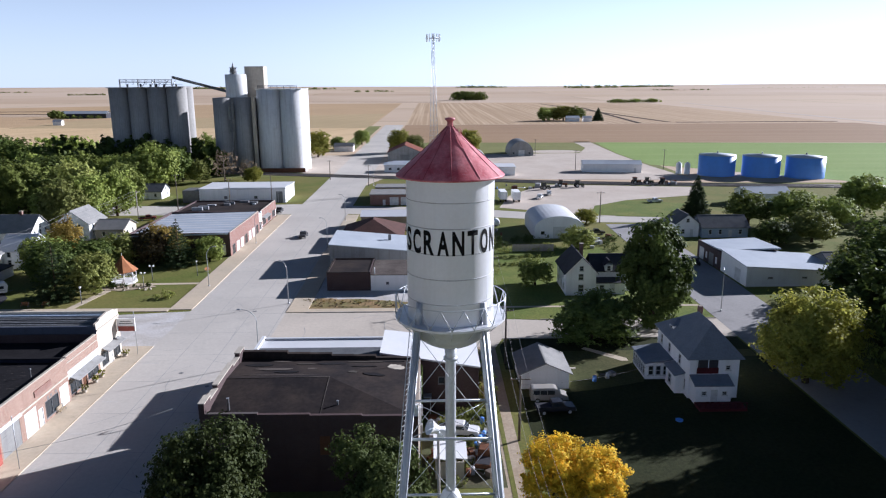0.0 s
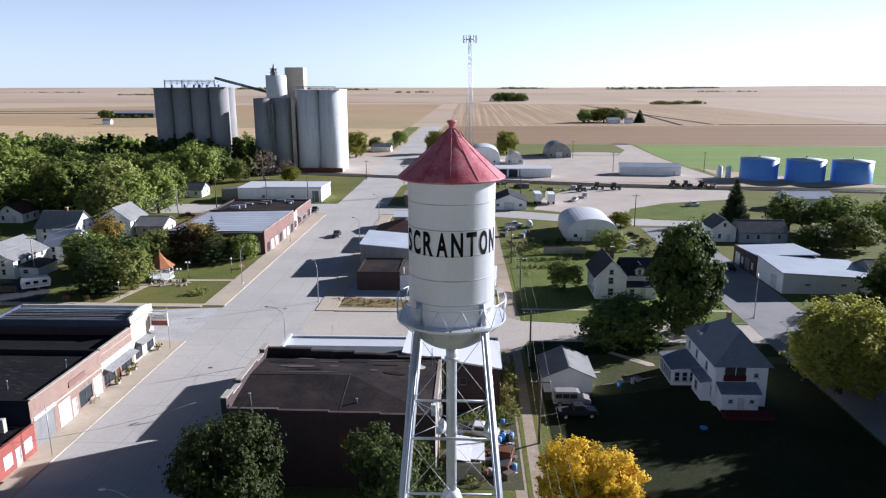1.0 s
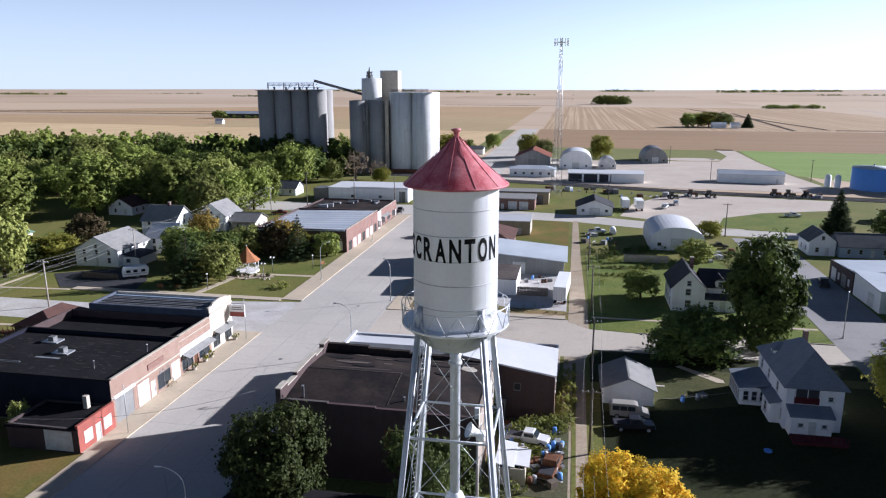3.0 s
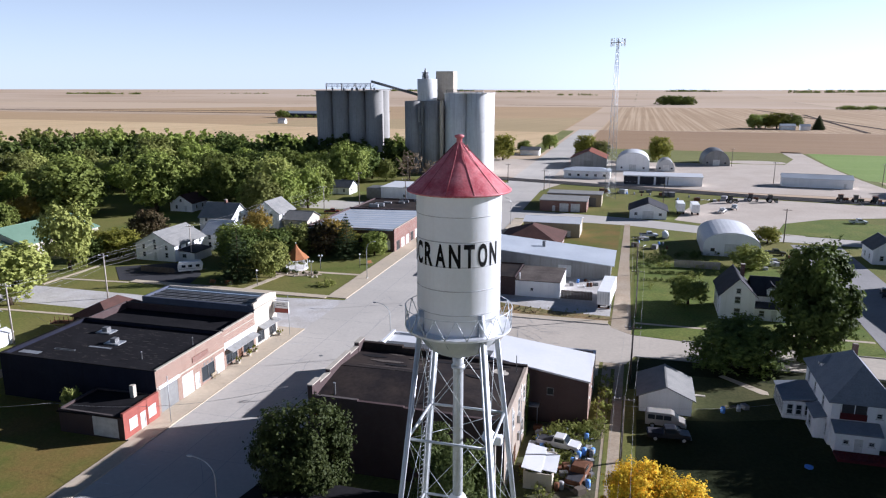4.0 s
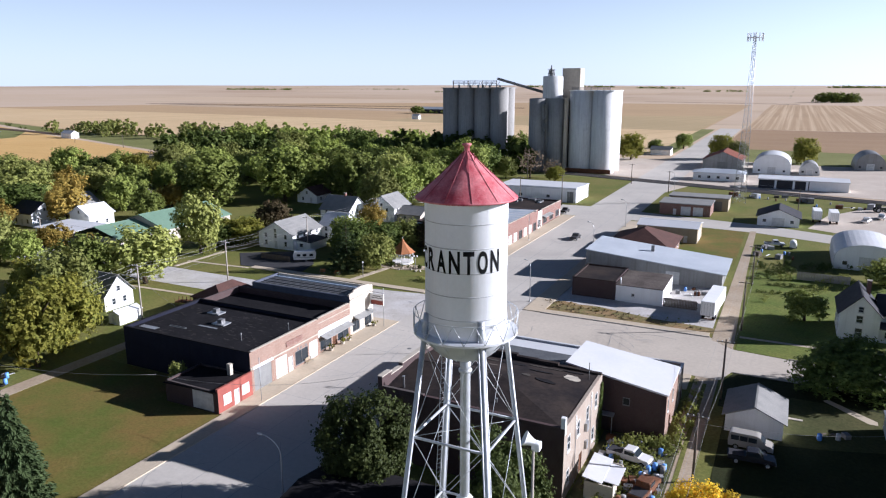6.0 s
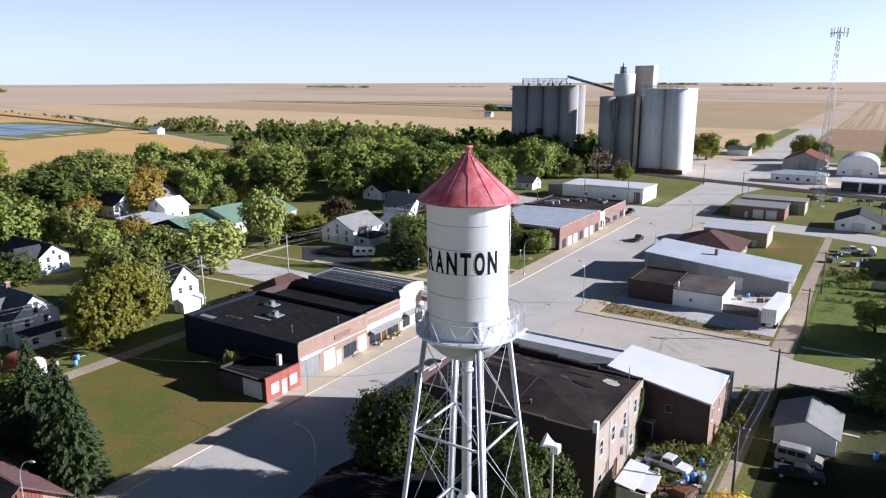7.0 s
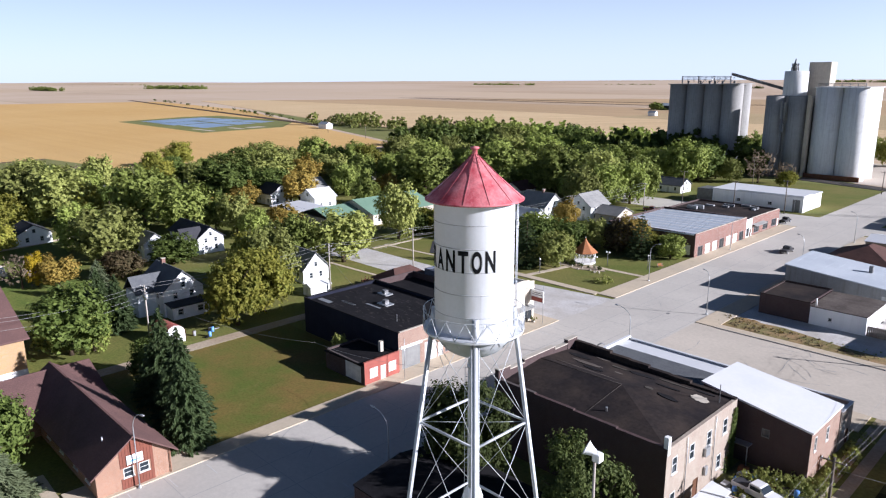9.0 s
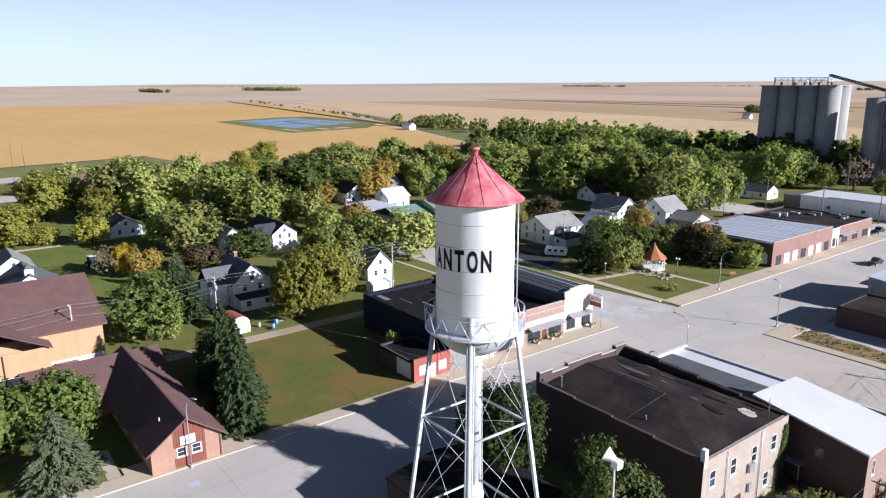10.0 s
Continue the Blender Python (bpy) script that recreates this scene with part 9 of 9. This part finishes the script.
# park path and stone bed round the gazebo
patch("park_path", [(-66.5, 149.5), (-51.6, 150.2), (-51.6, 151.4), (-66.5, 151.0)], 0.06, M["walk"], "narrow concrete park path", "path")
patch("park_path", [(-69.5, 149.8), (-67.9, 149.8), (-70.6, 133.1), (-72.2, 133.1)], 0.062, M["walk"], "narrow concrete park path", "path")
patch("flower_bed", [(-73, 146.5), (-66, 145.2), (-60, 148.2), (-62, 150.2), (-67, 149.0), (-72.5, 149.2)], 0.12, M["dirt"], "dark flower bed round the gazebo", "flower bed")
woodland("shrubs", "low shrubs in the park's flower bed", strip(16, -72.5, 147.6, -61.5, 149.2, 0.8, (0.6, 1.3), 71), DARKLEAF, 63, 140, 0.8)
woodland("shrubs", "small bushes near the park corner", [(-55.4, 140.8, 1.6, 0.9), (-54.4, 139.2, 1.3, 0.7), (-56.4, 139.4, 1.2, 0.8), (-53.8, 140.6, 1.5, 0.6)], OLIVE, 64, 220, 0.8)
for i in range(10):
    x, y = random.uniform(-73, -60), random.uniform(145.4, 147.2)
    bm = bmesh.new()
    bmesh.ops.create_icosphere(bm, subdivisions=1, radius=0.35)
    for v in bm.verts:
        v.co *= random.uniform(0.7, 1.15)
    tagged(part("stone", bm, M["concrete_tan"], None, at=pose(x, y, 0.15, 0, 0, random.uniform(0, 360))), "rounded pale stone edging a flower bed", "stone", "flower bed stones")
for y in (94.2, 97.6, 99.6, 108.0):
    pot = thing("planter", -49.9, y, "round planter with bright green leaves", "planter", group="shop planters", z=0.17)
    part("pot", lathe([(0.3, 0), (0.42, 0.5), (0.36, 0.5), (0.34, 0.42), (0.01, 0.42)], 14), M["concrete_tan"], pot)
    rng = np.random.default_rng(int(y * 10))
    pts, nrm = crown_points(rng, 0.6, 0.4, 1.2, 10, 16)
    v, f = leaf_cards(pts, nrm, rng.uniform(0.08, 0.14, len(pts)), rng)
    leaves = new("leaves", mesh_from_arrays("leaves", v, f, TURNING))
    leaves.parent = pot


# ---- siren on its pole ----
def siren():
    s = thing("siren", 0.4, 52.0, "white warning siren horn on a tall pole", "siren")
    part("pole", tube([(0, 0, 0), (0.03, 0, 8), (0, 0, 15.3)], [0.17, 0.14, 0.11], 10), M["pale_pole"], s)
    part("motor", box(-0.1, -0.38, 15.25, 0.62, 0.38, 16.0, 0.12), M["white"], s, "rounded white siren motor box")
    part("horn", lathe([(0.3, 0), (0.36, 0.25), (0.46, 0.5), (0.62, 0.8), (0.66, 0.84), (0.64, 0.86), (0.42, 0.5), (0.05, 0.35)], 28), M["white"], s, "flared white horn", at=pose(0.0, 0, 15.85, 0, -64, 20))


siren()
b = thing("valve_house", TX, TY, "small white rounded housing on the tower riser", "fitting")
part("housing", lathe([(0.31, 18.6), (0.6, 18.7), (0.66, 19.2), (0.5, 19.7), (0.31, 19.9)], 20), M["white"], b)
part("drip_ring", lathe([(0.31, 18.2), (0.72, 18.3), (0.72, 18.5), (0.31, 18.55)], 20), M["white"], b)

# ---- vehicles ----
def wheel(parent, x, y, r, w=0.22):
    t = part("tyre", lathe([(r * 0.6, -w / 2), (r * 0.95, -w / 2), (r, -w / 3), (r, w / 3), (r * 0.95, w / 2), (r * 0.6, w / 2)], 20), M["rubber"], parent, at=pose(x, y, r, 90, 0, 0))
    part("rim", lathe([(0.02, 0.06), (r * 0.5, 0.08), (r * 0.62, 0.1)], 14), M["galvanized"], t)
    part("rim", lathe([(r * 0.62, -0.1), (r * 0.5, -0.08), (0.02, -0.06)], 14), M["galvanized"], t)
    return t


def car_body(profile, half):
    """A body from a side profile, drawn in at the top."""
    bm = bmesh.new()
    zmax = max(z for _, z in profile)
    rings = []
    for s, k in ((-1, 1.0), (-1, 0.0), (1, 0.0), (1, 1.0)):
        rings.append([bm.verts.new((x, s * half * (1 - 0.16 * max(0, (z - 0.9)) / max(0.1, zmax - 0.9) - 0.03 * k), z)) for x, z in profile])
    n = len(profile)
    a, b = rings[0], rings[3]
    bm.faces.new(a[::-1]), bm.faces.new(b)
    for i in range(n):
        j = (i + 1) % n
        bm.faces.new((a[i], a[j], b[j], b[i]))
    for r in rings[1:3]:
        for v in r:
            bm.verts.remove(v)
    bmesh.ops.recalc_face_normals(bm, faces=bm.faces[:])
    bmesh.ops.bevel(bm, geom=bm.edges[:], offset=0.05, segments=2, affect="EDGES")
    return bm


def van(x, y, turn, mat, label):
    v = thing("van", x, y, label, "van", turn=turn)
    part("body", car_body([(-2.5, 0.4), (-2.55, 1.2), (-2.4, 2.0), (-2.2, 2.12), (0.7, 2.12), (1.1, 2.0), (1.75, 1.25), (2.5, 1.05), (2.6, 0.6), (2.55, 0.4)], 0.98), mat, v)
    for s in (-1, 1):
        for x0, x1 in ((-2.2, -1.3), (-1.2, -0.3), (-0.2, 0.75)):
            part("side_window", box(x0, s * 0.93 - 0.02, 1.25, x1, s * 0.93 + 0.02, 1.85), M["dark_glass"], v)
        for wx in (-1.6, 1.65):
            wheel(v, wx, s * 0.85, 0.36)
    bm = bmesh.new()
    bm.faces.new([bm.verts.new(p) for p in ((1.17, -0.8, 1.94), (1.17, 0.8, 1.94), (1.74, 0.86, 1.3), (1.74, -0.86, 1.3))])
    part("windscreen", bm, M["dark_glass"], v)
    part("bumper", box(2.55, -0.9, 0.4, 2.68, 0.9, 0.62), M["galvanized"], v)
    for s in (-0.7, 0.7):
        part("headlight", box(2.56, s - 0.15, 0.72, 2.62, s + 0.15, 0.9), M["lamp_globe"], v)


def pickup(x, y, turn, mat, label, bed=True):
    v = thing("pickup_truck", x, y, label, "pickup truck", turn=turn)
    part("body", car_body([(-2.7, 0.5), (-2.75, 1.05), (-0.7, 1.08), (-0.6, 1.75), (0.65, 1.78), (1.25, 1.12), (2.5, 1.0), (2.6, 0.5)], 0.95), mat, v)
    part("bed", box(-2.6, -0.78, 1.0, -0.85, 0.78, 1.09), M["slate_roof"], v)
    for s in (-1, 1):
        part("side_window", box(-0.45, s * 0.86 - 0.02, 1.2, 0.75, s * 0.86 + 0.02, 1.62), M["dark_glass"], v)
        for wx in (-1.75, 1.75):
            wheel(v, wx, s * 0.84, 0.38)
    bm = bmesh.new()
    bm.faces.new([bm.verts.new(p) for p in ((0.76, -0.74, 1.7), (0.76, 0.74, 1.7), (1.22, 0.8, 1.2), (1.22, -0.8, 1.2))])
    part("windscreen", bm, M["dark_glass"], v)
    part("bumper", box(2.56, -0.85, 0.45, 2.68, 0.85, 0.65), M["steel"], v)


def box_trailer(x, y, turn, length, label, mat=None):
    t = thing("box_trailer", x, y, label, "trailer", turn=turn)
    mat = mat or M["white"]
    part("body", box(-1.28, 0, 1.15, 1.28, length, 3.95, 0.04), mat, t)
    for k in range(int(length / 1.0)):
        for s in (-1, 1):
            part("post", box(s * 1.284 - 0.02, 0.4 + k, 1.2, s * 1.284 + 0.02, 0.46 + k, 3.9), mat, t)
    for k in range(5):
        part("door_rib", box(-1.1 + 0.5 * k, -0.03, 1.3, -1.05 + 0.5 * k, -0.004, 3.8), M["galvanized"], t)
    part("chassis", box(-0.5, 0.4, 0.85, 0.5, length - 0.6, 1.145), M["steel"], t)
    for yy in (1.5, 2.7):
        for s in (-1, 1):
            tt = part("tyre", lathe([(0.3, -0.22), (0.48, -0.22), (0.5, 0), (0.48, 0.22), (0.3, 0.22)], 18), M["rubber"], t, at=pose(s * 0.95, yy, 0.5, 0, 90, 0))
    for s in (-0.7, 0.7):
        part("support_leg", box(s - 0.08, length - 2.2, 0, s + 0.08, length - 2.0, 1.145), M["steel"], t)
    part("bumper_bar", box(-1.2, 0.0, 0.5, 1.2, 0.1, 0.62), M["rust"], t)


box_trailer(5.7, 138.2, -4, 12.6, "white box trailer parked on the gravel lot")
box_trailer(26.6, 255, 2, 7.5, "white box trailer in the machinery yard")
box_trailer(31.4, 254, 2, 7.5, "white box trailer beside machinery")
van(16.0, 90.2, 0, M["car_tan"], "silver-tan passenger van parked beside the garage")
pickup(-36.8, 198, 90, M["car_dark"], "dark pickup truck on the main street")
pickup(-52.0, 238.2, 90, M["car_dark"], "dark car parked outside the brick shop")
pickup(3.2, 80.6, -10, M["car_white"], "old white pickup among scrap behind the hall")
pickup(6.1, 74.3, 78, M["rust"], "rusty red pickup rotting among weeds")
pickup(16.4, 86.6, 5, M["car_dark"], "dark pickup parked in the shade")
pickup(63.6, 164, 80, M["car_dark"], "dark car parked outside the brick shop doors")
pickup(81.5, 252.5, 5, M["car_white"], "pale pickup parked on the yard lawn")
pickup(41, 263, 70, M["car_white"], "white truck in the machinery yard")
pickup(46, 272, 80, M["car_white"], "white truck among parked machinery")
pickup(15.4, 213.6, 10, M["car_white"], "white car parked on the grass")
pickup(47.5, 198.6, 0, M["machine_green"], "small dark utility truck beside the arched shed")
pickup(-92, 226, 20, M["car_red"], "dark red car parked behind the stores")


def camper(x, y, turn):
    c = thing("camper_trailer", x, y, "white camper trailer parked beside a house", "camper", turn=turn)
    part("body", car_body([(-2.8, 0.5), (-2.95, 1.6), (-2.6, 2.6), (2.4, 2.65), (2.9, 1.9), (2.6, 0.5)], 1.15), M["white"], c)
    for x0 in (-2.0, -0.5, 1.2):
        part("window", box(x0, -1.16, 1.4, x0 + 0.9, -1.1, 2.0), M["dark_glass"], c)
    part("stripe", box(-2.6, -1.165, 1.0, 2.4, -1.12, 1.15), M["galvanized"], c)
    for s in (-0.95, 0.95):
        wheel(c, 0.3, s, 0.34)
    part("hitch", tube([(2.6, 0, 0.5), (3.7, 0, 0.5)], 0.06, 6), M["steel"], c)


camper(-92.2, 143.0, 35)
tank = thing("tank_trailer", 20, 212.6, "small white tank on a trailer", "tank")
part("tank", tube([(0, -1.7, 1.3), (0, -1.5, 1.3), (0, 1.5, 1.3), (0, 1.7, 1.3)], [0.5, 0.9, 0.9, 0.5], 18), M["white"], tank)
part("frame", boxes([(-0.6, -1.8, 0.3, 0.6, 1.8, 0.45)]), M["steel"], tank)
for s in (-0.75, 0.75):
    wheel(tank, s, 0.0, 0.3)


def tractor(x, y, turn, mat, label):
    t = thing("tractor", x, y, label, "tractor", turn=turn, group="parked machinery")
    part("hood", box(0.3, -0.45, 0.9, 2.4, 0.45, 1.7, 0.1), mat, t)
    part("cab", box(-1.2, -0.75, 1.0, 0.3, 0.75, 2.9, 0.1), M["dark_glass"], t, "dark glazed cab")
    part("cab_roof", box(-1.35, -0.9, 2.904, 0.45, 0.9, 3.05, 0.04), mat, t)
    part("exhaust", tube([(1.2, 0.3, 1.7), (1.2, 0.3, 2.8)], 0.06, 6), M["steel"], t)
    for s in (-1, 1):
        wheel(t, -0.7, s * 1.0, 0.9, 0.5)
        wheel(t, 1.9, s * 0.85, 0.5, 0.35)


for x, y, a, m in ((46.5, 286, 20, "machine_green"), (54.8, 293, -10, "rust"), (61.5, 291.5, 5, "machine_green"), (93, 299, 0, "machine_green"), (99, 297, 30, "rust"), (88, 300, 10, "rust")):
    tractor(x, y, a, M[m], "dark farm tractor parked beside the railway")
pickup(-334, 48.8, 60, M["car_dark"], "dark car parked beside a gravel lane")
tractor(-156, 44.4, 20, M["cream"], "small buff tractor standing on the lawn")


def scrap(x, y, n, spread, seed, label, size=(0.4, 1.6)):
    """A few separate bits of scrap: crates, drums, boards and axles."""
    q = random.Random(seed)
    for _ in range(n):
        px, py = x + q.uniform(-spread[0], spread[0]), y + q.uniform(-spread[1], spread[1])
        k = q.random()
        s = q.uniform(*size)
        if k < 0.4:
            ob = part("crate", box(-s / 2, -s * 0.35, 0, s / 2, s * 0.35, s * 0.6, 0.03), q.choice([M["junk"], M["rust"], M["steel"], M["junk"], M["wood_pole"], M["galvanized"]]), None)
        elif k < 0.6:
            ob = part("drum", lathe([(0.02, 0), (0.29, 0), (0.3, 0.3), (0.29, 0.88), (0.02, 0.88)], 14), q.choice([M["rust"], M["junk"], M["blue_tank"]]), None)
        elif k < 0.85:
            bm = box(-s, -0.14, 0, s, 0.14, 0.06)
            ob = part("board", bm, q.choice([M["wood_pole"], M["junk"], M["white"]]), None)
        else:
            ob = part("old_tyre", lathe([(0.2, 0), (0.38, 0.0), (0.42, 0.1), (0.38, 0.22), (0.2, 0.22)], 16), M["rubber"], None)
        ob.matrix_basis = pose(px, py, 0.04, 0, 0, q.uniform(0, 360))
        tagged(ob, label, ob.name.split(".")[0].replace("_", " "), "scattered scrap")


scrap(3.6, 79.5, 84, (3.8, 5.8), 5, "weathered scrap lying behind the brick hall", (0.3, 1.15))
scrap(5.0, 74.0, 30, (2.6, 3.0), 6, "weathered scrap beside the alley", (0.35, 1.3))
scrap(1.0, 157, 14, (3.5, 2.5), 7, "weathered scrap in the gravel lot", (0.5, 1.6))
scrap(16, 203, 16, (5, 7), 8, "scattered farm scrap on the grass", (0.5, 2.0))
scrap(46, 188, 16, (6, 7), 9, "scattered farm scrap beside a shed", (0.5, 1.8))
scrap(8, 300, 22, (18, 6), 10, "scattered yard scrap beside the railway", (1.0, 3.2))
scrap(40, 292, 18, (14, 5), 11, "scattered yard scrap beside machinery", (1.0, 3.0))
scrap(96, 300, 14, (10, 4), 12, "scattered yard scrap beside the tracks", (1.0, 3.0))
scrap(25, 97, 6, (2, 2), 13, "pale garden things lying on the lawn", (0.5, 1.2))
scrap(-88, 62, 6, (2, 3), 14, "firewood and boards beside the sandy alley", (0.6, 1.4))
scrap(-68, 255, 10, (10, 3), 15, "crates behind the brick shops", (0.6, 1.8))
pool = thing("paddling_pool", 32.1, 83.6, "small blue paddling pool on the lawn", "paddling pool")
part("pool", lathe([(0.02, 0.08), (0.4, 0.08), (0.46, 0.22), (0.5, 0.22), (0.47, 0.05)], 20), M["blue_tank"], pool)
hay = thing("trailer_bed", -91.6, 102.5, "red flat trailer parked on the grass", "trailer", turn=20)
part("bed", box(-2.2, -0.9, 0.6, 2.2, 0.9, 0.8), M["rust"], hay)
for k in range(6):
    part("stake", box(-2.1 + 0.82 * k, -0.9, 0.804, -2.0 + 0.82 * k, -0.82, 1.5), M["rust"], hay)
    part("stake", box(-2.1 + 0.82 * k, 0.82, 0.804, -2.0 + 0.82 * k, 0.9, 1.5), M["rust"], hay)
for s in (-0.75, 0.75):
    wheel(hay, 0.8, s, 0.35)
# fence and block walls
for x0, y0, x1, y1, h, mat, lb in ((21, 178.2, 31.8, 178.6, 1.9, "pale_pole", "weathered timber fence beside the arched shed"), (-3.4, 144.2, 3.4, 144.5, 1.9, "wood_pole", "dark timber fence round the lot"), (-104, 140, -94.5, 140.4, 1.4, "wood_pole", "dark timber fence behind the street")):
    f = thing("fence", x0, y0, lb, "fence")
    k = int((x1 - x0) / 0.3)
    for i in range(k):
        part("board", box(0.3 * i, 0.0, 0.05, 0.3 * i + 0.27, 0.04, h + 0.04 * ((i * 7) % 3)), M[mat], f)
    for z in (0.5, h - 0.4):
        part("rail", box(0, 0.044, z, x1 - x0, 0.1, z + 0.1), M[mat], f)
# kerbs of the gravel lot and cross street
for x0, y0, x1, y1 in ((-24.2, 129.35, 7.2, 129.6), (20.0, 123.92, 53, 124.08)):
    setting("kerb", box(x0, y0, 0.0, x1, y1, 0.2), M["curb"], "worn concrete kerb of the side street", "kerb")
# flat farm buildings far off
for x, y, w, d, h, m, lb in ((-471, 918, 58, 13, 6, "slate_roof", "far long dark shed with a pale roof"), (-402, 766, 9, 6, 4, "white", "far small white shed in a field"), (150, 785, 14, 9, 4, "white", "far farmhouse with pale roof among trees"), (168, 782, 9, 7, 4, "white", "far white farm shed"),
                             (-520, 385, 12, 7, 4, "white", "far white pump house beside lagoons"), (-62, 455, 12, 9, 3.4, "siding", "low house beside the north road")):
    house(x, y, w, d, h, h * 0.5, "x", M[m], M["grey_roof"] if m == "siding" else M["light_roof"], lb, {}, name="far_building", category="building")

woodland("weed_tufts", "dry brown weeds along the gravel lot's kerb", strip(70, -25, 133.4, 5, 132.8, 0.9, (0.15, 0.4), 81) + strip(45, -25, 136, -8, 134.6, 1.6, (0.15, 0.4), 82), BARE, 83, 110, 0.8)
woodland("weed_tufts", "rusty dry weeds beside the brown shop", strip(40, -25, 137, -14, 136, 1.5, (0.15, 0.4), 84), ORANGE, 85, 110, 0.8)
woodland("weed_tufts", "green weeds between the lot and the alley", strip(45, -14, 135.5, 6, 135.5, 1.8, (0.12, 0.35), 86), OLIVE, 87, 110, 0.8)
